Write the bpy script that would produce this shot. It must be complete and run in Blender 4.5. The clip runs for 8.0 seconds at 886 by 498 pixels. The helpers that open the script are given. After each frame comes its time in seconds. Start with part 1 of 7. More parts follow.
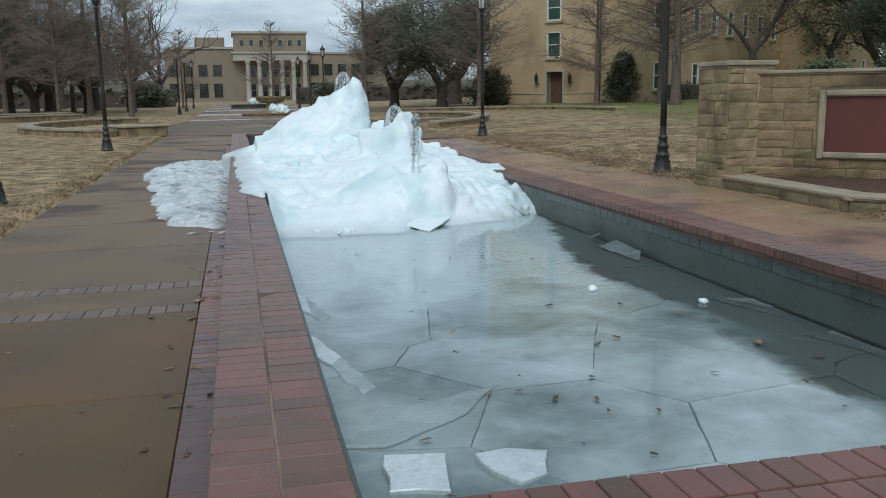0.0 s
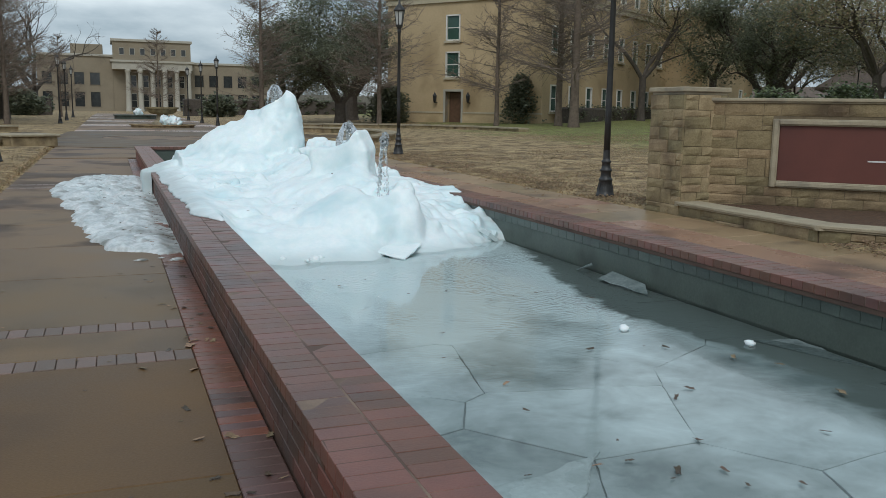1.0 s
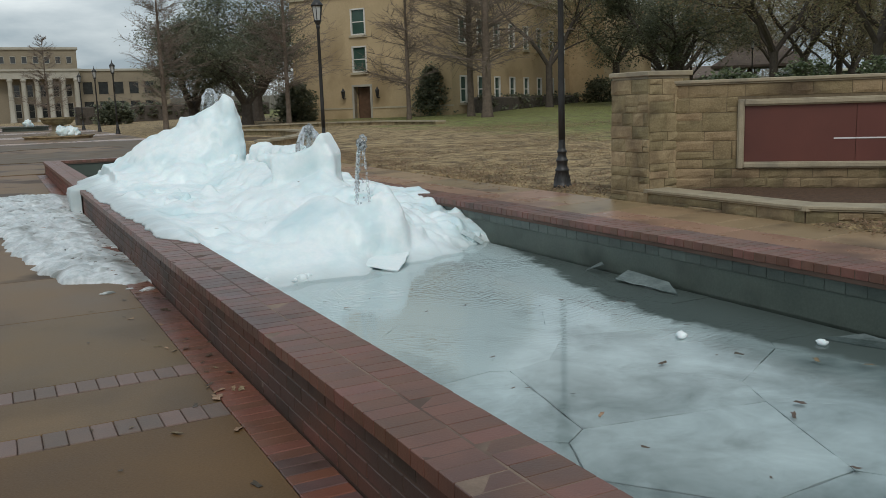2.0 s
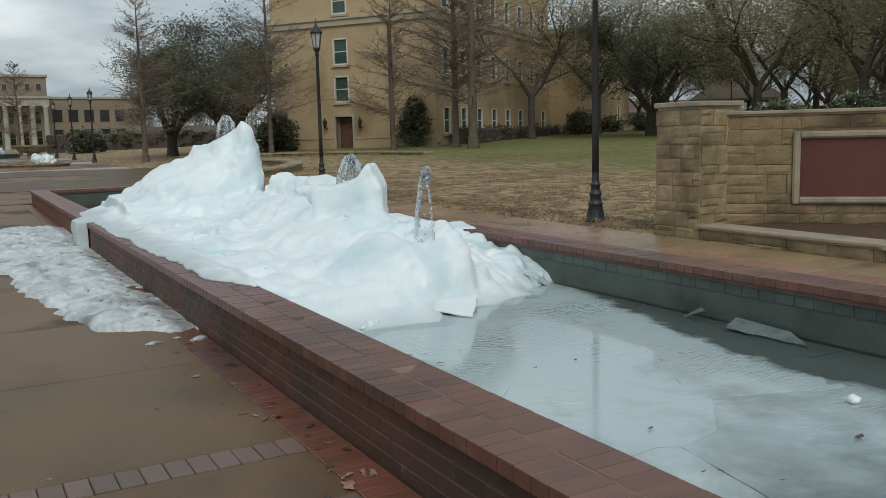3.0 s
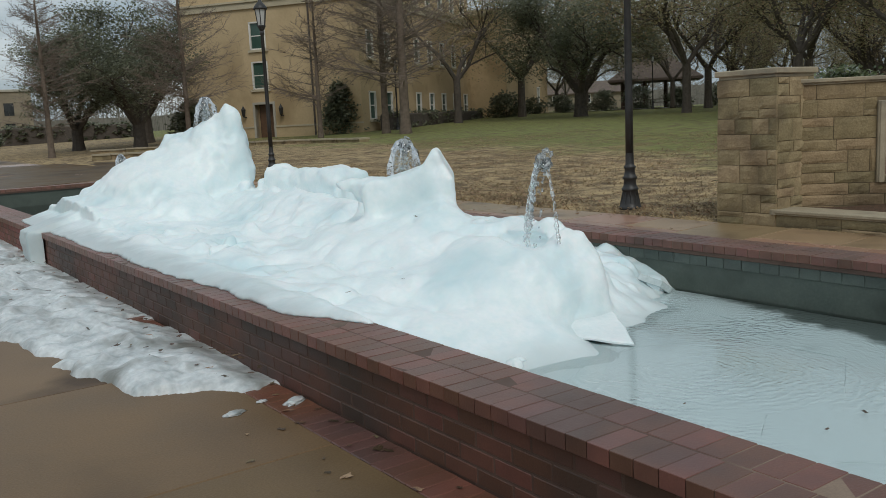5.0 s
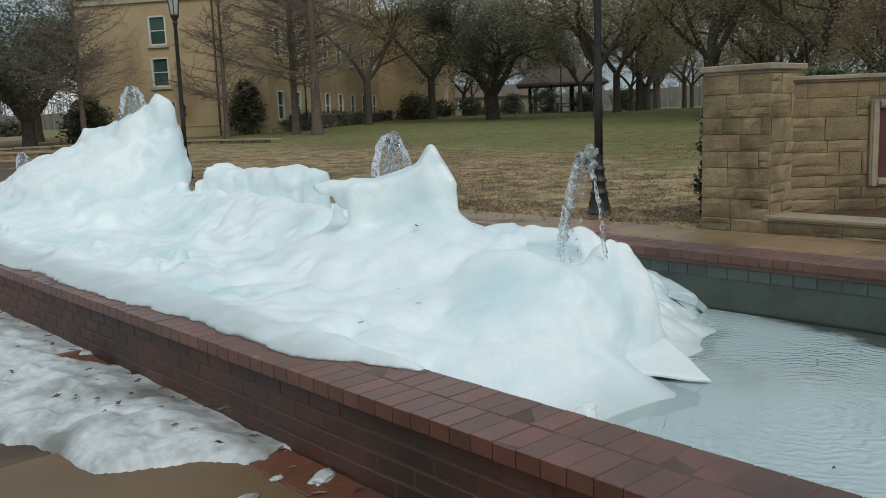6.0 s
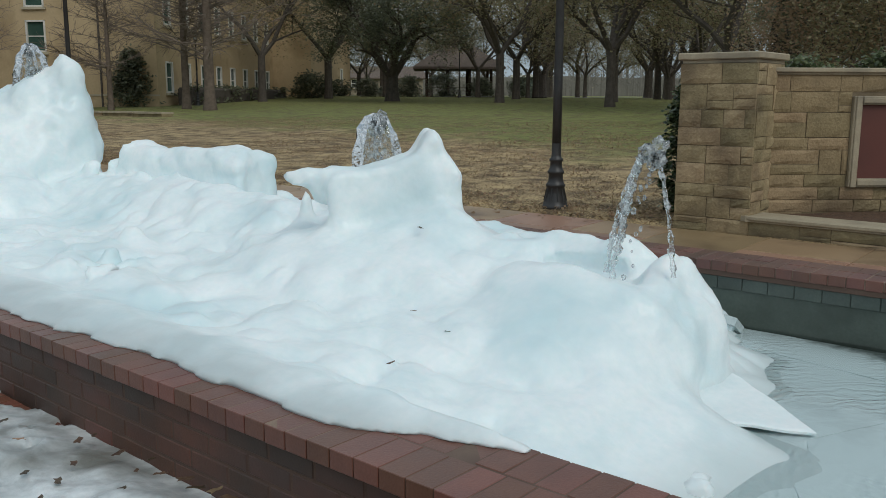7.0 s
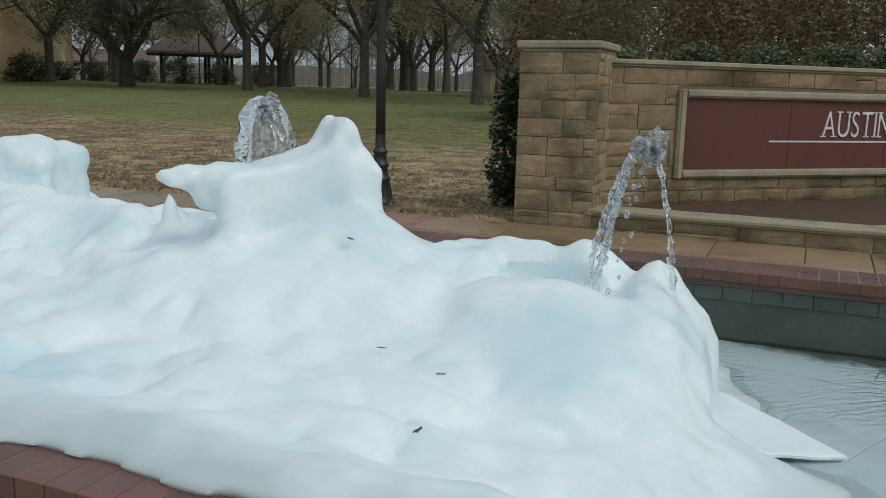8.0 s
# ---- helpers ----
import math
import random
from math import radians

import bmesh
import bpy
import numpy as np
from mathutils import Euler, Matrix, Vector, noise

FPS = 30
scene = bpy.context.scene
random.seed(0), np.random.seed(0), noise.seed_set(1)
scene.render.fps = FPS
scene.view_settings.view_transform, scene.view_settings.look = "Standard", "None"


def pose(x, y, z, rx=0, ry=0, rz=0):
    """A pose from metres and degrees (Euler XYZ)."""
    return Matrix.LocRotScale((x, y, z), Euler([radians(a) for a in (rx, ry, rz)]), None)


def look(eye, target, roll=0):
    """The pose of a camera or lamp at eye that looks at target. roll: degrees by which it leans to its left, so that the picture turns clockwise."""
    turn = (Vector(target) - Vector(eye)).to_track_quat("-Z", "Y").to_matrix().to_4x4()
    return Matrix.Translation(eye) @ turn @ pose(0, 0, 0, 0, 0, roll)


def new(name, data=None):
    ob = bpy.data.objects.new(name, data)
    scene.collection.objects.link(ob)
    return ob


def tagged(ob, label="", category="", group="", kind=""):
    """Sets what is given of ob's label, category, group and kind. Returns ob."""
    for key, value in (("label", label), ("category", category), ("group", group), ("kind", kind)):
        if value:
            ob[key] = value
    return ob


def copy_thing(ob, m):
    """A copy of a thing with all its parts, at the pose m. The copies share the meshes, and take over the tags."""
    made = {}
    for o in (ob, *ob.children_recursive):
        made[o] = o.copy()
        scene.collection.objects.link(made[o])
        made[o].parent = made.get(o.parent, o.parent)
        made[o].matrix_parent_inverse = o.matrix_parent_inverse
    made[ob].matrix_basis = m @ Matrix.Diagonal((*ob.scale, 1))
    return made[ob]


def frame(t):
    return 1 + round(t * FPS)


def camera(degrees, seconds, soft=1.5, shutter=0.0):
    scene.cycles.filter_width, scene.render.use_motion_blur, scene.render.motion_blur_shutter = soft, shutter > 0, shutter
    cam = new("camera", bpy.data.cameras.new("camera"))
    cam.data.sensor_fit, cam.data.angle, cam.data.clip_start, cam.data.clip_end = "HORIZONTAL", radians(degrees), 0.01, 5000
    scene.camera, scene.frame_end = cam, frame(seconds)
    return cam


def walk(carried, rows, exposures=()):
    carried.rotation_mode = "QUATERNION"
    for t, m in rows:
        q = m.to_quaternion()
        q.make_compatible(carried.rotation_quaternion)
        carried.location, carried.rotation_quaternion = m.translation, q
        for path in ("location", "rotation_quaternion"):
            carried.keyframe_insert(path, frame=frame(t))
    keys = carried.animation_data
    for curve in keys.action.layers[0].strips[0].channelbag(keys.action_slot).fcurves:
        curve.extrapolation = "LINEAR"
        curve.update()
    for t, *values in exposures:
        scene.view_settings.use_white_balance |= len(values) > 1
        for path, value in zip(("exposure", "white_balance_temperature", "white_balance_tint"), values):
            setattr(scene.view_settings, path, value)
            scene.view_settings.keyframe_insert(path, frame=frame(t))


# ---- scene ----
cam = camera(54.2, 8.0, soft=0.8)
PATH = [
    (0, (-0.004, 0.264, 1.334), (0.446, 2.181, 0.982), -0.8),
    (0.5, (-0.385, 0.643, 1.338), (0.218, 2.513, 0.968), 0.5),
    (1, (-0.682, 1.11, 1.344), (0.025, 2.955, 1.031), 0.9),
    (1.2, (-0.79, 1.302, 1.333), (-0.029, 3.124, 1.019), 0.5),
    (2.3, (-1.293, 2.24, 1.398), (-0.363, 3.983, 1.086), -1.9),
    (2.5, (-1.384, 2.457, 1.385), (-0.44, 4.201, 1.12), -1.6),
    (3, (-1.578, 3.014, 1.389), (-0.61, 4.745, 1.127), -1.4),
    (3.5, (-1.701, 3.58, 1.386), (-0.672, 5.275, 1.124), -1.5),
    (4, (-1.842, 4.066, 1.384), (-0.779, 5.735, 1.096), -2.2),
    (4.2, (-1.876, 4.265, 1.381), (-0.803, 5.931, 1.112), -1.7),
    (5.3, (-1.945, 5.624, 1.337), (-0.767, 7.21, 1.027), -3.0),
    (5.5, (-1.918, 5.863, 1.315), (-0.705, 7.424, 1.012), -2.6),
    (6, (-1.86, 6.485, 1.314), (-0.54, 7.957, 1.011), -2.1),
    (6.5, (-1.755, 7.073, 1.303), (-0.346, 8.448, 0.953), -0.5),
    (7, (-1.628, 7.681, 1.303), (-0.13, 8.96, 0.956), 0.2),
    (7.5, (-1.557, 8.29, 1.289), (0.131, 9.288, 0.896), 1.2),
    (8, (-1.459, 8.878, 1.254), (0.35, 9.649, 0.893), 1.4),
]
walk(cam, [(t, look(eye, target, roll)) for t, eye, target, roll in PATH], [(0.0, 0.23, 6080, 7), (1.2, 0.15, 6330, 6.5), (2.4, 0.06, 6650, 8), (4.2, 0.06, 6650, 8), (6.5, 0.04, 6500, 7), (8.0, 0.0, 6450, 7)])

# ---- light ----
world = bpy.data.worlds.new("overcast_sky")
scene.world = world
world.use_nodes = True
wn, wl = world.node_tree.nodes, world.node_tree.links
wn.clear()
SUN_EL, SUN_ROT = 48.0, 200.0
sky = wn.new("ShaderNodeTexSky")
sky.sky_type = "NISHITA"
sky.sun_disc = False
sky.sun_elevation, sky.sun_rotation = radians(SUN_EL), radians(SUN_ROT)
sky.air_density, sky.dust_density = 1.2, 3.0
wco = wn.new("ShaderNodeTexCoord")
wmap = wn.new("ShaderNodeMapping")
wmap.inputs["Scale"].default_value = (1.6, 1.6, 5.5)
cloud = wn.new("ShaderNodeTexNoise")
cloud.inputs["Scale"].default_value, cloud.inputs["Detail"].default_value = 2.1, 7.0
cloud.inputs["Roughness"].default_value = 0.55
ramp = wn.new("ShaderNodeValToRGB")
ramp.color_ramp.elements[0].position, ramp.color_ramp.elements[0].color = 0.42, (3.3, 4.05, 4.7, 1)
ramp.color_ramp.elements[1].position, ramp.color_ramp.elements[1].color = 0.69, (8.0, 8.6, 9.0, 1)
wmix = wn.new("ShaderNodeMix")
wmix.data_type = "RGBA"
wmix.inputs["Factor"].default_value = 0.88
wbg = wn.new("ShaderNodeBackground")
wbg.inputs["Strength"].default_value = 0.1
wout = wn.new("ShaderNodeOutputWorld")
wl.new(wco.outputs["Generated"], wmap.inputs["Vector"])
wl.new(wmap.outputs["Vector"], cloud.inputs["Vector"])
wl.new(cloud.outputs["Fac"], ramp.inputs["Fac"])
wl.new(sky.outputs["Color"], wmix.inputs["A"])
wl.new(ramp.outputs["Color"], wmix.inputs["B"])
wl.new(wmix.outputs["Result"], wbg.inputs["Color"])
wl.new(wbg.outputs["Background"], wout.inputs["Surface"])

sun = new("sun", bpy.data.lights.new("sun", "SUN"))
sun.data.energy, sun.data.angle, sun.data.color = 0.9, radians(25), (1.0, 0.97, 0.93)
sun.matrix_world = look((-12, -22, 36), (0, 10, 0))
scene.view_settings.exposure = 0.0


# ---- materials ----
def nodes_of(name):
    m = bpy.data.materials.new(name)
    m.use_nodes = True
    return m, m.node_tree.nodes, m.node_tree.links, m.node_tree.nodes["Principled BSDF"]


def surface(name, a, b, scale=4.0, rough=(0.5, 0.8), bump=0.3, fine=60.0, spread=0.0, island=0.0, stain=None, stain_scale=0.7,
            stain_at=(0.52, 0.68), salt=None, metal=0.0, coat=0.0, spec=0.5, dist=0.01, sss=0.0):
    """Two-scale surface: a/b grain, an optional stain colour in large patches, spread by object or by island."""
    m, n, l, p = nodes_of(name)
    co = n.new("ShaderNodeTexCoord")
    big = n.new("ShaderNodeTexNoise")
    big.inputs["Scale"].default_value, big.inputs["Detail"].default_value = scale, 6.0
    small = n.new("ShaderNodeTexNoise")
    small.inputs["Scale"].default_value, small.inputs["Detail"].default_value = fine, 4.0
    geo = n.new("ShaderNodeNewGeometry")
    l.new(geo.outputs["Position"], big.inputs["Vector"])
    l.new(geo.outputs["Position"], small.inputs["Vector"])
    add = n.new("ShaderNodeMath")
    add.operation = "MULTIPLY_ADD"
    add.inputs[1].default_value, add.inputs[2].default_value = 0.45, 0.0
    l.new(small.outputs["Fac"], add.inputs[0])
    add2 = n.new("ShaderNodeMath")
    add2.operation = "MULTIPLY_ADD"
    add2.inputs[1].default_value = 0.75
    l.new(big.outputs["Fac"], add2.inputs[0])
    l.new(add.outputs[0], add2.inputs[2])
    fac = n.new("ShaderNodeMapRange")
    fac.inputs["From Min"].default_value, fac.inputs["From Max"].default_value = 0.38, 0.82
    l.new(add2.outputs[0], fac.inputs["Value"])
    mix = n.new("ShaderNodeMix")
    mix.data_type = "RGBA"
    mix.inputs["A"].default_value, mix.inputs["B"].default_value = (*a, 1), (*b, 1)
    l.new(fac.outputs["Result"], mix.inputs["Factor"])
    colour = mix.outputs["Result"]
    if stain:
        st = n.new("ShaderNodeTexNoise")
        st.inputs["Scale"].default_value, st.inputs["Detail"].default_value = stain_scale, 5.0
        l.new(geo.outputs["Position"], st.inputs["Vector"])
        sr = n.new("ShaderNodeMapRange")
        sr.inputs["From Min"].default_value, sr.inputs["From Max"].default_value = stain_at
        l.new(st.outputs["Fac"], sr.inputs["Value"])
        sm = n.new("ShaderNodeMix")
        sm.data_type = "RGBA"
        sm.inputs["B"].default_value = (*stain, 1)
        l.new(sr.outputs["Result"], sm.inputs["Factor"])
        l.new(colour, sm.inputs["A"])
        colour = sm.outputs["Result"]
    if salt:
        sa = n.new("ShaderNodeTexNoise")
        sa.inputs["Scale"].default_value, sa.inputs["Detail"].default_value = salt[1], 8.0
        sa.inputs["Roughness"].default_value = 0.7
        l.new(geo.outputs["Position"], sa.inputs["Vector"])
        sr = n.new("ShaderNodeMapRange")
        sr.inputs["From Min"].default_value, sr.inputs["From Max"].default_value = salt[2]
        l.new(sa.outputs["Fac"], sr.inputs["Value"])
        sm = n.new("ShaderNodeMix")
        sm.data_type = "RGBA"
        sm.inputs["B"].default_value = (*salt[0], 1)
        l.new(sr.outputs["Result"], sm.inputs["Factor"])
        l.new(colour, sm.inputs["A"])
        colour = sm.outputs["Result"]
    for amount, source in ((spread, "object"), (island, "island")):
        if amount:
            if source == "object":
                rnd = n.new("ShaderNodeObjectInfo").outputs["Random"]
            else:
                rnd = geo.outputs["Random Per Island"]
            hs = n.new("ShaderNodeHueSaturation")
            mr = n.new("ShaderNodeMapRange")
            mr.inputs["To Min"].default_value, mr.inputs["To Max"].default_value = 1 - amount, 1 + amount
            l.new(rnd, mr.inputs["Value"])
            l.new(mr.outputs["Result"], hs.inputs["Value"])
            mh = n.new("ShaderNodeMapRange")
            mh.inputs["To Min"].default_value, mh.inputs["To Max"].default_value = 0.5 + amount * 0.05, 0.5 - amount * 0.05
            l.new(rnd, mh.inputs["Value"])
            l.new(mh.outputs["Result"], hs.inputs["Hue"])
            l.new(colour, hs.inputs["Color"])
            colour = hs.outputs["Color"]
    l.new(colour, p.inputs["Base Color"])
    rr = n.new("ShaderNodeMapRange")
    rr.inputs["To Min"].default_value, rr.inputs["To Max"].default_value = rough
    l.new(big.outputs["Fac"], rr.inputs["Value"])
    l.new(rr.outputs["Result"], p.inputs["Roughness"])
    p.inputs["Metallic"].default_value, p.inputs["Coat Weight"].default_value = metal, coat
    p.inputs["Specular IOR Level"].default_value = spec
    if sss:
        p.inputs["Subsurface Weight"].default_value = sss
        p.inputs["Subsurface Radius"].default_value = (0.3, 0.6, 0.7)
        p.inputs["Subsurface Scale"].default_value = 0.12
    if bump:
        bp = n.new("ShaderNodeBump")
        bp.inputs["Strength"].default_value, bp.inputs["Distance"].default_value = bump, dist
        l.new(add2.outputs[0], bp.inputs["Height"])
        l.new(bp.outputs["Normal"], p.inputs["Normal"])
    return m


def foliage(name, a, b, scale=1.2, rough=(0.45, 0.7), island=0.5, glow=0.4):
    """Thin leaves: daylight passes through them."""
    m = surface(name, a, b, scale, rough, 0.0, island=island)
    n, l = m.node_tree.nodes, m.node_tree.links
    p, out = n["Principled BSDF"], n["Material Output"]
    tl, mx = n.new("ShaderNodeBsdfTranslucent"), n.new("ShaderNodeMixShader")
    l.new(p.inputs["Base Color"].links[0].from_socket, tl.inputs["Color"])
    mx.inputs[0].default_value = glow
    l.new(p.outputs[0], mx.inputs[1])
    l.new(tl.outputs[0], mx.inputs[2])
    l.new(mx.outputs[0], out.inputs["Surface"])
    return m


def glossy_clear(name, tint, rough=0.02, ior=1.33, bump=0.0, scale=8.0, dist=0.01, stretch=(1, 1, 1), froth=0.0):
    """Thin clear surface: see-through, with gloss by Fresnel."""
    m = bpy.data.materials.new(name)
    m.use_nodes = True
    n, l = m.node_tree.nodes, m.node_tree.links
    n.clear()
    tr, gl = n.new("ShaderNodeBsdfTransparent"), n.new("ShaderNodeBsdfGlossy")
    tr.inputs["Color"].default_value = (*tint, 1)
    gl.inputs["Roughness"].default_value = rough
    fr, mx, out = n.new("ShaderNodeFresnel"), n.new("ShaderNodeMixShader"), n.new("ShaderNodeOutputMaterial")
    fr.inputs["IOR"].default_value = ior
    l.new(fr.outputs[0], mx.inputs[0])
    l.new(tr.outputs[0], mx.inputs[1])
    l.new(gl.outputs[0], mx.inputs[2])
    l.new(mx.outputs[0], out.inputs["Surface"])
    if froth:
        # white streaks in broken water: air bubbles, and bright highlights painted as diffuse white
        df, tl, half, top = n.new("ShaderNodeBsdfDiffuse"), n.new("ShaderNodeBsdfTranslucent"), n.new("ShaderNodeMixShader"), n.new("ShaderNodeMixShader")
        df.inputs["Color"].default_value = tl.inputs["Color"].default_value = (0.86, 0.89, 0.9, 1)
        half.inputs[0].default_value = 0.5
        l.new(df.outputs[0], half.inputs[1])
        l.new(tl.outputs[0], half.inputs[2])
        g2, fx, fm = n.new("ShaderNodeNewGeometry"), n.new("ShaderNodeTexNoise"), n.new("ShaderNodeMapRange")
        fx.inputs["Scale"].default_value, fx.inputs["Detail"].default_value = 38.0, 4.0
        fm.inputs["From Min"].default_value, fm.inputs["From Max"].default_value = 0.45, 0.68
        fm.inputs["To Max"].default_value = froth
        l.new(g2.outputs["Position"], fx.inputs["Vector"])
        l.new(fx.outputs["Fac"], fm.inputs["Value"])
        l.new(fm.outputs["Result"], top.inputs[0])
        l.new(mx.outputs[0], top.inputs[1])
        l.new(half.outputs[0], top.inputs[2])
        l.new(top.outputs[0], out.inputs["Surface"])
    if bump:
        geo, mp = n.new("ShaderNodeNewGeometry"), n.new("ShaderNodeMapping")
        mp.inputs["Scale"].default_value = stretch
        tx, bp = n.new("ShaderNodeTexNoise"), n.new("ShaderNodeBump")
        tx.inputs["Scale"].default_value, tx.inputs["Detail"].default_value = scale, 2.0
        bp.inputs["Strength"].default_value, bp.inputs["Distance"].default_value = bump, dist
        l.new(geo.outputs["Position"], mp.inputs["Vector"])
        l.new(mp.outputs["Vector"], tx.inputs["Vector"])
        l.new(tx.outputs["Fac"], bp.inputs["Height"])
        l.new(bp.outputs["Normal"], gl.inputs["Normal"])
        l.new(bp.outputs["Normal"], fr.inputs["Normal"])
    return m


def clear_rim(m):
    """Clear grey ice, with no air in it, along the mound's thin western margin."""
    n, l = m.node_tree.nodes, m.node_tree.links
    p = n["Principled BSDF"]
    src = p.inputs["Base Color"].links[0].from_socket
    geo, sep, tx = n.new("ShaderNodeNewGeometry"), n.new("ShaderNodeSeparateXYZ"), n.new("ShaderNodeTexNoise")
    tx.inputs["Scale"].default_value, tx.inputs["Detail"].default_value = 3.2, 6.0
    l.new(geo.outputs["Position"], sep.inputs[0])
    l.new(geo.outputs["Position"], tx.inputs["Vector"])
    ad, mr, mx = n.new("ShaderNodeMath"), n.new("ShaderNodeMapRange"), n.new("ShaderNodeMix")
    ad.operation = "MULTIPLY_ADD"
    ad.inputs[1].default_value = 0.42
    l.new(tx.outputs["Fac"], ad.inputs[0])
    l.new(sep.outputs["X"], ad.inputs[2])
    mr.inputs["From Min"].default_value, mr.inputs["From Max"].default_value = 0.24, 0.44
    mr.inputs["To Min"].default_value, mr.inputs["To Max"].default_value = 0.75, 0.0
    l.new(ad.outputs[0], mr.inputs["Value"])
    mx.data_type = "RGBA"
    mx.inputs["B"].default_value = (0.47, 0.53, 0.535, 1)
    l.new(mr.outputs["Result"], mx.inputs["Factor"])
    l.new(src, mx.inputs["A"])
    # wet slush where the foot of the mound lies awash
    ad2, mr2, mx2 = n.new("ShaderNodeMath"), n.new("ShaderNodeMapRange"), n.new("ShaderNodeMix")
    ad2.operation = "MULTIPLY_ADD"
    ad2.inputs[1].default_value = 0.10
    l.new(tx.outputs["Fac"], ad2.inputs[0])
    l.new(sep.outputs["Z"], ad2.inputs[2])
    mr2.inputs["From Min"].default_value, mr2.inputs["From Max"].default_value = 0.03, 0.13
    mr2.inputs["To Min"].default_value, mr2.inputs["To Max"].default_value = 1.0, 0.0
    l.new(ad2.outputs[0], mr2.inputs["Value"])
    mx2.data_type = "RGBA"
    mx2.inputs["B"].default_value = (0.60, 0.68, 0.685, 1)
    l.new(mr2.outputs["Result"], mx2.inputs["Factor"])
    l.new(mx.outputs["Result"], mx2.inputs["A"])
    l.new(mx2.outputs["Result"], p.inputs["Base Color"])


def pool_water():
    """Calm meltwater, with rings of ripples round the spot where the falling jet stirs it."""
    m = glossy_clear("pool_water", (0.95, 0.98, 0.98), 0.08, 1.33)
    n, l = m.node_tree.nodes, m.node_tree.links
    geo, sep = n.new("ShaderNodeNewGeometry"), n.new("ShaderNodeSeparateXYZ")
    l.new(geo.outputs["Position"], sep.inputs[0])
    mp, rings = n.new("ShaderNodeMapping"), n.new("ShaderNodeTexWave")
    mp.inputs["Location"].default_value = (-1.74, -8.1, 0.0)
    rings.wave_type, rings.rings_direction, rings.wave_profile = "RINGS", "SPHERICAL", "SIN"
    rings.inputs["Scale"].default_value, rings.inputs["Distortion"].default_value = 5.4, 11.0
    rings.inputs["Detail"].default_value, rings.inputs["Detail Scale"].default_value = 3.0, 1.6
    l.new(geo.outputs["Position"], mp.inputs["Vector"])
    l.new(mp.outputs["Vector"], rings.inputs["Vector"])
    ln, fall, patch, soft = n.new("ShaderNodeVectorMath"), n.new("ShaderNodeMapRange"), n.new("ShaderNodeTexNoise"), n.new("ShaderNodeMapRange")
    ln.operation = "LENGTH"
    l.new(mp.outputs["Vector"], ln.inputs[0])
    fall.inputs["From Min"].default_value, fall.inputs["From Max"].default_value = 1.0, 4.6
    fall.inputs["To Min"].default_value, fall.inputs["To Max"].default_value = 0.75, 0.0
    l.new(ln.outputs["Value"], fall.inputs["Value"])
    patch.inputs["Scale"].default_value, patch.inputs["Detail"].default_value = 1.1, 2.0
    l.new(geo.outputs["Position"], patch.inputs["Vector"])
    soft.inputs["From Min"].default_value, soft.inputs["From Max"].default_value = 0.36, 0.6
    l.new(patch.outputs["Fac"], soft.inputs["Value"])
    slow = n.new("ShaderNodeTexNoise")
    slow.inputs["Scale"].default_value, slow.inputs["Detail"].default_value = 7.0, 2.0
    l.new(geo.outputs["Position"], slow.inputs["Vector"])
    a, b, c = (n.new("ShaderNodeMath") for _ in range(3))
    a.operation = b.operation = "MULTIPLY"
    c.operation = "MULTIPLY_ADD"
    l.new(fall.outputs["Result"], a.inputs[0])
    l.new(soft.outputs["Result"], a.inputs[1])
    l.new(a.outputs[0], b.inputs[0])
    l.new(rings.outputs["Fac"], b.inputs[1])
    l.new(slow.outputs["Fac"], c.inputs[0])
    c.inputs[1].default_value = 0.22
    l.new(b.outputs[0], c.inputs[2])
    bp = n.new("ShaderNodeBump")
    bp.inputs["Strength"].default_value, bp.inputs["Distance"].default_value = 0.7, 0.007
    l.new(c.outputs[0], bp.inputs["Height"])
    for node in n:
        if node.bl_idname in ("ShaderNodeBsdfGlossy", "ShaderNodeFresnel"):
            l.new(bp.outputs["Normal"], node.inputs["Normal"])
    return m


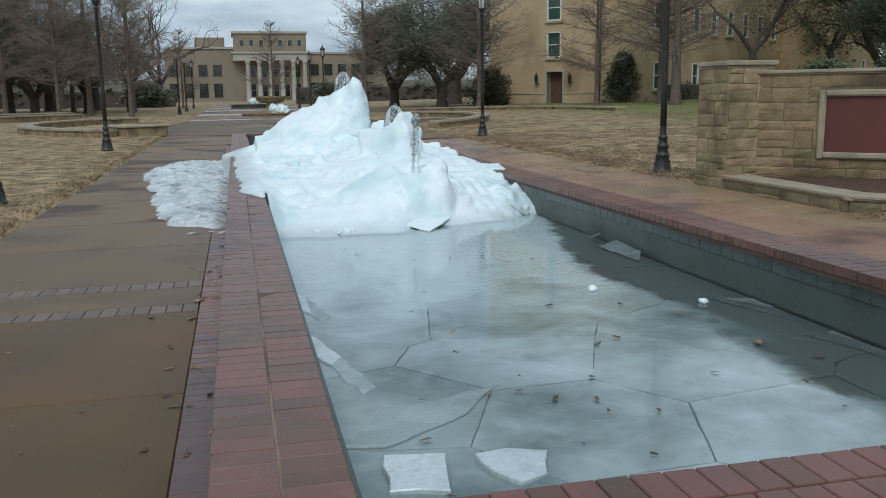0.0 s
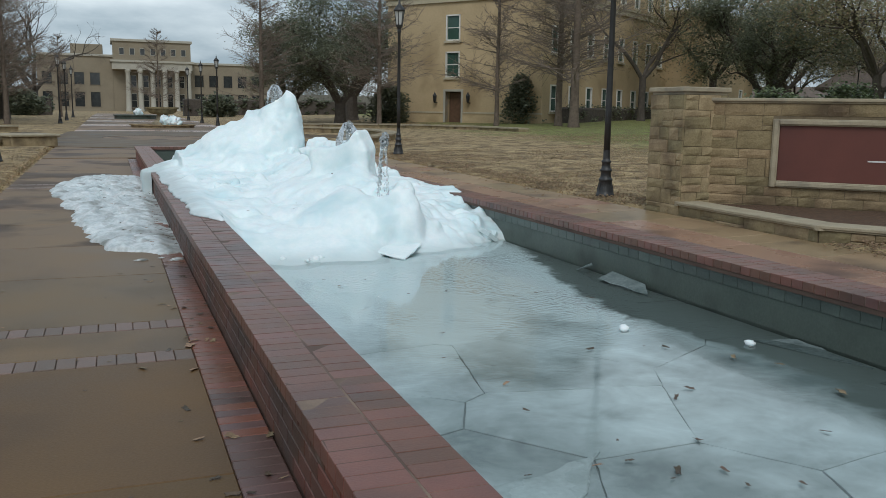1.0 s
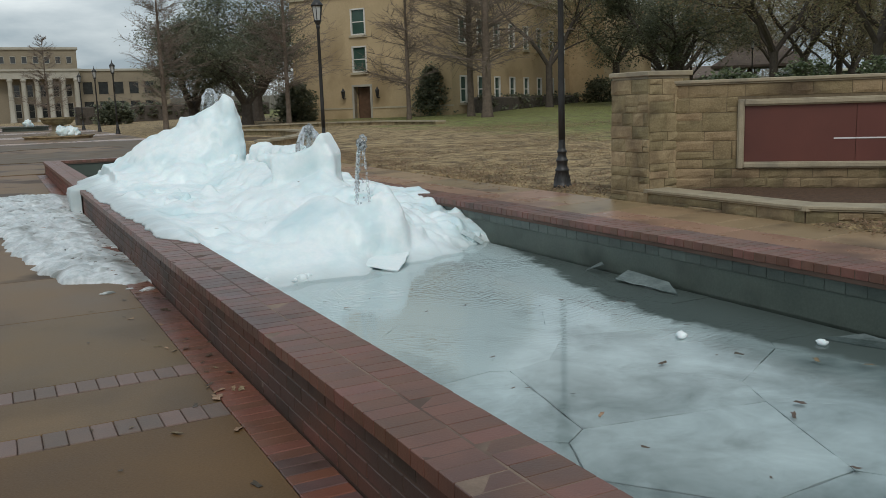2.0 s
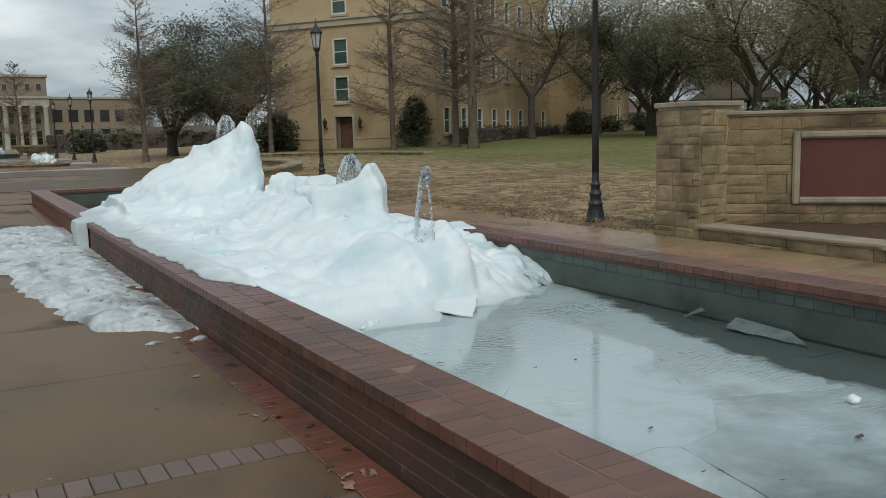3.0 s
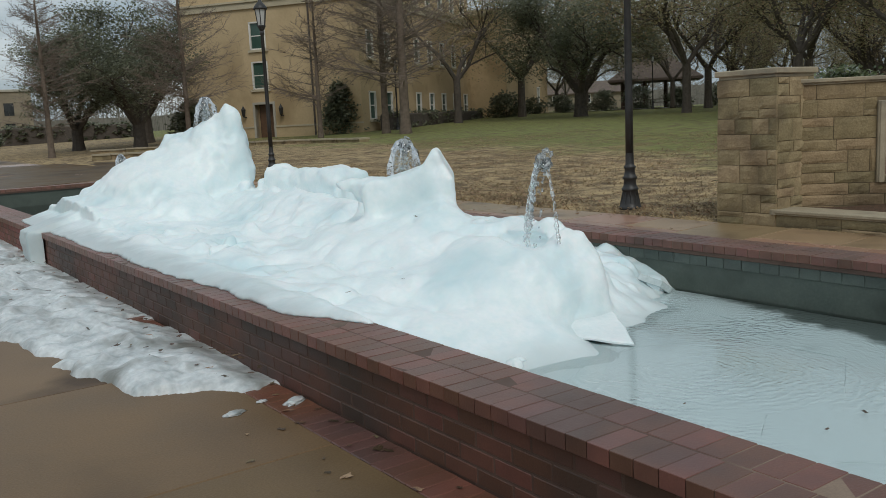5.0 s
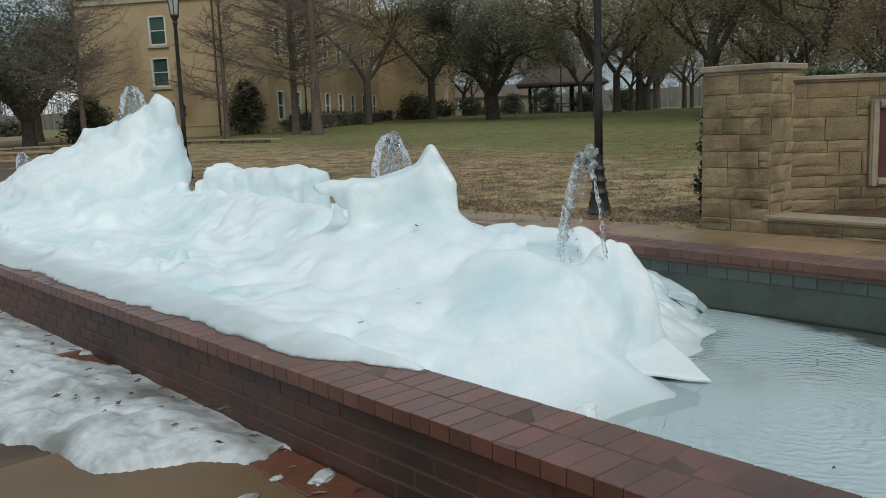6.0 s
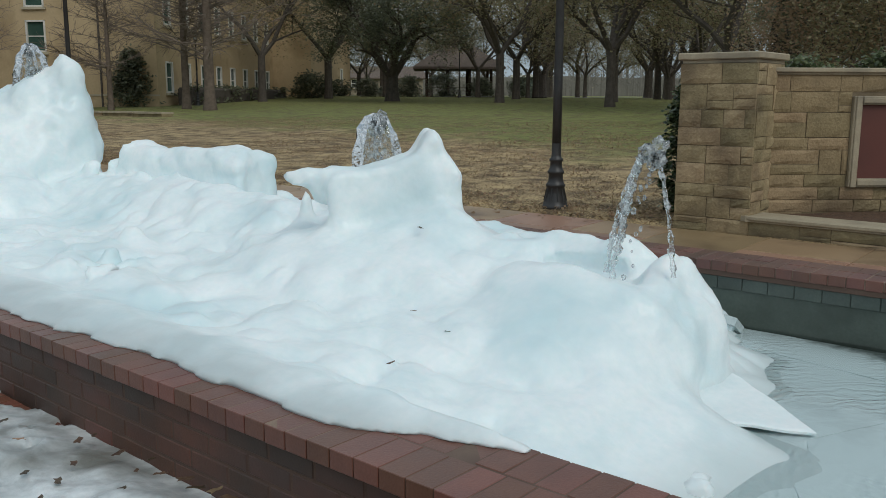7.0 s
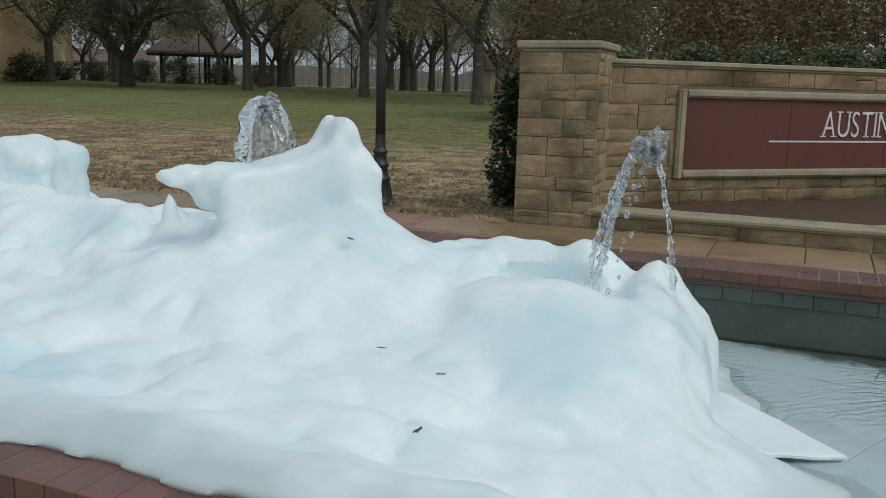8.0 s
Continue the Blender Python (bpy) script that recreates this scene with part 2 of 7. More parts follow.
def pool_ice():
    """Cloudy white ice with grey clear patches; towards the east wall a dark band, thin clear ice plus the wall's
    painted reflection.
    """
    m, n, l, p = nodes_of("cloudy_pool_ice")
    geo, sep = n.new("ShaderNodeNewGeometry"), n.new("ShaderNodeSeparateXYZ")
    l.new(geo.outputs["Position"], sep.inputs[0])
    tx = []
    for s, d, r in ((0.75, 5, 0.55), (2.6, 6, 0.6), (14, 5, 0.6)):
        t = n.new("ShaderNodeTexNoise")
        t.inputs["Scale"].default_value, t.inputs["Detail"].default_value, t.inputs["Roughness"].default_value = s, d, r
        t.inputs["Distortion"].default_value = 0.6
        l.new(geo.outputs["Position"], t.inputs["Vector"])
        tx.append(t)

    def calc(op, a, b, c=None):
        q = n.new("ShaderNodeMath")
        q.operation = op
        for i, w in enumerate((a, b, c)):
            if w is None:
                continue
            if isinstance(w, float):
                q.inputs[i].default_value = w
            else:
                l.new(w, q.inputs[i])
        return q.outputs[0]

    cloudy = calc("MULTIPLY_ADD", tx[1].outputs["Fac"], 0.55, calc("MULTIPLY", tx[0].outputs["Fac"], 0.75))
    cloudy = calc("MULTIPLY_ADD", tx[2].outputs["Fac"], 0.12, cloudy)
    rnd = n.new("ShaderNodeObjectInfo")
    cloudy = calc("MULTIPLY_ADD", rnd.outputs["Random"], 0.10, cloudy)
    # frozen spray, and mound and sky reflections painted in, whiten the sheet towards the mound
    near = n.new("ShaderNodeMapRange")
    near.inputs["From Min"].default_value, near.inputs["From Max"].default_value = 4.4, 7.4
    near.inputs["To Max"].default_value = 0.33
    l.new(sep.outputs["Y"], near.inputs["Value"])
    cloudy = calc("ADD", cloudy, near.outputs["Result"])
    fac = n.new("ShaderNodeMapRange")
    fac.inputs["From Min"].default_value, fac.inputs["From Max"].default_value = 0.60, 0.98
    l.new(cloudy, fac.inputs["Value"])
    mix = n.new("ShaderNodeMix")
    mix.data_type = "RGBA"
    mix.inputs["A"].default_value, mix.inputs["B"].default_value = (0.20, 0.25, 0.248, 1), (0.74, 0.825, 0.835, 1)
    l.new(fac.outputs["Result"], mix.inputs["Factor"])
    e = calc("MULTIPLY_ADD", tx[0].outputs["Fac"], 0.9, sep.outputs["X"])
    e = calc("MULTIPLY_ADD", tx[1].outputs["Fac"], 0.5, e)
    thin = n.new("ShaderNodeMapRange")
    bay = n.new("ShaderNodeMapRange")
    bay.inputs["From Min"].default_value, bay.inputs["From Max"].default_value = 7.0, 9.2
    bay.inputs["To Max"].default_value = -0.62
    l.new(sep.outputs["Y"], bay.inputs["Value"])
    e = calc("ADD", e, bay.outputs["Result"])
    e = calc("MULTIPLY_ADD", tx[2].outputs["Fac"], 0.16, e)
    thin.inputs["From Min"].default_value, thin.inputs["From Max"].default_value = 3.41, 3.52
    l.new(e, thin.inputs["Value"])
    mix2 = n.new("ShaderNodeMix")
    mix2.data_type = "RGBA"
    # dark grey-green: clear ice, with the wall's reflection put into the colour
    mix2.inputs["B"].default_value = (0.145, 0.175, 0.165, 1)
    l.new(thin.outputs["Result"], mix2.inputs["Factor"])
    l.new(mix.outputs["Result"], mix2.inputs["A"])
    l.new(mix2.outputs["Result"], p.inputs["Base Color"])
    p.inputs["Roughness"].default_value = 0.45
    bp = n.new("ShaderNodeBump")
    bp.inputs["Strength"].default_value, bp.inputs["Distance"].default_value = 0.25, 0.01
    l.new(tx[2].outputs["Fac"], bp.inputs["Height"])
    l.new(bp.outputs["Normal"], p.inputs["Normal"])
    return m


M = {}
M["paving"] = surface("paving_concrete", (0.086, 0.048, 0.018), (0.155, 0.092, 0.039), 1.3, (0.34, 0.62), 0.25, 90, spec=0.22, stain=(0.058, 0.033, 0.015), stain_scale=0.55, spread=0.10, salt=((0.20, 0.15, 0.10), 9, (0.66, 0.9)))
# same concrete, lighter: some of the wet gloss is put into the base colour
M["paving_half_sheen"] = surface("half_sheen_concrete", (0.112, 0.070, 0.032), (0.20, 0.130, 0.066), 1.3, (0.32, 0.6), 0.25, 90, spec=0.25, stain=(0.085, 0.052, 0.025), stain_scale=0.6, spread=0.08, salt=((0.24, 0.19, 0.13), 9, (0.68, 0.9)))
M["bell"] = glossy_clear("thin_bell_water", (0.93, 0.955, 0.96), 0.04, 1.42, 0.5, 16, 0.03, froth=0.5)
# lightest concrete: sky gloss seen at a low angle, painted into the colour
M["paving_sheen"] = surface("sheen_concrete", (0.165, 0.105, 0.06), (0.25, 0.166, 0.10), 1.3, (0.45, 0.7), 0.25, 90, spec=0.3, stain=(0.085, 0.052, 0.031), stain_scale=0.7, stain_at=(0.5, 0.6), spread=0.08)
M["paving_red"] = surface("red_paving", (0.28, 0.16, 0.11), (0.39, 0.238, 0.16), 1.6, (0.16, 0.42), 0.2, 80, stain=(0.11, 0.066, 0.05), stain_scale=0.8, spread=0.10)
M["paving_sand"] = surface("sand_paving", (0.255, 0.172, 0.096), (0.375, 0.26, 0.15), 2, (0.2, 0.5), 0.2, 80, spread=0.14, stain=(0.12, 0.078, 0.045), stain_scale=1.0)
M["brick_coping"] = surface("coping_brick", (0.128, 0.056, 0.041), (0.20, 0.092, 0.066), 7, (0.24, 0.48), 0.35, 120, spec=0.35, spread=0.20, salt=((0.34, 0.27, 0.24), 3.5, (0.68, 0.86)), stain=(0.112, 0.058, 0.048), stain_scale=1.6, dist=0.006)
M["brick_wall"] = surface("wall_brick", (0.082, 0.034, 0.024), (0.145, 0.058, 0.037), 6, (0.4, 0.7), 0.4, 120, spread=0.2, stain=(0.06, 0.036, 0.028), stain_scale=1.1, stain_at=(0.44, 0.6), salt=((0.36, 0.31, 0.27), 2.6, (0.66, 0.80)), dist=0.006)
M["brick_join"] = surface("coping_brick_far", (0.148, 0.07, 0.051), (0.225, 0.114, 0.083), 7, (0.30, 0.55), 0.35, 120, island=0.22, dist=0.006)
M["brick_edge"] = surface("edge_brick", (0.15, 0.058, 0.034), (0.21, 0.082, 0.05), 6, (0.2, 0.5), 0.3, 120, spread=0.12, stain=(0.105, 0.058, 0.052), stain_scale=0.45, stain_at=(0.46, 0.60), dist=0.006)
M["edge_dull"] = surface("worn_edge_brick", (0.088, 0.05, 0.044), (0.14, 0.078, 0.067), 6, (0.25, 0.5), 0.3, 120, spread=0.16, dist=0.006)
M["paver"] = surface("band_paver", (0.125, 0.08, 0.062), (0.195, 0.13, 0.102), 8, (0.35, 0.6), 0.3, 120, spread=0.2, dist=0.006)
M["mortar_pale"] = surface("coping_mortar", (0.17, 0.118, 0.085), (0.29, 0.21, 0.155), 9, (0.6, 0.85), 0.3, 150, stain=(0.10, 0.062, 0.046), stain_scale=1.4, stain_at=(0.45, 0.6), dist=0.003)
M["strip"] = surface("bedding_strip", (0.12, 0.13, 0.115), (0.22, 0.225, 0.20), 5, (0.6, 0.85), 0.4, 60, stain=(0.075, 0.08, 0.07), stain_scale=2.0, dist=0.006)
M["mortar"] = surface("mortar", (0.068, 0.04, 0.03), (0.135, 0.082, 0.06), 3, (0.7, 0.9), 0.4, 150, dist=0.004)
M["joint_dark"] = surface("worn_joint", (0.07, 0.036, 0.024), (0.125, 0.062, 0.04), 5, (0.5, 0.8), 0.3, 120, dist=0.003)
M["poolwall"] = surface("pool_wall_plaster", (0.055, 0.073, 0.061), (0.104, 0.126, 0.106), 1.6, (0.3, 0.55), 0.3, 60, stain=(0.042, 0.054, 0.044), stain_scale=1.6)
M["pooltile"] = surface("pool_tile", (0.052, 0.068, 0.058), (0.096, 0.117, 0.100), 5, (0.25, 0.45), 0.15, 80, spread=0.12, stain=(0.05, 0.062, 0.052), stain_scale=2.2)
M["poolfloor"] = surface("pool_floor", (0.085, 0.105, 0.095), (0.15, 0.17, 0.15), 1.2, (0.6, 0.8), 0.2, 40)
M["ice"] = pool_ice()
M["ice_under"] = surface("deep_ice", (0.13, 0.165, 0.16), (0.25, 0.30, 0.295), 3, (0.4, 0.6), 0.1)
M["ice_shard"] = surface("thin_ice", (0.095, 0.125, 0.122), (0.23, 0.275, 0.275), 6, (0.08, 0.25), 0.3, 40, spread=0.1)
M["ice_awash"] = surface("awash_ice", (0.36, 0.425, 0.425), (0.60, 0.67, 0.675), 3, (0.15, 0.4), 0.3, 40, stain=(0.28, 0.335, 0.33), stain_scale=2.2)
M["ice_clear"] = surface("loose_ice", (0.40, 0.475, 0.48), (0.66, 0.735, 0.745), 5, (0.15, 0.4), 0.4, 40, spread=0.08, coat=0.3)
M["snow"] = surface("mound_ice", (0.76, 0.875, 0.895), (0.92, 0.968, 0.975), 2.2, (0.28, 0.5), 0.22, 30, stain=(0.62, 0.775, 0.81), stain_scale=1.5, stain_at=(0.5, 0.7), sss=0.12, dist=0.02)
M["mound"] = surface("frozen_spray_ice", (0.76, 0.875, 0.895), (0.92, 0.968, 0.975), 2.2, (0.26, 0.5), 0.22, 30, stain=(0.62, 0.775, 0.81), stain_scale=1.5, stain_at=(0.5, 0.7), sss=0.12, dist=0.02)
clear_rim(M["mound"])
M["oldsnow"] = surface("old_snow", (0.34, 0.375, 0.38), (0.80, 0.835, 0.845), 5, (0.22, 0.5), 0.5, 26, stain=(0.22, 0.225, 0.205), stain_scale=3.0, stain_at=(0.52, 0.72), salt=((0.07, 0.055, 0.035), 10, (0.66, 0.75)), sss=0.08, dist=0.02)
M["water"] = pool_water()
M["jet"] = glossy_clear("jet_water", (0.97, 0.975, 0.975), 0.05, 1.42, 0.9, 30, 0.03, froth=0.62)
M["stone"] = surface("limestone", (0.22, 0.165, 0.088), (0.40, 0.315, 0.18), 5.5, (0.75, 0.92), 0.9, 45, spread=0.24, stain=(0.145, 0.105, 0.06), stain_scale=2.4, stain_at=(0.46, 0.70), dist=0.02)
M["stone_damp"] = surface("damp_limestone", (0.19, 0.138, 0.07), (0.345, 0.262, 0.145), 4.5, (0.7, 0.9), 0.9, 45, spread=0.24, stain=(0.10, 0.07, 0.038), stain_scale=1.3, stain_at=(0.46, 0.68), dist=0.02)
M["stonecap"] = surface("limestone_cap", (0.30, 0.25, 0.17), (0.43, 0.365, 0.26), 5, (0.7, 0.9), 0.5, 60, stain=(0.22, 0.195, 0.15), stain_scale=2.0)
M["stonejoint"] = surface("stone_joint", (0.11, 0.083, 0.05), (0.21, 0.16, 0.10), 9, (0.85, 0.95), 0.5, 70)
M["signred"] = surface("red_sign_panel", (0.118, 0.036, 0.027), (0.15, 0.046, 0.034), 3, (0.45, 0.6), 0.08, 150, stain=(0.105, 0.033, 0.026), stain_scale=0.9, spread=0.05)
M["signwhite"] = surface("white_lettering", (0.7, 0.7, 0.68), (0.8, 0.8, 0.78), 9, (0.4, 0.5), 0.05)
M["mulch"] = surface("mulch", (0.06, 0.035, 0.02), (0.15, 0.085, 0.05), 20, (0.85, 0.95), 1.0, 90, dist=0.03)
M["iron"] = surface("black_iron", (0.02, 0.02, 0.021), (0.042, 0.04, 0.038), 9, (0.35, 0.55), 0.15, 80)
M["lampglass"] = surface("lamp_glass", (0.42, 0.43, 0.42), (0.55, 0.55, 0.53), 8, (0.1, 0.25), 0.05)
M["yellow"] = surface("buff_brick_wall", (0.46, 0.345, 0.20), (0.58, 0.44, 0.265), 0.5, (0.8, 0.95), 0.25, 9, stain=(0.37, 0.27, 0.15), stain_scale=0.35)
M["buff"] = surface("buff_stone", (0.42, 0.36, 0.25), (0.55, 0.48, 0.35), 1.0, (0.8, 0.92), 0.2, 14)
M["grey_wall"] = surface("tan_facade", (0.22, 0.182, 0.13), (0.30, 0.252, 0.182), 0.4, (0.8, 0.95), 0.1, 6, stain=(0.28, 0.235, 0.17), stain_scale=0.2)
M["pale"] = surface("pale_limestone", (0.36, 0.335, 0.28), (0.47, 0.44, 0.375), 1.0, (0.7, 0.9), 0.1, 20)
M["glass_dark"] = surface("dark_window", (0.02, 0.022, 0.024), (0.05, 0.055, 0.055), 1.5, (0.05, 0.15), 0.0)
M["glass_green"] = surface("green_window", (0.035, 0.075, 0.06), (0.065, 0.115, 0.09), 0.8, (0.05, 0.15), 0.0)
M["white_paint"] = surface("white_paint", (0.68, 0.66, 0.6), (0.78, 0.76, 0.7), 4, (0.45, 0.65), 0.1)
M["door_wood"] = surface("dark_door", (0.10, 0.055, 0.032), (0.16, 0.09, 0.055), 5, (0.4, 0.6), 0.2)
M["bark"] = surface("grey_bark", (0.10, 0.075, 0.055), (0.2, 0.155, 0.12), 6, (0.85, 0.95), 0.9, 40, dist=0.03)
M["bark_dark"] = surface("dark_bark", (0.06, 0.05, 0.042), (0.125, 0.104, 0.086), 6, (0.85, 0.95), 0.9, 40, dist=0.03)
M["twig"] = surface("reddish_twigs", (0.15, 0.118, 0.094), (0.25, 0.20, 0.16), 3, (0.8, 0.95), 0.2, island=0.3)
M["leaf_oak"] = foliage("oak_leaf", (0.225, 0.205, 0.115), (0.40, 0.355, 0.205), island=0.32, glow=0.65)
M["leaf_brown"] = foliage("brown_oak_leaf", (0.24, 0.168, 0.105), (0.42, 0.305, 0.195), 1.0, (0.5, 0.75), 0.32, 0.65)
M["leaf_dark"] = foliage("evergreen_leaf", (0.12, 0.135, 0.088), (0.24, 0.25, 0.165), 1.3, (0.35, 0.6), 0.35, 0.5)
M["leaf_shrub"] = foliage("shrub_leaf", (0.035, 0.06, 0.028), (0.10, 0.135, 0.06), 6, (0.25, 0.45), 0.5, 0.25)
M["leaf_hedge"] = foliage("hedge_leaf", (0.07, 0.10, 0.045), (0.20, 0.235, 0.12), 6, (0.25, 0.45), 0.5, 0.4)
M["leaf_dry"] = surface("dry_leaf", (0.15, 0.095, 0.05), (0.34, 0.245, 0.145), 20, (0.5, 0.8), 0.2, spread=0.4)
M["roof_brown"] = surface("brown_shingle", (0.10, 0.075, 0.06), (0.17, 0.13, 0.105), 2, (0.8, 0.95), 0.5, 20)
M["timber"] = surface("brown_timber", (0.05, 0.032, 0.022), (0.10, 0.065, 0.045), 4, (0.6, 0.8), 0.3)
M["distant"] = surface("distant_wood", (0.15, 0.14, 0.122), (0.23, 0.215, 0.185), 0.12, (0.9, 1.0), 0.0, 0.8, island=0.3)
M["grass_blade"] = surface("dry_grass_blades", (0.24, 0.165, 0.085), (0.43, 0.315, 0.165), 2.2, (0.7, 0.9), 0.0, 9, island=0.4, stain=(0.15, 0.10, 0.055), stain_scale=1.1, stain_at=(0.50, 0.64))


def lawn_material():
    """Dormant straw lawn near the walks, greener further out."""
    m, n, l, p = nodes_of("winter_lawn")
    geo = n.new("ShaderNodeNewGeometry")
    sep = n.new("ShaderNodeSeparateXYZ")
    l.new(geo.outputs["Position"], sep.inputs[0])
    big, mid, small = (n.new("ShaderNodeTexNoise") for _ in range(3))
    for t, s, d in ((big, 0.35, 4), (mid, 2.6, 6), (small, 34, 4)):
        t.inputs["Scale"].default_value, t.inputs["Detail"].default_value = s, d
        l.new(geo.outputs["Position"], t.inputs["Vector"])
    # the green turf begins past a ragged line about 12 m east of the pool
    line = n.new("ShaderNodeMath")
    line.operation = "MULTIPLY_ADD"
    line.inputs[1].default_value = -0.12
    l.new(sep.outputs["Y"], line.inputs[0])
    l.new(sep.outputs["X"], line.inputs[2])
    wob = n.new("ShaderNodeMath")
    wob.operation = "MULTIPLY_ADD"
    wob.inputs[1].default_value = 14.0
    l.new(big.outputs["Fac"], wob.inputs[0])
    l.new(line.outputs[0], wob.inputs[2])
    green = n.new("ShaderNodeMapRange")
    green.inputs["From Min"].default_value, green.inputs["From Max"].default_value = 17.2, 21.6
    l.new(wob.outputs[0], green.inputs["Value"])
    gpatch = n.new("ShaderNodeMapRange")
    gpatch.inputs["From Min"].default_value, gpatch.inputs["From Max"].default_value = 0.25, 0.5
    l.new(mid.outputs["Fac"], gpatch.inputs["Value"])
    gm = n.new("ShaderNodeMath")
    gm.operation = "MULTIPLY"
    l.new(green.outputs["Result"], gm.inputs[0])
    l.new(gpatch.outputs["Result"], gm.inputs[1])
    straw, turf, both = (n.new("ShaderNodeMix") for _ in range(3))
    for x in (straw, turf, both):
        x.data_type = "RGBA"
    straw.inputs["A"].default_value, straw.inputs["B"].default_value = (0.095, 0.062, 0.033, 1), (0.50, 0.37, 0.195, 1)
    turf.inputs["A"].default_value, turf.inputs["B"].default_value = (0.10, 0.118, 0.030, 1), (0.235, 0.242, 0.072, 1)
    mr = n.new("ShaderNodeMapRange")
    mr.inputs["From Min"].default_value, mr.inputs["From Max"].default_value = 0.41, 0.60
    av = n.new("ShaderNodeMath")
    av.operation = "MULTIPLY_ADD"
    av.inputs[1].default_value = 0.5
    hf = n.new("ShaderNodeMath")
    hf.operation = "MULTIPLY"
    hf.inputs[1].default_value = 0.5
    l.new(small.outputs["Fac"], hf.inputs[0])
    l.new(mid.outputs["Fac"], av.inputs[0])
    l.new(hf.outputs[0], av.inputs[2])
    l.new(av.outputs[0], mr.inputs["Value"])
    l.new(mr.outputs["Result"], straw.inputs["Factor"])
    l.new(mr.outputs["Result"], turf.inputs["Factor"])
    l.new(gm.outputs[0], both.inputs["Factor"])
    l.new(straw.outputs["Result"], both.inputs["A"])
    l.new(turf.outputs["Result"], both.inputs["B"])
    l.new(both.outputs["Result"], p.inputs["Base Color"])
    p.inputs["Roughness"].default_value = 0.95
    bp = n.new("ShaderNodeBump")
    bp.inputs["Strength"].default_value, bp.inputs["Distance"].default_value = 0.9, 0.05
    l.new(av.outputs[0], bp.inputs["Height"])
    l.new(bp.outputs["Normal"], p.inputs["Normal"])
    return m


M["lawn"] = lawn_material()


# ---- mesh helpers ----
def mesh_of(name, verts, faces, mat, smooth=False):
    me = bpy.data.meshes.new(name)
    me.from_pydata(verts, [], faces)
    if mat is not None:
        me.materials.append(mat)
    if smooth:
        me.polygons.foreach_set("use_smooth", [True] * len(me.polygons))
    me.update()
    return me


def part(name, bm, mat, parent=None, label="", smooth=False):
    """One bmesh, mesh or (verts, faces) as one mesh object under a thing or a part."""
    if isinstance(bm, bpy.types.Mesh):
        me = bm
    elif isinstance(bm, tuple):
        me = mesh_of(name, bm[0], bm[1], mat, smooth)
    else:
        me = bpy.data.meshes.new(name)
        bm.normal_update()
        bm.to_mesh(me)
        bm.free()
        me.materials.append(mat)
        if smooth:
            me.polygons.foreach_set("use_smooth", [True] * len(me.polygons))
    ob = new(name, me)
    if parent is not None:
        ob.parent = parent
    if label:
        ob["label"] = label
    return ob


def thing(name, m, label, category, group="", kind=""):
    ob = new(name)
    ob.matrix_world = m
    ob.empty_display_size = 0.2
    return tagged(ob, label, category, group, kind)


def soft_box(x0, x1, y0, y1, z0, z1, c=0.006):
    """A box with chamfered edges: (verts, faces)."""
    verts, faces, idx = [], [], {}
    xs, ys, zs = (x0, x1), (y0, y1), (z0, z1)
    for i in (0, 1):
        for j in (0, 1):
            for k in (0, 1):
                dx, dy, dz = (c if i == 0 else -c), (c if j == 0 else -c), (c if k == 0 else -c)
                for a, v in (("x", (xs[i], ys[j] + dy, zs[k] + dz)), ("y", (xs[i] + dx, ys[j], zs[k] + dz)), ("z", (xs[i] + dx, ys[j] + dy, zs[k]))):
                    idx[i, j, k, a] = len(verts)
                    verts.append(v)
    q = lambda a, pts: faces.append([idx[(*t, a)] for t in pts])
    q("x", [(0, 0, 0), (0, 0, 1), (0, 1, 1), (0, 1, 0)])
    q("x", [(1, 0, 0), (1, 1, 0), (1, 1, 1), (1, 0, 1)])
    q("y", [(0, 0, 0), (1, 0, 0), (1, 0, 1), (0, 0, 1)])
    q("y", [(0, 1, 0), (0, 1, 1), (1, 1, 1), (1, 1, 0)])
    q("z", [(0, 0, 0), (0, 1, 0), (1, 1, 0), (1, 0, 0)])
    q("z", [(0, 0, 1), (1, 0, 1), (1, 1, 1), (0, 1, 1)])
    e = lambda t, u, a, b: faces.append([idx[(*t, a)], idx[(*u, a)], idx[(*u, b)], idx[(*t, b)]])
    for i in (0, 1):
        for j in (0, 1):
            e((i, j, 0), (i, j, 1), "x", "y")
            e((i, 0, j), (i, 1, j), "x", "z")
            e((0, i, j), (1, i, j), "y", "z")
            for k in (0, 1):
                faces.append([idx[i, j, k, "x"], idx[i, j, k, "y"], idx[i, j, k, "z"]])
    return verts, faces


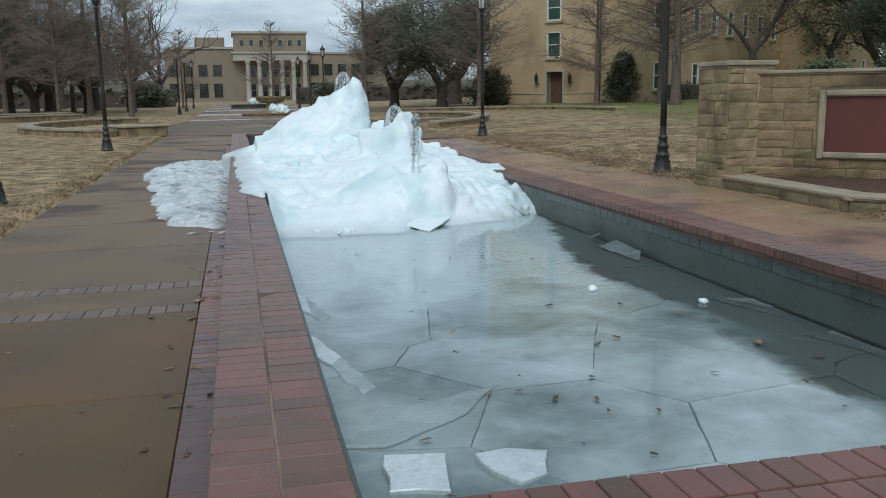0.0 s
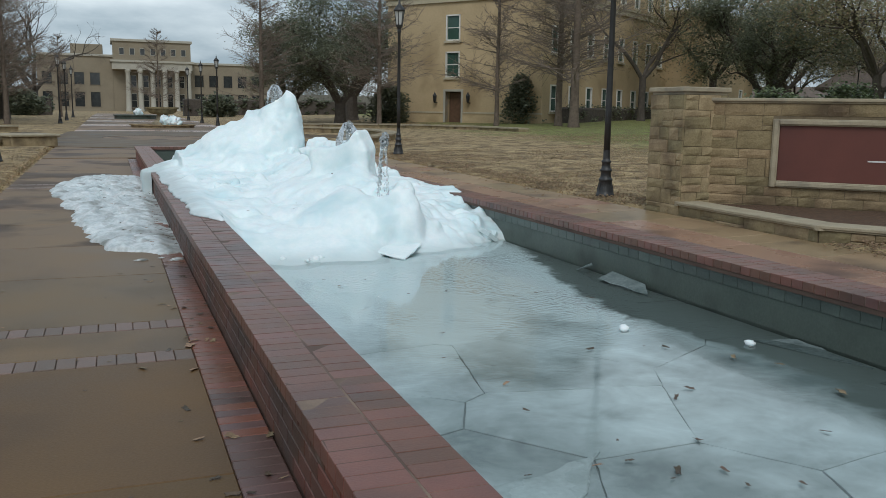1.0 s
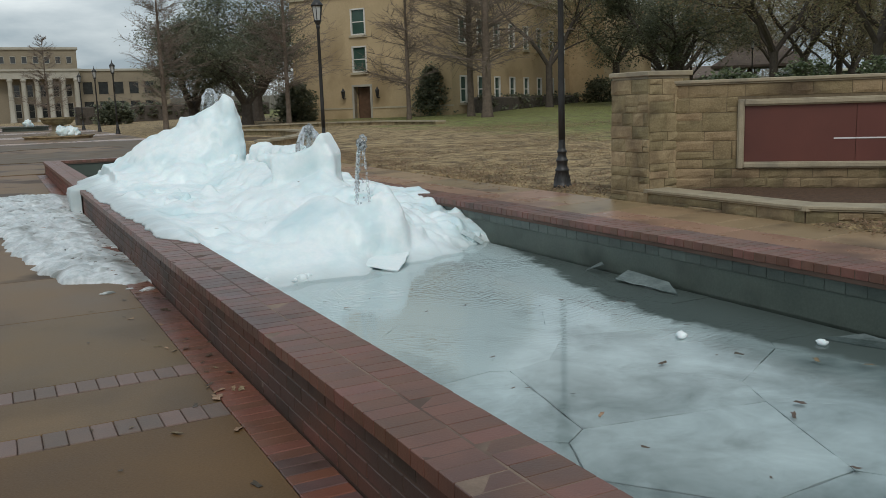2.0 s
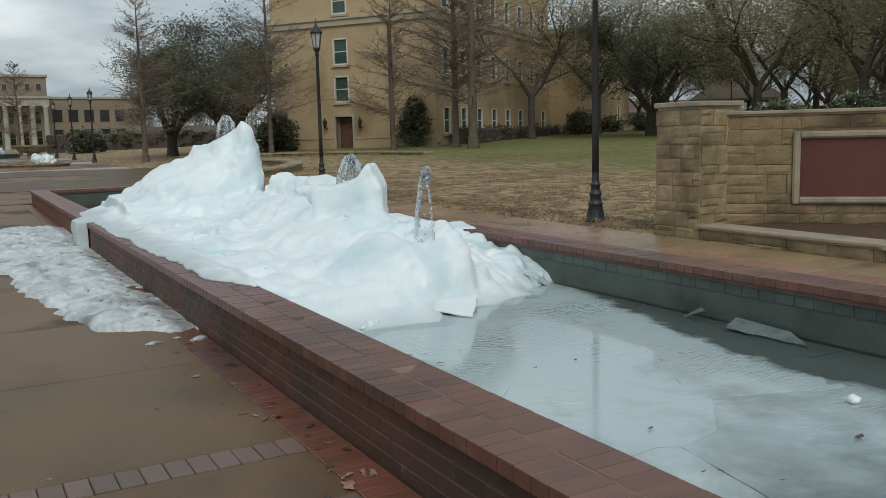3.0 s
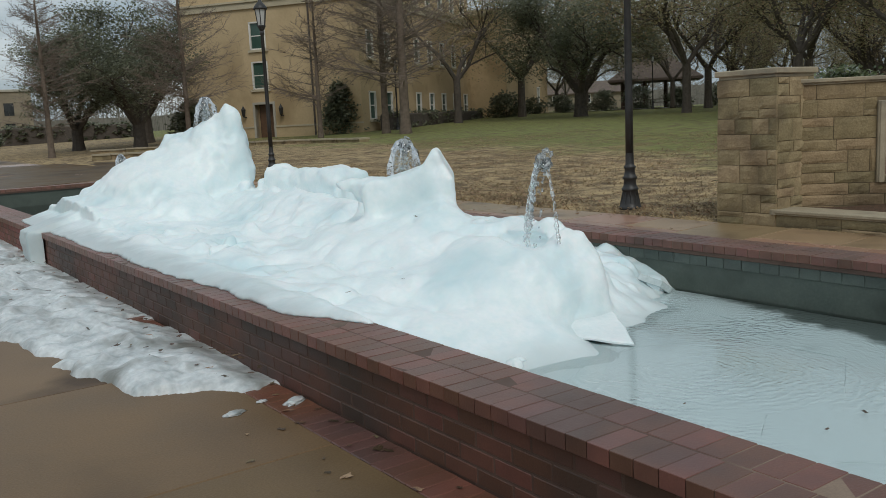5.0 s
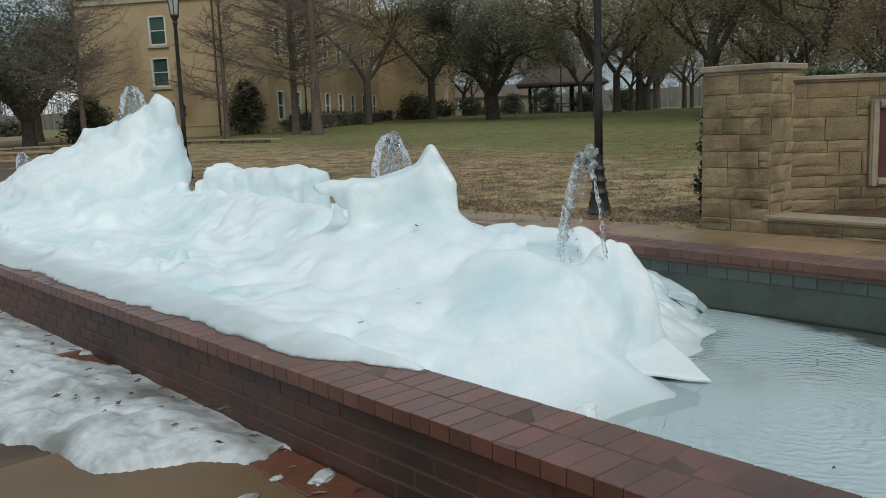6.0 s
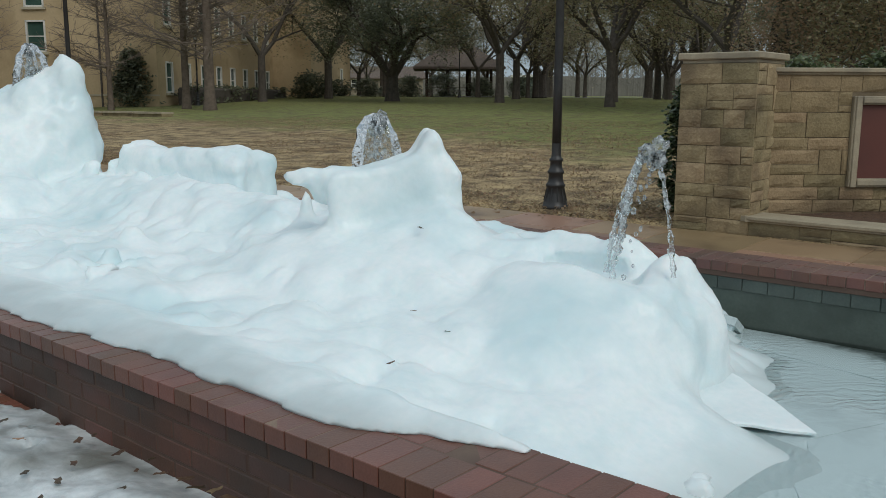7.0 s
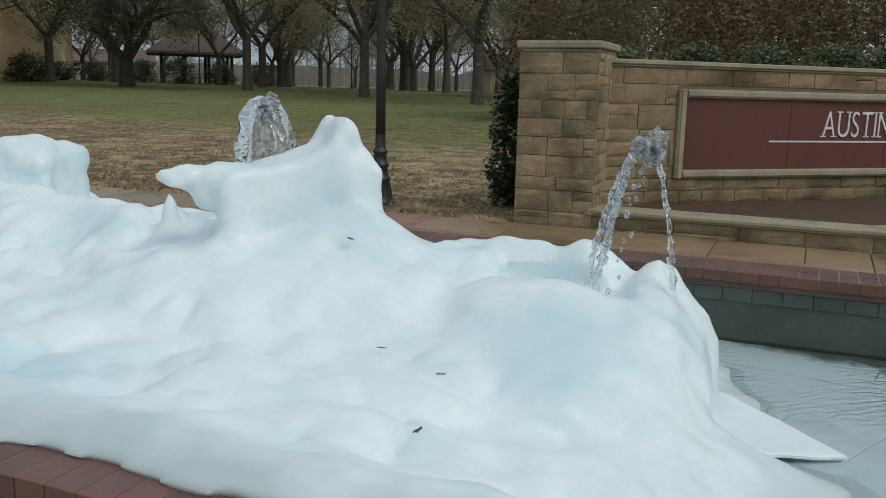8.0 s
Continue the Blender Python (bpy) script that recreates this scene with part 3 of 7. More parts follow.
class Pile:
    """Collects many small solids into one (verts, faces)."""

    def __init__(self):
        self.v, self.f = [], []

    def add(self, vf, m=None):
        o = len(self.v)
        self.v += [tuple(m @ Vector(p)) for p in vf[0]] if m is not None else list(vf[0])
        self.f += [[o + i for i in f] for f in vf[1]]
        return self

    def box(self, x0, x1, y0, y1, z0, z1, c=0.0, m=None):
        if c:
            return self.add(soft_box(x0, x1, y0, y1, z0, z1, c), m)
        v = [(x, y, z) for x in (x0, x1) for y in (y0, y1) for z in (z0, z1)]
        return self.add((v, [(0, 1, 3, 2), (4, 6, 7, 5), (0, 4, 5, 1), (2, 3, 7, 6), (0, 2, 6, 4), (1, 5, 7, 3)]), m)

    def tube(self, p0, p1, r0, r1, n=6, caps=True):
        d = Vector(p1) - Vector(p0)
        q = d.to_track_quat("Z", "Y").to_matrix()
        o = len(self.v)
        for p, r in ((p0, r0), (p1, r1)):
            for k in range(n):
                a = 2 * math.pi * k / n
                self.v.append(tuple(Vector(p) + q @ Vector((r * math.cos(a), r * math.sin(a), 0))))
        self.f += [[o + k, o + (k + 1) % n, o + n + (k + 1) % n, o + n + k] for k in range(n)]
        if caps:
            self.f += [[o + k for k in reversed(range(n))], [o + n + k for k in range(n)]]
        return self

    def lathe(self, prof, n=16, m=None, caps=True):
        v = [(r * math.cos(2 * math.pi * k / n), r * math.sin(2 * math.pi * k / n), z) for r, z in prof for k in range(n)]
        f = [[i * n + k, i * n + (k + 1) % n, (i + 1) * n + (k + 1) % n, (i + 1) * n + k] for i in range(len(prof) - 1) for k in range(n)]
        if caps:
            f += [[k for k in reversed(range(n))], [(len(prof) - 1) * n + k for k in range(n)]]
        return self.add((v, f), m)

    def vf(self):
        return self.v, self.f


def prism(poly, z0, z1):
    n = len(poly)
    v = [(x, y, z0) for x, y in poly] + [(x, y, z1) for x, y in poly]
    return v, [list(reversed(range(n))), list(range(n, 2 * n))] + [[k, (k + 1) % n, n + (k + 1) % n, n + k] for k in range(n)]


def terrain(x, y):
    """Height of the ground: level round the pool, rising gently to the east and far out."""
    e = min(max(x - 5.0, 0.0), 42.0)
    f = min(max(y - 15.0, 0.0), 80.0)
    return 0.024 * e + 0.0055 * f


# ---- ground, lawn and paving ----
def cuts(a, b, step):
    n = max(1, round((b - a) / step))
    return [a + (b - a) * i / n for i in range(n)]


POOL_X0, POOL_X1, POOL_Y0, POOL_Y1, COPE = 0.24, 3.255, 2.22, 24.5, 0.35
OUT_X0, OUT_X1, OUT_Y0, OUT_Y1 = -0.1, 3.60, 1.88, 24.85


def build_ground():
    xs = [-2500, -900, -400, -200, -120, -70] + cuts(-50, -12, 4) + cuts(-12, -2.6, 0.7) + [-2.6, -2.3, 0.0, 3.5, 6.2, 6.45] + cuts(6.8, 16, 0.45) + cuts(16, 60, 2.2) + [60, 80, 120, 200, 400, 900, 2500]
    ys = [-2500, -900, -300, -100, -40, -20, -8, 0, 2.0, 24.7] + cuts(26, 40, 1.4) + cuts(40, 120, 5) + [120, 160, 200, 260, 400, 900, 2500]
    ys = sorted(set(ys + cuts(3.2, 24, 0.6)))
    v, f = [], []
    for y in ys:
        for x in xs:
            z = terrain(x, y)
            paved = -2.45 < x < 6.4 and y < 130
            lump = 0.028 * noise.noise(Vector((x * 0.9, y * 0.9, 0))) + 0.03 * noise.noise(Vector((x * 0.2, y * 0.2, 4)))
            v.append((x, y, z - 0.05 if paved else z + 0.015 + lump))
    nx = len(xs)
    for j in range(len(ys) - 1):
        for i in range(nx - 1):
            if xs[i] >= 0.0 and xs[i + 1] <= 3.5 and ys[j] >= 2.0 and ys[j + 1] <= 24.7:
                continue
            f.append([j * nx + i, j * nx + i + 1, (j + 1) * nx + i + 1, (j + 1) * nx + i])
    ob = part("ground", (v, f), M["lawn"], smooth=True)
    tagged(ob, "winter lawn, straw brown by the walks and greener further out", "ground", kind="structure")


build_ground()


def slab(name, x0, x1, y0, y1, mat, parent, top=0.0, c=0.005, gap=0.003):
    """A paving slab that follows the ground at its four corners."""
    vf = soft_box(x0 + gap, x1 - gap, y0 + gap, y1 - gap, -0.12, top, c)
    v = [(x, y, z + terrain(x, y)) for x, y, z in vf[0]]
    return part(name, (v, vf[1]), mat, parent)


walk_west = thing("pavement_west", pose(0, 0, 0), "wet brown concrete walk with paver bands beside the pool", "pavement", kind="structure")
BANDS = (5.84, 6.58, 16.6, 17.2)
joints = [-6, -3.7, -1.7, 0.3, 2.3, 4.24, 5.84, 6.04, 6.58, 6.78, 8.445, 10.12, 11.9, 13.4, 15.0, 16.6, 16.8, 17.2, 17.4, 18.6, 20.5, 22.5, 24.6]
for a, b in zip(joints, joints[1:]):
    if a in BANDS:
        continue
    # slabs lighten by steps with y, as painted wet sheen
    slab("slab", -2.3, -0.297, a, b, M["paving" if a < 6 else "paving_half_sheen" if a < 10 else "paving_sheen"], walk_west)
part("bedding", Pile().box(-2.32, -0.1, -6, 24.9, -0.2, -0.012).vf(), M["joint_dark"], walk_west)

walk_east = thing("pavement_east", pose(0, 0, 0), "wet reddish concrete walk between the pool and the lawn", "pavement", kind="structure")
rng = random.Random(5)
ye = [-6, -4.2, -2.4, -0.6, 1.2, 3.0, 4.8, 6.6, 8.4, 9.6, 11.4, 13.2, 15.0, 16.8, 18.6, 20.4, 22.2, 24.6]
for a, b in zip(ye, ye[1:]):
    slab("slab", 3.62, 5.0, a, b, M["paving_red"], walk_east)
    if 9.5 < a < 10.0:
        slab("slab", 5.0, 5.62, a, a + 0.9, M["paving_red"], walk_east)
        slab("slab", 5.62, 6.3, a, a + 0.9, M["paving_sand"], walk_east)
        slab("slab", 5.0, 6.3, a + 0.9, b, M["paving_sand"], walk_east)
    else:
        slab("slab", 5.0, 5.62, a, b, M["paving_red"], walk_east)
        mid = a + (b - a) * rng.uniform(0.4, 0.6)
        slab("slab", 5.62, 6.3, a, mid, M["paving_sand"], walk_east)
        slab("slab", 5.62, 6.3, mid, b, M["paving_sand" if rng.random() < 0.6 else "paving_red"], walk_east)
part("bedding", Pile().box(3.58, 6.32, -6, 24.9, -0.2, -0.035).vf(), M["mortar"], walk_east)

walk_near = thing("pavement_south", pose(0, 0, 0), "brown concrete paving at the pool's near end", "pavement", kind="structure")
for a, b in zip([-6, -4.2, -2.4, -0.6], [-4.2, -2.4, -0.6, 1.86]):
    slab("slab", -0.10, 1.7, a, b, M["paving"], walk_near)
    slab("slab", 1.7, 3.6, a, b, M["paving"], walk_near)
walk_far = thing("pavement_north", pose(0, 0, 0), "brown paved plaza and walk leading to the colonnaded building", "pavement", kind="structure")
yf = [24.92, 27.3, 29.7, 32.0]
for a, b in zip(yf, yf[1:]):
    for xa, xb in ((-2.3, 0.6), (0.6, 3.4), (3.4, 6.3)):
        slab("slab", xa, xb, a, b, M["paving_sheen"], walk_far)
for k in range(24):
    a = 32.0 + 4 * k
    for xa, xb in ((-2.3, 1.7), (1.7, 5.7)):
        slab("slab", xa, xb, a, a + 4, M["paving_sheen"] if k % 3 else M["paving_red"], walk_far)
# round plaza about the second fountain
ring = Pile()
for k in range(48):
    a0, a1 = 2 * math.pi * k / 48, 2 * math.pi * (k + 1) / 48
    for r0, r1 in ((2.2, 5.0), (5.0, 8.2)):
        poly = [(1.2 + r * math.cos(a), 38.0 + r * math.sin(a)) for r, a in ((r0, a0), (r1, a0), (r1, a1), (r0, a1))]
        vf = prism(poly, -0.1, 0.012)
        ring.add(([(x, y, z + terrain(x, y)) for x, y, z in vf[0]], vf[1]))
part("ring_paving", ring.vf(), M["paving"], walk_far)

# ---- the pool's shell ----
pool = thing("fountain_pool", pose(0, 0, 0), "long raised brick fountain pool, partly frozen, with a brick coping", "pool", kind="structure")
part("pool_floor", Pile().box(0.0, 3.55, 2.0, 24.7, -0.6, -0.45).vf(), M["poolfloor"], pool)
inner = 0.035
part("side_wall", Pile().box(OUT_X0 + 0.105, POOL_X0 + inner, OUT_Y0 + 0.105, OUT_Y1 - 0.105, -0.5, 0.262).vf(), M["poolwall"], pool)
part("side_wall", Pile().box(POOL_X1 - inner + 0.07, OUT_X1 - 0.105, OUT_Y0 + 0.105, OUT_Y1 - 0.105, -0.5, 0.262).vf(), M["poolwall"], pool, "grey-green plastered wall with water stains")
part("end_wall", Pile().box(POOL_X0 + inner, POOL_X1 + inner, OUT_Y0 + 0.105, POOL_Y0 - inner, -0.5, 0.262).vf(), M["poolwall"], pool)
part("end_wall", Pile().box(POOL_X0 + inner, POOL_X1 + inner, POOL_Y1 + inner, OUT_Y1 - 0.105, -0.5, 0.262).vf(), M["poolwall"], pool)
# mortar cores behind the bricks
core = Pile()
core.box(OUT_X0 + 0.007, OUT_X0 + 0.105, OUT_Y0 + 0.007, OUT_Y1 - 0.007, -0.1, 0.261)
core.box(OUT_X1 - 0.105, OUT_X1 - 0.007, OUT_Y0 + 0.007, OUT_Y1 - 0.007, -0.1, 0.261)
core.box(OUT_X0 + 0.105, OUT_X1 - 0.105, OUT_Y0 + 0.007, OUT_Y0 + 0.105, -0.1, 0.261)
core.box(OUT_X0 + 0.105, OUT_X1 - 0.105, OUT_Y1 - 0.105, OUT_Y1 - 0.007, -0.1, 0.261)
t = COPE - 0.006
core.box(OUT_X0 + 0.006, POOL_X0 - 0.006, OUT_Y0 + 0.006, OUT_Y1 - 0.006, 0.262, t)
core.box(POOL_X1 + 0.006, OUT_X1 - 0.006, OUT_Y0 + 0.006, OUT_Y1 - 0.006, 0.262, t)
core.box(POOL_X0 - 0.006, POOL_X1 + 0.006, OUT_Y0 + 0.006, POOL_Y0 - 0.006, 0.262, t)
core.box(POOL_X0 - 0.006, POOL_X1 + 0.006, POOL_Y1 + 0.006, OUT_Y1 - 0.006, 0.262, t)
part("mortar_core", core.vf(), M["mortar"], pool)

# ---- numpy noise and surface nets, for the ice ----
_rs = np.random.RandomState(7)
_lat = _rs.rand(64, 64, 64)


def vnoise(x, y, z):
    """Smooth value noise in -1..1 on arrays."""
    xi, yi, zi = np.floor(x).astype(int), np.floor(y).astype(int), np.floor(z).astype(int)
    fx, fy, fz = x - xi, y - yi, z - zi
    fx, fy, fz = (f * f * (3 - 2 * f) for f in (fx, fy, fz))
    out = 0
    for i in (0, 1):
        for j in (0, 1):
            for k in (0, 1):
                w = (fx if i else 1 - fx) * (fy if j else 1 - fy) * (fz if k else 1 - fz)
                out = out + w * _lat[(xi + i) % 64, (yi + j) % 64, (zi + k) % 64]
    return 2 * out - 1


def sat(a):
    return np.clip(a, 0.0, 1.0)


def sstep(a):
    a = sat(a)
    return a * a * (3 - 2 * a)


def smin(a, b, k):
    h = sat(0.5 + 0.5 * (b - a) / k)
    return b * (1 - h) + a * h - k * h * (1 - h)


def smax(a, b, k):
    return -smin(-a, -b, k)


def surface_net(field, x, y, z):
    """Quads round the zero level of a field sampled on a grid (inside is negative)."""
    s = field < 0
    c = [s[i:s.shape[0] - 1 + i, j:s.shape[1] - 1 + j, k:s.shape[2] - 1 + k] for i in (0, 1) for j in (0, 1) for k in (0, 1)]
    tot = sum(a.astype(np.int8) for a in c)
    cell = (tot > 0) & (tot < 8)
    num = np.full(cell.shape, -1, int)
    num[cell] = np.arange(cell.sum())
    I, J, K = np.nonzero(cell)
    acc, cnt = np.zeros((len(I), 3)), np.zeros(len(I))
    for ax in range(3):
        for u in (0, 1):
            for w in (0, 1):
                o0 = [u, w]
                o0.insert(ax, 0)
                o1 = list(o0)
                o1[ax] = 1
                a = field[I + o0[0], J + o0[1], K + o0[2]]
                b = field[I + o1[0], J + o1[1], K + o1[2]]
                hit = (a < 0) != (b < 0)
                tt = np.where(hit, a / np.where(hit, a - b, 1), 0)
                p = np.zeros((len(I), 3))
                p[:, 0], p[:, 1], p[:, 2] = I + o0[0], J + o0[1], K + o0[2]
                p[:, ax] += tt
                acc += p * hit[:, None]
                cnt += hit
    p = acc / cnt[:, None]
    verts = np.stack([x[0] + p[:, 0] * (x[1] - x[0]), y[0] + p[:, 1] * (y[1] - y[0]), z[0] + p[:, 2] * (z[1] - z[0])], 1)
    faces = []
    for ax in range(3):
        a = s.take(range(0, s.shape[ax] - 1), ax)
        b = s.take(range(1, s.shape[ax]), ax)
        flip = a & ~b
        ch = a != b
        o = [i for i in range(3) if i != ax]
        P = np.argwhere(ch)
        P = P[(P[:, o[0]] > 0) & (P[:, o[1]] > 0) & (P[:, o[0]] < s.shape[o[0]] - 1) & (P[:, o[1]] < s.shape[o[1]] - 1)]
        quad = []
        for du, dw in ((-1, -1), (0, -1), (0, 0), (-1, 0)):
            Q = P.copy()
            Q[:, o[0]] += du
            Q[:, o[1]] += dw
            quad.append(num[Q[:, 0], Q[:, 1], Q[:, 2]])
        quad = np.stack(quad, 1)
        fl = flip[P[:, 0], P[:, 1], P[:, 2]]
        if ax == 1:
            fl = ~fl
        quad[~fl] = quad[~fl][:, ::-1]
        faces.append(quad)
    faces = np.concatenate(faces)
    faces = faces[(faces >= 0).all(1)]
    return verts.tolist(), faces.tolist()


# ---- the frozen mound ----
def build_mound():
    h = 0.0225
    x = np.arange(-0.32, 3.72, h, dtype=np.float32)
    y = np.arange(7.8, 19.0, h, dtype=np.float32)
    z = np.arange(-0.14, 1.78, h, dtype=np.float32)
    X, Y, Z = np.meshgrid(x, y, z, indexing="ij")
    n1 = vnoise(X * 1.5, Y * 1.5, Z * 1.5)
    n2 = vnoise(X * 3.6 + 9, Y * 3.6, Z * 3.6)
    n3 = vnoise(X * 8 + 3, Y * 8, Z * 8 + 5)
    n4 = vnoise(X * 17 + 3, Y * 17, Z * 17 + 5)
    # rounded lobes with creases between them
    q2 = 2.2 * np.abs(n2) - 0.75
    q3 = 2.2 * np.abs(vnoise(X * 6.5 + 2, Y * 6.5, Z * 6.5 + 8)) - 0.75
    # low slope that fills the pool from wall to wall
    front = 8.74 + 0.10 * n1 + 0.05 * n2 + 0.30 * sstep((X - 1.5) / 0.35) + 0.40 * sat((X - 2.35) / 0.8) + 0.12 * sat((0.5 - X) / 0.4)
    ramp1 = (0.036 + 0.010 * n2 + 0.007 * n3) * sstep((Y - front + 0.36 - 0.26 * sstep((X - 1.7) / 0.3) + 0.28 * n1 + 0.12 * n2) / 0.4) + sstep((Y - front + 0.05) / 0.7) * 0.20 + sat((Y - front - 0.3) / 1.6) * 0.17
    ramp2 = sat((Y - 10.6) / 4.5) * 0.10
    ridge = 0.26 * np.exp(-((X - 1.95) / 0.38) ** 2) * sstep((Y - 9.1) / 0.4)
    swale = -0.05 * np.exp(-((X - 2.75) / 0.3) ** 2) * sstep((Y - 10) / 1.0)
    H = -0.05 + ramp1 + ramp2 + ridge + swale
    lumps = sat((Y - 8.9) / 0.6)
    H = H + (0.055 * n1 + 0.020 * n2 + 0.032 * q2 + 0.022 * q3 + 0.014 * n3 + 0.008 * n4) * lumps
    H = H - 0.12 * sat((front - 0.75 - Y) / 0.12)
    # the sheet rides up on the west coping
    lap = sstep((0.46 - X) / 0.28) * sstep((Y - 8.82) / 0.14)
    H = H * (1 - lap) + np.maximum(H, 0.40 + 0.02 * n2 + 0.012 * n3 + 0.012 * sat(Y - 10)) * lap
    back = sstep((17.6 + 0.25 * n1 - 0.3 * sat((X - 1.0) / 2) - Y) / 0.9)
    H = H * back - 0.14 * (1 - back)
    f = (Z - H) * 0.85

    def blob(cx, cy, cz, rx, ry, rz, k=0.10, rough=1.0):
        nonlocal f
        d = np.sqrt(((X - cx) / rx) ** 2 + ((Y - cy) / ry) ** 2 + ((Z - cz) / rz) ** 2) - 1
        d = d * min(rx, ry, rz) + rough * (0.026 * n2 - 0.014 * q2 - 0.010 * q3 + 0.016 * n3 + 0.008 * n4)
        f = smin(f, d, k)

    def slabwall(px, py, turn, L, half, k, top, rough=1.0, under=None, round_off=0.05):
        """An upright wall of ice from (px, py) along a heading, with a top, and an underside, that vary along it."""
        nonlocal f
        ux, uy = math.cos(radians(turn)), math.sin(radians(turn))
        S = (X - px) * ux + (Y - py) * uy
        T = -(X - px) * uy + (Y - py) * ux + 0.05 * n1
        dx = np.abs(T) - half * (0.85 + 0.35 * n1)
        dy = np.maximum(0.03 * n2 - S, S - L + 0.05 * n2)
        low = 0.1 if under is None else under(S)
        dz = np.maximum(Z - top(S), low - Z)
        d = smax(smax(dx, dy, 0.07), dz, round_off) + rough * (0.022 * n2 - 0.010 * q2 - 0.012 * q3 + 0.016 * n3 + 0.010 * n4)
        f = smin(f, d, k)

    def hollow(cx, cy, cz, rx, ry, rz, k=0.05):
        nonlocal f
        d = np.sqrt(((X - cx) / rx) ** 2 + ((Y - cy) / ry) ** 2 + ((Z - cz) / rz) ** 2) - 1
        f = smax(f, -(d * min(rx, ry, rz) + 0.02 * n2 + 0.008 * n3), k)

    def ridge_of(px, py, turn, at, cz, rl, rw, rz, k=0.025):
        """A small lump stretched along a heading."""
        nonlocal f
        ux, uy = math.cos(radians(turn)), math.sin(radians(turn))
        S, T = (X - px) * ux + (Y - py) * uy - at, -(X - px) * uy + (Y - py) * ux
        d = (np.sqrt((S / rl) ** 2 + (T / rw) ** 2 + ((Z - cz) / rz) ** 2) - 1) * min(rl, rw, rz)
        f = smin(f, d + 0.014 * n3 + 0.020 * n4, k)

    # front cup round the first jet: nose, lip and back ridge
    blob(1.80, 9.46, 0.12, 0.36, 0.28, 0.36, 0.07)
    blob(2.02, 9.44, 0.40, 0.13, 0.11, 0.20, 0.04)
    blob(1.99, 9.40, 0.14, 0.22, 0.17, 0.34, 0.12)
    blob(2.06, 9.33, 0.30, 0.10, 0.08, 0.09, 0.02, 0.5)
    blob(2.07, 9.38, 0.40, 0.09, 0.08, 0.085, 0.02, 0.3)
    blob(2.06, 9.30, 0.16, 0.16, 0.14, 0.22, 0.10, 0.5)
    blob(1.62, 9.80, 0.31, 0.17, 0.36, 0.22, 0.04, 0.4)
    blob(1.48, 9.76, 0.18, 0.36, 0.44, 0.27, 0.22, 0.7)
    blob(2.16, 9.98, 0.36, 0.15, 0.46, 0.26, 0.06, 0.7)
    blob(2.05, 10.4, 0.30, 0.3, 0.35, 0.2)
    hollow(1.88, 9.84, 0.60, 0.19, 0.27, 0.22, 0.01)
    hollow(2.01, 9.86, 0.48, 0.11, 0.25, 0.07, 0.01)
    hollow(1.86, 9.58, 0.52, 0.09, 0.10, 0.16, 0.02)
    # second block: a wall that bends round the next jet, with a thin beak past its far end
    topB = lambda s: 0.95 + 0.15 * np.exp(-((s - 0.15) / 0.075) ** 2) + 0.05 * np.exp(-((s - 0.25) / 0.2) ** 2) - 0.08 * s - 1.0 * sat(0.06 - s)
    underB = lambda s: 0.1 + 0.50 * sstep((s - 0.60) / 0.12)
    blob(1.96, 11.0, 0.42, 0.32, 0.36, 0.28)
    blob(1.78, 11.14, 0.38, 0.20, 0.22, 0.20)
    slabwall(2.14, 10.80, 140, 0.72, 0.19, 0.06, topB, 0.6, underB)
    blob(1.62, 10.72, 0.26, 0.46, 0.46, 0.30, 0.16, 0.8)
    blob(1.52, 11.25, 0.33, 0.42, 0.50, 0.24, 0.14, 0.6)
    blob(1.88, 10.68, 0.40, 0.28, 0.26, 0.30, 0.14, 0.8)
    for at, cz, rl, rw, rz in ((0.68, 0.82, 0.16, 0.12, 0.11), (0.79, 0.85, 0.13, 0.08, 0.062), (0.89, 0.865, 0.08, 0.05, 0.034), (0.85, 0.80, 0.028, 0.035, 0.045)):
        ridge_of(2.14, 10.80, 140, at, cz, rl, rw, rz, 0.015)
    blob(1.78, 11.67, 0.48, 0.075, 0.075, 0.14, 0.03, 0.3)
    blob(1.775, 11.67, 0.64, 0.032, 0.032, 0.10, 0.03, 0.2)
    blob(1.95, 11.62, 0.50, 0.13, 0.10, 0.10, 0.04, 0.3)
    # third block, further back
    topC = lambda s: 0.88 + 0.03 * n2 - 0.22 * sat((s - 1.45) / 0.35) + 0.04 * np.exp(-((s - 0.35) / 0.25) ** 2) + 0.05 * np.exp(-((s - 1.5) / 0.2) ** 2)
    underC = lambda s: 0.1 + 0.38 * sat((0.22 - s) / 0.2)
    slabwall(2.50, 13.05, 96, 1.66, 0.25, 0.05, topC, 0.8, underC, 0.16)
    blob(2.45, 13.9, 0.36, 0.30, 0.66, 0.26, 0.08)
    # the tall peak and its long western shoulder
    blob(1.96, 15.02, 0.86, 0.28, 0.32, 0.66, 0.10)
    blob(1.97, 14.88, 1.42, 0.12, 0.12, 0.20, 0.07, 0.7)
    blob(1.80, 15.18, 0.98, 0.28, 0.42, 0.48, 0.10)
    blob(1.60, 15.36, 0.70, 0.48, 0.66, 0.64, 0.11)
    blob(1.18, 15.48, 0.48, 0.66, 0.90, 0.62, 0.16)
    blob(0.62, 15.7, 0.26, 0.72, 1.2, 0.42, 0.2)
    blob(1.70, 16.4, 0.36, 0.66, 0.9, 0.46, 0.2)
    blob(1.26, 14.62, 0.36, 0.40, 0.40, 0.34, 0.08)
    blob(0.85, 14.8, 0.34, 0.3, 0.3, 0.24, 0.08)
    blob(2.5, 13.5, 0.18, 0.7, 2.4, 0.24, 0.2)
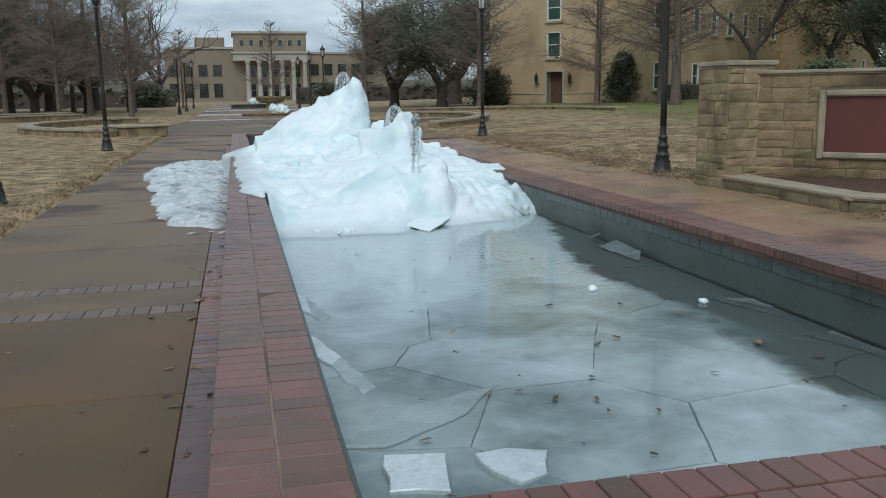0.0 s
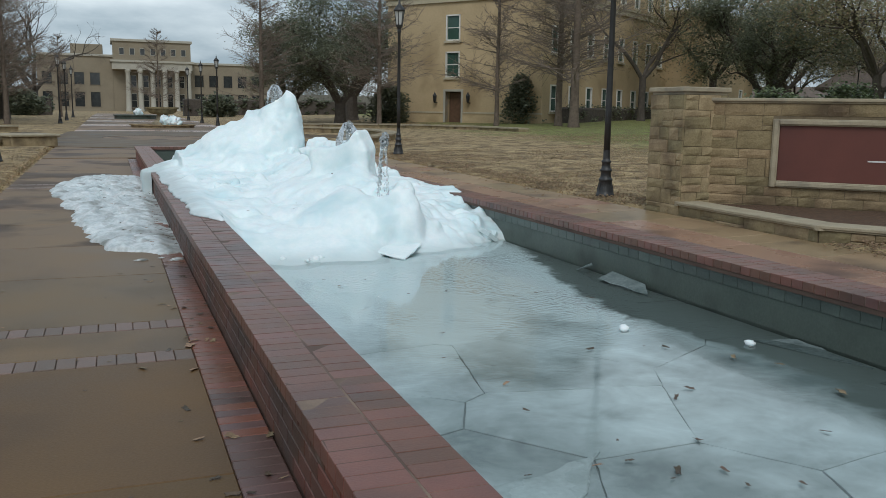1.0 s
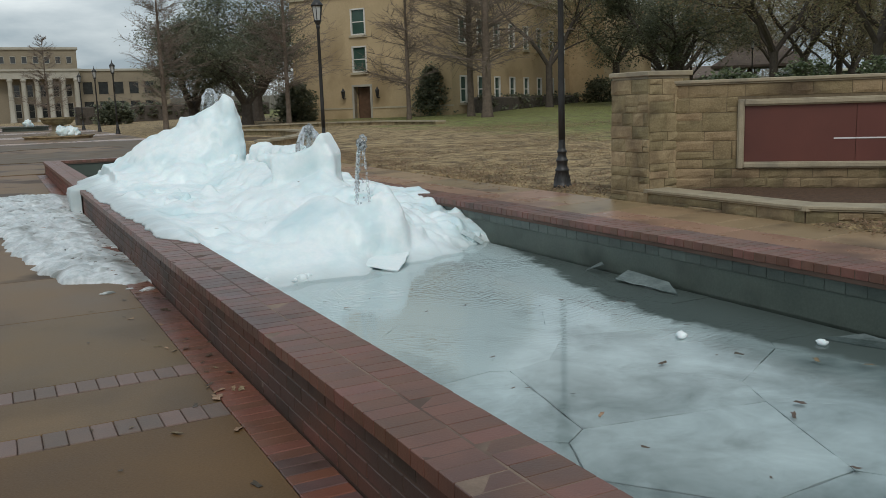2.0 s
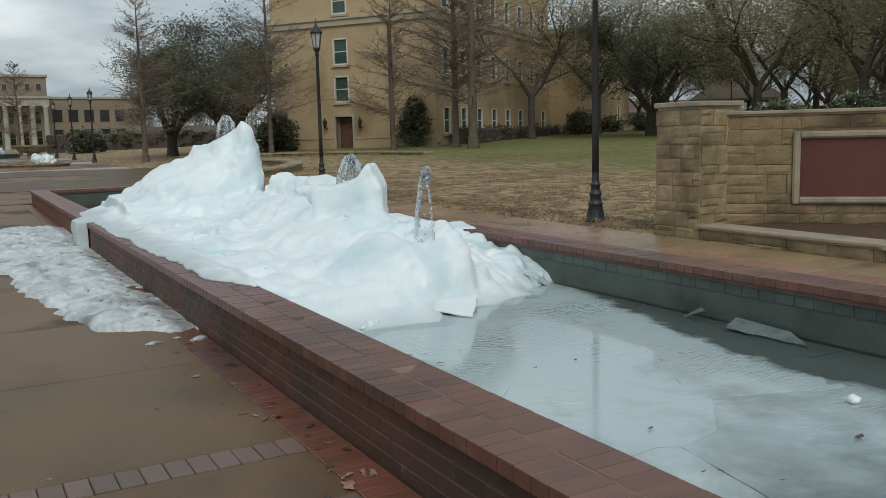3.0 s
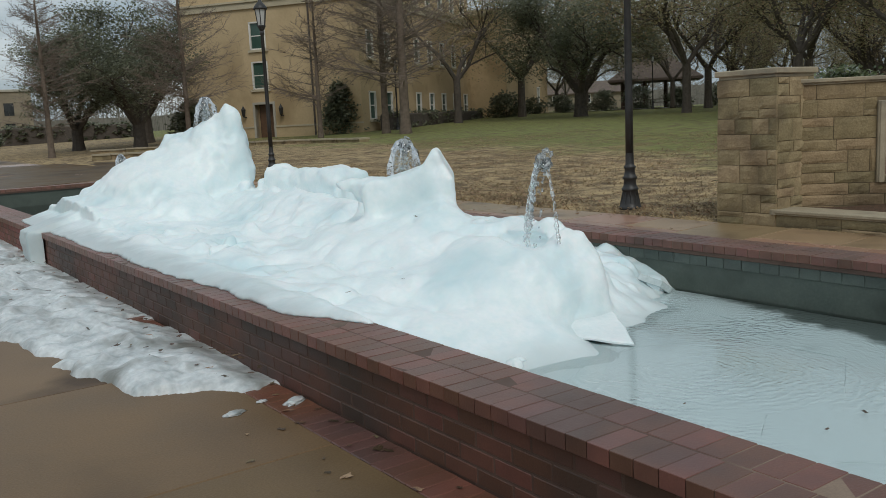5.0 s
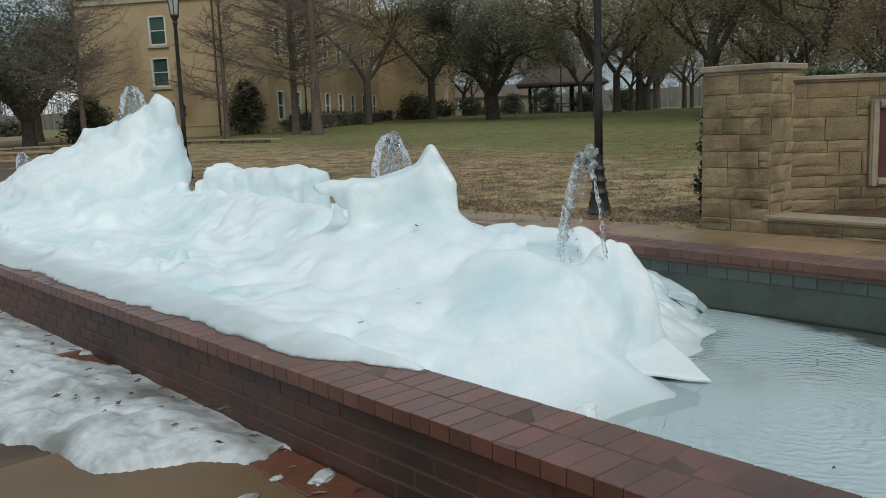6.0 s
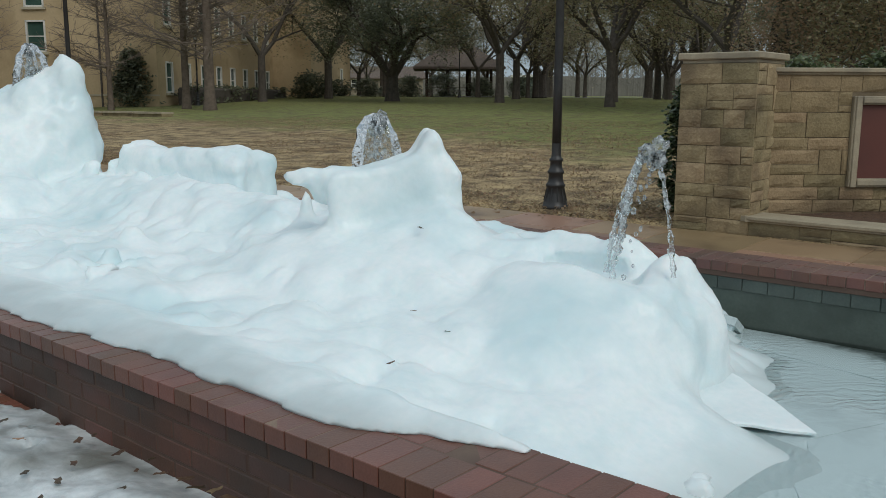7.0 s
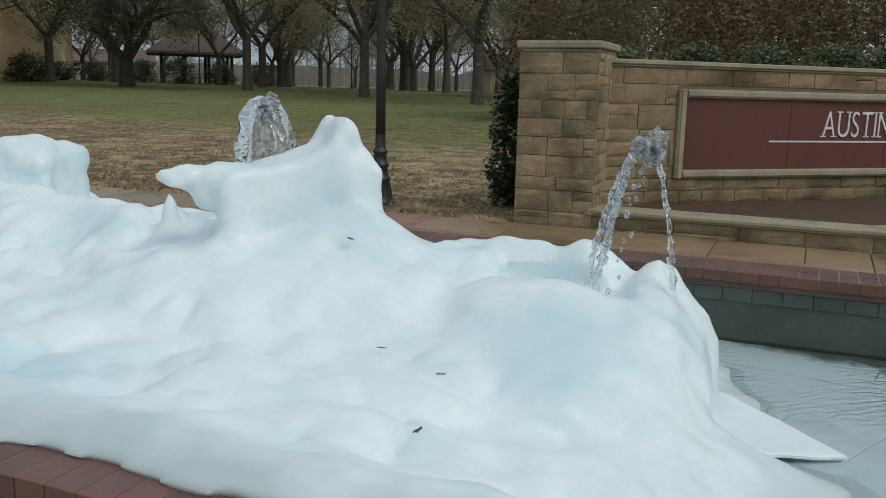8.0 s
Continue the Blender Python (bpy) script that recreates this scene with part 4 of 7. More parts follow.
    hollow(2.26, 14.56, 0.85, 0.22, 0.08, 0.14, 0.03)
    hollow(2.25, 11.4, 0.85, 0.2, 0.3, 0.4)
    # the sheet thins out along the west coping; one curtain hangs over it
    curtain = sstep((Y - 15.15) / 0.12) * sstep((15.75 - Y) / 0.12)
    blob(-0.11, 15.45, 0.30, 0.16, 0.34, 0.30, 0.06, 0.6)
    edge = 0.0 + 0.035 * vnoise(Y * 2.2, Y * 0 + 3.0, Y * 0) + 0.18 * sat((9.5 - Y) / 0.6) - 0.06 * sat((Y - 10) / 3.0) - 0.22 * curtain
    f = smax(f, (edge - X) * 0.8 - 0.018 * n3 - 0.008 * n4, 0.012)
    thin = COPE + 0.012 + 0.30 * sat(X - edge) + 0.012 * n2 + 0.006 * n3
    f = smax(f, np.where(X < 0.30, (Z - thin) * 0.8, -1.0), 0.008)
    f = smax(f, X - 3.42 - 0.1 * n1, 0.03)
    # nothing inside the coping bricks
    f = np.maximum(f, -np.maximum(np.maximum(-0.112 - X, X - 0.27), Z - COPE + 0.008))
    vf = surface_net(f, x, y, z)
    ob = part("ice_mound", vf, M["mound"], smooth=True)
    tagged(ob, "large mound of frozen spray with jagged white ice blocks and hollows", "ice")
    return ob


build_mound()

# ---- water and floating ice ----
water = part("pool_water", ([(POOL_X0 + 0.02, POOL_Y0 - 0.02, -0.02), (POOL_X1 + 0.045, POOL_Y0 - 0.02, -0.02), (POOL_X1 + 0.045, POOL_Y1 + 0.02, -0.02), (POOL_X0 + 0.02, POOL_Y1 + 0.02, -0.02)], [(0, 1, 2, 3)]), M["water"])
tagged(water, "thin clear meltwater lying over the pool ice", "water", kind="structure")


def clip_poly(poly, px, py, nx, ny):
    """The part of a convex polygon on the inner side of a line."""
    out = []
    for (ax, ay), (bx, by) in zip(poly, poly[1:] + poly[:1]):
        da, db = (ax - px) * nx + (ay - py) * ny, (bx - px) * nx + (by - py) * ny
        if da <= 0:
            out.append((ax, ay))
        if (da < 0) != (db < 0) and da != db:
            s = da / (da - db)
            out.append((ax + s * (bx - ax), ay + s * (by - ay)))
    return out


def rough_outline(poly, r, amp):
    """Breaks each side into uneven steps."""
    out = []
    for (ax, ay), (bx, by) in zip(poly, poly[1:] + poly[:1]):
        L = math.hypot(bx - ax, by - ay)
        n = max(1, int(L / 0.09))
        for i in range(n):
            s = i / n
            k = amp * (r.random() - 0.5) * (1 if i else 0.4)
            out.append((ax + s * (bx - ax) - k * (by - ay) / max(L, 1e-6), ay + s * (by - ay) + k * (bx - ax) / max(L, 1e-6)))
    return out


def plate(poly, z0, z1, c=0.012):
    """An ice plate with a chamfered upper rim."""
    n = len(poly)
    cx, cy = sum(p[0] for p in poly) / n, sum(p[1] for p in poly) / n
    ins = [(cx + (x - cx) * (1 - c / 0.3), cy + (y - cy) * (1 - c / 0.3)) for x, y in poly]
    v = [(x, y, z0) for x, y in poly] + [(x, y, z1 - c * 0.5) for x, y in poly] + [(x, y, z1) for x, y in ins]
    f = [list(reversed(range(n)))] + [list(range(2 * n, 3 * n))]
    for b in (0, n):
        f += [[b + k, b + (k + 1) % n, b + n + (k + 1) % n, b + n + k] for k in range(n)]
    return v, f


def build_ice_sheet():
    r = random.Random(12)
    sheet = thing("ice_sheet", pose(0, 0, -0.03), "cracked cloudy sheet of pool ice under thin water", "ice")
    seeds = []
    for _ in range(4000):
        p = (r.uniform(0.25, 3.3), r.uniform(2.2, 9.4))
        if all(math.hypot(p[0] - q[0], (p[1] - q[1])) > 0.50 + 0.5 * ((q[0] * 7.7) % 1) for q in seeds):
            seeds.append(p)
    for i, p in enumerate(seeds):
        poly = [(0.28, 2.26), (3.28, 2.26), (3.28, 9.6), (0.28, 9.6)]
        gap = (0.0014 + 0.0042 * r.random() ** 2) * (1.0 - 0.92 * sat((p[1] - 5.2) / 1.2))
        for q in seeds:
            if q != p and math.hypot(q[0] - p[0], q[1] - p[1]) < 3.0:
                nx, ny = q[0] - p[0], q[1] - p[1]
                L = math.hypot(nx, ny)
                poly = clip_poly(poly, (p[0] + q[0]) / 2 - nx / L * gap, (p[1] + q[1]) / 2 - ny / L * gap, nx, ny)
        if len(poly) < 3:
            continue
        deep = -0.004 - 0.004 * r.random()
        vf = plate(rough_outline(poly, r, 0.009), deep - 0.05, deep, 0.003)
        part("ice_plate", vf, M["ice"], sheet)
    part("under_ice", Pile().box(0.28, 3.28, 2.26, 9.4, -0.10, -0.022).vf(), M["ice_under"], sheet, "grey ice below the cracks")


build_ice_sheet()


def loose_plate(poly, z, tilt_x, tilt_y, thick, label, stuff="ice_clear"):
    r = random.Random(int(1000 * poly[0][0]) + int(100 * poly[0][1]))
    cx, cy = sum(p[0] for p in poly) / len(poly), sum(p[1] for p in poly) / len(poly)
    vf = plate(rough_outline([(x - cx, y - cy) for x, y in poly], r, 0.03), -thick, 0.0, 0.01)
    ob = part("ice_slab", vf, M[stuff])
    ob.matrix_world = pose(cx, cy, z, tilt_x, tilt_y)
    return tagged(ob, label, "ice", "loose ice slabs")


loose_plate([(0.47, 3.31), (0.69, 3.24), (0.645, 2.96), (0.44, 3.02)], 0.004, 2, -3, 0.06, "white block of broken ice floating by the brick wall")
loose_plate([(0.81, 3.26), (0.95, 3.29), (1.09, 3.23), (1.02, 3.02), (0.90, 2.96), (0.83, 3.08)], -0.008, -2, 2, 0.05, "rounded slab of broken white ice afloat")
loose_plate([(0.29, 5.9), (0.44, 5.45), (0.52, 5.55), (0.33, 6.4)], -0.020, 0, 2, 0.03, "pointed slab of pale ice along the brick wall")
loose_plate([(0.29, 5.25), (0.40, 4.95), (0.58, 4.18), (0.50, 4.1), (0.30, 4.9)], -0.018, 1, 2, 0.03, "pointed slab of pale ice along the brick wall")
loose_plate([(0.29, 3.85), (0.8, 3.9), (1.15, 4.05), (0.9, 3.72), (0.5, 3.45), (0.3, 3.5)], -0.0245, 0, 0, 0.01, "broad slab of white ice lying awash", "ice_awash")
loose_plate([(3.06, 7.26), (3.25, 7.34), (3.26, 6.86), (3.12, 6.62)], 0.006, 3, -10, 0.008, "thin clear ice shard tilted against the pool wall", "ice_shard")
loose_plate([(3.10, 7.72), (3.24, 7.66), (3.20, 7.58)], 0.03, -10, -24, 0.008, "small shard of clear ice standing up", "ice_shard")
loose_plate([(3.0, 5.3), (3.1, 5.0), (3.24, 4.6), (3.24, 5.2)], -0.024, 2, -4, 0.010, "thin clear ice shard awash by the wall", "ice_shard")
loose_plate([(3.06, 4.4), (3.24, 3.7), (3.24, 4.4)], -0.024, 1, -4, 0.010, "thin clear ice shard awash by the wall", "ice_shard")
loose_plate([(2.55, 9.6), (2.95, 9.25), (3.05, 9.5), (2.75, 9.95)], -0.012, 3, 2, 0.03, "jagged slab of ice at the mound's foot", "snow")
loose_plate([(1.55, 9.15), (1.70, 8.88), (1.83, 8.67), (1.93, 8.80), (2.08, 9.02), (2.24, 9.28), (2.28, 9.6), (1.75, 9.6)], 0.040, 6, -2, 0.016, "thin ledge of ice jutting from the mound", "snow")


jr = random.Random(91)
for i in range(22):
    y = jr.uniform(9.45, 11.3)
    x = 3.18 - jr.random() ** 1.3 * (0.5 + 0.12 * (y - 9.4))
    n, ph, rad = jr.randint(4, 6), jr.uniform(0, 6), jr.uniform(0.06, 0.15)
    poly = [(x + rad * jr.uniform(0.6, 1.2) * math.cos(ph + 6.283 * k / n), y + rad * jr.uniform(0.6, 1.5) * math.sin(ph + 6.283 * k / n)) for k in range(n)]
    loose_plate(poly, 0.03 + 0.13 * float(sat((y - 9.5) / 1.2)), jr.uniform(-35, 35), jr.uniform(-35, 35), jr.uniform(0.02, 0.05), "jagged slab of broken white ice at the mound's foot", "snow" if jr.random() < 0.7 else "ice_clear")


def ice_lump(x, y, z, s, seed):
    r = random.Random(seed)
    bm = bmesh.new()
    bmesh.ops.create_icosphere(bm, subdivisions=2, radius=1.0)
    off = Vector((seed * 3.1, 0, 0))
    for v in bm.verts:
        v.co *= 1 + 0.45 * noise.noise(v.co * 1.1 + off) + 0.15 * noise.noise(v.co * 3 + off)
        v.co.x *= s * r.uniform(0.8, 1.3)
        v.co.y *= s * r.uniform(0.8, 1.3)
        v.co.z *= s * 0.7
    ob = part("ice_lump", bm, M["snow"], smooth=True)
    ob.matrix_world = pose(x, y, z, 0, 0, r.uniform(0, 360))
    return tagged(ob, "small rounded lump of white ice", "ice", "ice lumps")


r = random.Random(21)
for x, y, s in ((2.89, 5.2, 0.03), (2.35, 5.75, 0.035)):
    ice_lump(x, y, -0.012, s, int(x * 100))
for i in range(14):
    y = r.uniform(10.0, 11.6)
    x = 3.2 - r.random() ** 1.5 * 0.5 * (1 + (y - 9.3) * 0.2) + (0.0 if y > 9.7 else -0.3 * (9.7 - y))
    ice_lump(x, y, 0.0 + 0.17 * sat((y - 9.75) / 1.2) * r.uniform(0.6, 1.1), r.uniform(0.03, 0.06), 300 + i)
for i in range(5):
    ice_lump(r.uniform(0.45, 1.7), 8.82 + r.uniform(-0.09, 0.1), 0.0, r.uniform(0.02, 0.05), 400 + i)


# ---- water jets ----
def strand(points, radius, seed, n=7, wob=0.35):
    """A wavering rope of water along a polyline."""
    r = random.Random(seed)
    pts = []
    for a, b in zip(points, points[1:]):
        k = max(2, int((Vector(b) - Vector(a)).length / 0.018))
        pts += [Vector(a).lerp(Vector(b), i / k) for i in range(k)]
    pts.append(Vector(points[-1]))
    v, f = [], []
    for i, p in enumerate(pts):
        rad = radius * (1 + wob * math.sin(i * 1.9 + r.random() * 2) + 0.5 * (r.random() - 0.5))
        c = p + Vector((r.uniform(-1, 1), r.uniform(-1, 1), 0)) * radius * 0.35
        for k in range(n):
            a = 2 * math.pi * k / n
            v.append((c.x + rad * math.cos(a), c.y + rad * math.sin(a), c.z + 0.3 * radius * (r.random() - 0.5)))
    m = len(pts)
    f = [[i * n + k, i * n + (k + 1) % n, (i + 1) * n + (k + 1) % n, (i + 1) * n + k] for i in range(m - 1) for k in range(n)]
    return v, f


def splash(c, s, seed, stretch=1.0):
    r = random.Random(seed)
    bm = bmesh.new()
    bmesh.ops.create_icosphere(bm, subdivisions=3, radius=1.0)
    off = Vector((seed * 1.7, 3, 0))
    for v in bm.verts:
        v.co *= 1 + 0.55 * noise.noise(v.co * 1.6 + off) + 0.3 * noise.noise(v.co * 4 + off)
        v.co = Vector((v.co.x * s, v.co.y * s, v.co.z * s * stretch)) + Vector(c)
    out = [tuple(v.co) for v in bm.verts], [[q.index for q in fc.verts] for fc in bm.faces]
    bm.free()
    return out


def jet(x, y, base, top, arch, label, seed, bell=0.0):
    """A spout: rising core, broken crown and falling ropes; a bell of thin water where wide."""
    ob = thing("water_jet", pose(x, y, base), label, "water jet", "fountain jets")
    hgt = top - base
    r = random.Random(seed)
    crown = Pile()
    for i in range(7):
        crown.add(splash((r.uniform(-0.025, 0.025), r.uniform(-0.045, 0.045), hgt - 0.02 - 0.07 * r.random()), r.uniform(0.018, 0.038), seed + i, 1.2))
    part("crown", crown.vf(), M["jet"], ob, smooth=True)
    if bell:
        b = Pile()
        prof = [(0.012, hgt), (bell * 0.45, hgt - 0.02), (bell * 0.8, hgt - 0.09), (bell * 0.97, hgt - 0.2), (bell * 1.05, hgt - 0.34)]
        n = 26
        for i, (rad, zz) in enumerate(prof):
            for k in range(n):
                a = 2 * math.pi * k / n
                w = 1 + 0.22 * math.sin(k * 2.3 + i * 0.9 + seed) + 0.12 * (r.random() - 0.5)
                b.v.append((rad * w * math.cos(a), rad * w * math.sin(a), zz + 0.015 * math.sin(k * 1.7 + seed)))
        for i in range(len(prof) - 1):
            for k in range(n):
                if i < 3 or r.random() > 0.2:
                    b.f.append([i * n + k, i * n + (k + 1) % n, (i + 1) * n + (k + 1) % n, (i + 1) * n + k])
        part("bell", b.vf(), M["bell"], ob, "thin bell of falling water", smooth=True)
        part("core", strand([(0, 0, hgt - 0.3), (0, 0, hgt)], 0.022, seed), M["jet"], ob, smooth=True)
    for k, (dy, dz, rad) in enumerate(arch):
        pts = [(0, dy * s, hgt - 0.03 - (hgt - 0.03 - dz) * s ** 1.9) for s in (0.25, 0.45, 0.62, 0.77, 0.9, 1.0)]
        part("stream", strand(pts, rad, seed + 20 + k), M["jet"], ob, smooth=True)
    drops = Pile()
    for i in range(26):
        s = r.random()
        dy = arch[0][0] * s * r.uniform(0.3, 1.1) if arch else r.uniform(-1.2, 1.2) * bell
        drops.add(splash((r.uniform(-0.04, 0.04), dy, max(0.05, hgt * (1 - s ** 1.6)) * r.uniform(0.75, 1.0)), r.uniform(0.004, 0.011), seed + 50 + i, 1.4))
    part("spray", drops.vf(), M["jet"], ob, smooth=True)["kind"] = "stuff"
    return ob


jet(1.87, 9.47, 0.40, 1.11, [(0.17, 0.07, 0.015), (-0.14, 0.12, 0.012), (0.13, 0.25, 0.013), (0.20, 0.10, 0.011), (0.15, 0.16, 0.014), (0.185, 0.22, 0.010)], "arching jet of clear water falling in two ropes", 3)
jet(1.97, 11.26, 0.70, 1.195, [], "bell-shaped jet of clear water behind an ice block", 5, 0.125)
jet(1.80, 15.2, 1.10, 1.72, [(0.15, 0.2, 0.012), (-0.16, 0.15, 0.012), (0.10, 0.2, 0.012)], "splashing jet of clear water behind the ice peak", 8, 0.13)
jet(1.98, 19.6, 0.3, 1.02, [(0.12, 0.1, 0.012), (-0.1, 0.1, 0.012)], "small far jet of clear water", 11, 0.10)


# ---- old snow on the west walk ----
def build_snow_patch():
    h = 0.021
    x = np.arange(-2.1, -0.06, h)
    y = np.arange(9.0, 18.9, h)
    X, Y = np.meshgrid(x, y, indexing="ij")
    zc = np.zeros_like(X)
    n1, n2, n3 = vnoise(X * 1.3, Y * 1.3, zc), vnoise(X * 4.5, Y * 4.5, zc + 2), vnoise(X * 11, Y * 11, zc + 4)
    west = -0.20 - 0.47 * sat((Y - 9.28) / 0.5) - 0.28 * sat((Y - 9.6) / 1.1) - 0.24 * sat((Y - 11.0) / 2.0) - 0.42 * sat((Y - 13.0) / 3.0) + 0.5 * sat((Y - 17.2) / 1.8)
    d = np.minimum(np.minimum((X - west) * 0.8, (Y - 9.40) * 0.8), (18.5 - Y) * 0.5) + 0.08 * n1 + 0.05 * n2 + 0.03 * n3
    d = np.minimum(d, (-0.10 - X) * 0.6 + 0.05 + 0.06 * n2)
    # melt holes along the wall side
    hole = sat((X + 0.55) / 0.4) * (0.8 * n2 + 0.6 * n3 + 0.25 * n1) - 0.42
    d = np.minimum(d, -hole)
    puff = 1 - np.abs(vnoise(X * 2.6, Y * 2.6, zc + 7)) * 1.6
    H = 0.072 * np.sqrt(sat(d / 0.5)) * (0.72 + 0.50 * puff + 0.42 * n2 + 0.50 * n3) + 0.028 * np.sqrt(sat(d / 0.06)) - 0.012
    H = np.where(H > 0, H * (0.3 + 0.7 * sat((-0.14 - X) / 0.14)), H)
    H = np.where(d > 0, H, -0.02)
    v, f, num = [], [], {}
    nx, ny = X.shape
    for i in range(nx):
        for j in range(ny):
            lo, hi = slice(max(0, i - 1), i + 2), slice(max(0, j - 1), j + 2)
            if (d[lo, hi] > 0).any():
                num[i, j] = len(v)
                v.append((X[i, j], Y[i, j], H[i, j] + terrain(X[i, j], Y[i, j])))
    for i in range(nx - 1):
        for j in range(ny - 1):
            q = [num.get(k) for k in ((i, j), (i + 1, j), (i + 1, j + 1), (i, j + 1))]
            if None not in q:
                f.append(q)
    ob = part("snow_patch", (v, f), M["oldsnow"], smooth=True)
    tagged(ob, "patch of lumpy old snow melting on the wet walk", "snow")


build_snow_patch()
sr = random.Random(57)
for x, y, sx in ((-0.47, 9.12, 0.055), (-0.17, 9.08, 0.065), (-0.30, 9.20, 0.03)):
    bm = bmesh.new()
    bmesh.ops.create_icosphere(bm, subdivisions=3, radius=1.0)
    for v in bm.verts:
        k = 1 + 0.6 * noise.noise(v.co * 1.6 + Vector((x * 9, y, 0))) + 0.15 * noise.noise(v.co * 3.4 + Vector((y, x * 7, 0)))
        v.co = Vector((v.co.x * k * sx, v.co.y * k * sx * 0.6, max(v.co.z, -0.1) * k * sx * 0.26))
    o = part("snow_lump", bm, M["oldsnow"], smooth=True)
    o.matrix_world = pose(x, y, 0.003, 0, 0, sr.uniform(0, 360))
    tagged(o, "small wet lump of old snow melting on the walk", "snow", "snow remnants")


# ---- fallen leaves ----
def leaf_mesh(seed):
    r = random.Random(seed)
    n = 11
    v = [(0, 0, 0.004)]
    for k in range(n):
        a = 2 * math.pi * k / n
        rad = (0.5 + 0.28 * (k % 2) + 0.15 * r.random()) * (1.0 if abs(math.cos(a)) > 0.6 else 0.55)
        v.append((rad * math.cos(a), rad * math.sin(a) * 0.8, 0.12 * r.random()))
    f = [[0, 1 + k, 1 + (k + 1) % n] for k in range(n)]
    v += [(x, y, z - 0.05) for x, y, z in v]
    f += [[n + 1 + i for i in reversed(q)] for q in f[:n]]
    f += [[1 + k, n + 2 + k, n + 2 + (k + 1) % n, 1 + (k + 1) % n] for k in range(n)]
    return mesh_of("leaf", v, f, M["leaf_dry"])


M["leaf_wet"] = surface("wet_leaf", (0.05, 0.032, 0.02), (0.12, 0.075, 0.04), 20, (0.3, 0.6), 0.2, spread=0.4)
leaves = [leaf_mesh(s) for s in range(5)]
dark_leaves = []
for s in range(3):
    me = leaf_mesh(40 + s)
    me.materials[0] = M["leaf_wet"]
    dark_leaves.append(me)


def drop_leaf(x, y, z, s, r, dark=False, label="dry brown oak leaf lying on wet paving"):
    ob = new("fallen_leaf", r.choice(dark_leaves if dark else leaves))
    ob.matrix_world = pose(x, y, z, r.uniform(-10, 10), r.uniform(-10, 10), r.uniform(0, 360)) @ Matrix.Diagonal((s, s * r.uniform(0.55, 1), s * 0.6, 1))
    tagged(ob, label, "leaf", "fallen leaves")


r = random.Random(33)
for x, y, s in ((-0.575, 5.72, 0.045), (-0.33, 5.62, 0.05), (-0.66, 8.5, 0.03), (-0.404, 7.25, 0.035), (-0.36, 7.18, 0.03), (-0.33, 7.1, 0.04), (-0.72, 4.1, 0.025), (-0.9, 5.97, 0.02), (-0.31, 6.1, 0.07), (-0.28, 6.2, 0.05)):
    drop_leaf(x, y, 0.006, s, r)
for i in range(46):
    drop_leaf(-0.11 - abs(r.gauss(0, 0.16)), r.uniform(3.0, 9.6), 0.006, r.uniform(0.02, 0.048), r, r.random() < 0.5)
for i in range(26):
    drop_leaf(r.uniform(-1.9, -0.4), r.uniform(3.2, 9.0), 0.006, r.uniform(0.012, 0.022), r, r.random() < 0.4)
for i in range(95):
    y = r.uniform(9.4, 16.5)
    drop_leaf(-0.14 - r.random() ** 1.6 * (0.3 + 0.12 * (y - 9.2)), y, 0.075 + terrain(0, y), r.uniform(0.022, 0.048), r, r.random() < 0.85, "wet brown leaf caught in old snow")
on_ice = "brown oak leaf frozen on the pool ice"
for x, y, s in ((1.143, 4.954, 0.045), (2.632, 6.66, 0.06), (0.744, 3.9, 0.03), (0.66, 3.45, 0.05), (1.32, 3.75, 0.06), (1.6, 4.0, 0.05), (1.5, 3.7, 0.05), (1.85, 4.5, 0.06), (2.0, 4.6, 0.05), (2.2, 3.9, 0.05), (1.9, 5.4, 0.05), (2.35, 5.3, 0.06), (1.05, 3.9, 0.04), (2.7, 4.3, 0.07), (2.85, 4.0, 0.06), (0.95, 7.6, 0.05), (1.2, 6.0, 0.04), (2.6, 5.0, 0.05), (2.75, 4.8, 0.05), (1.7, 3.5, 0.04)):
    drop_leaf(x, y, -0.014, s * 0.78, r, r.random() < 0.75, on_ice)
for i in range(24):
    drop_leaf(r.uniform(0.5, 2.6), r.uniform(2.6, 8.0), -0.014, r.uniform(0.012, 0.03), r, True, on_ice)

on_snow = "small dark leaf lying on the ice mound"
for x, y, z in ((0.566, 9.80, 0.325), (1.136, 10.21, 0.345), (1.058, 9.945, 0.315), (1.614, 10.6, 0.625)):
    drop_leaf(x, y, z + 0.02, 0.026, r, True, on_snow)

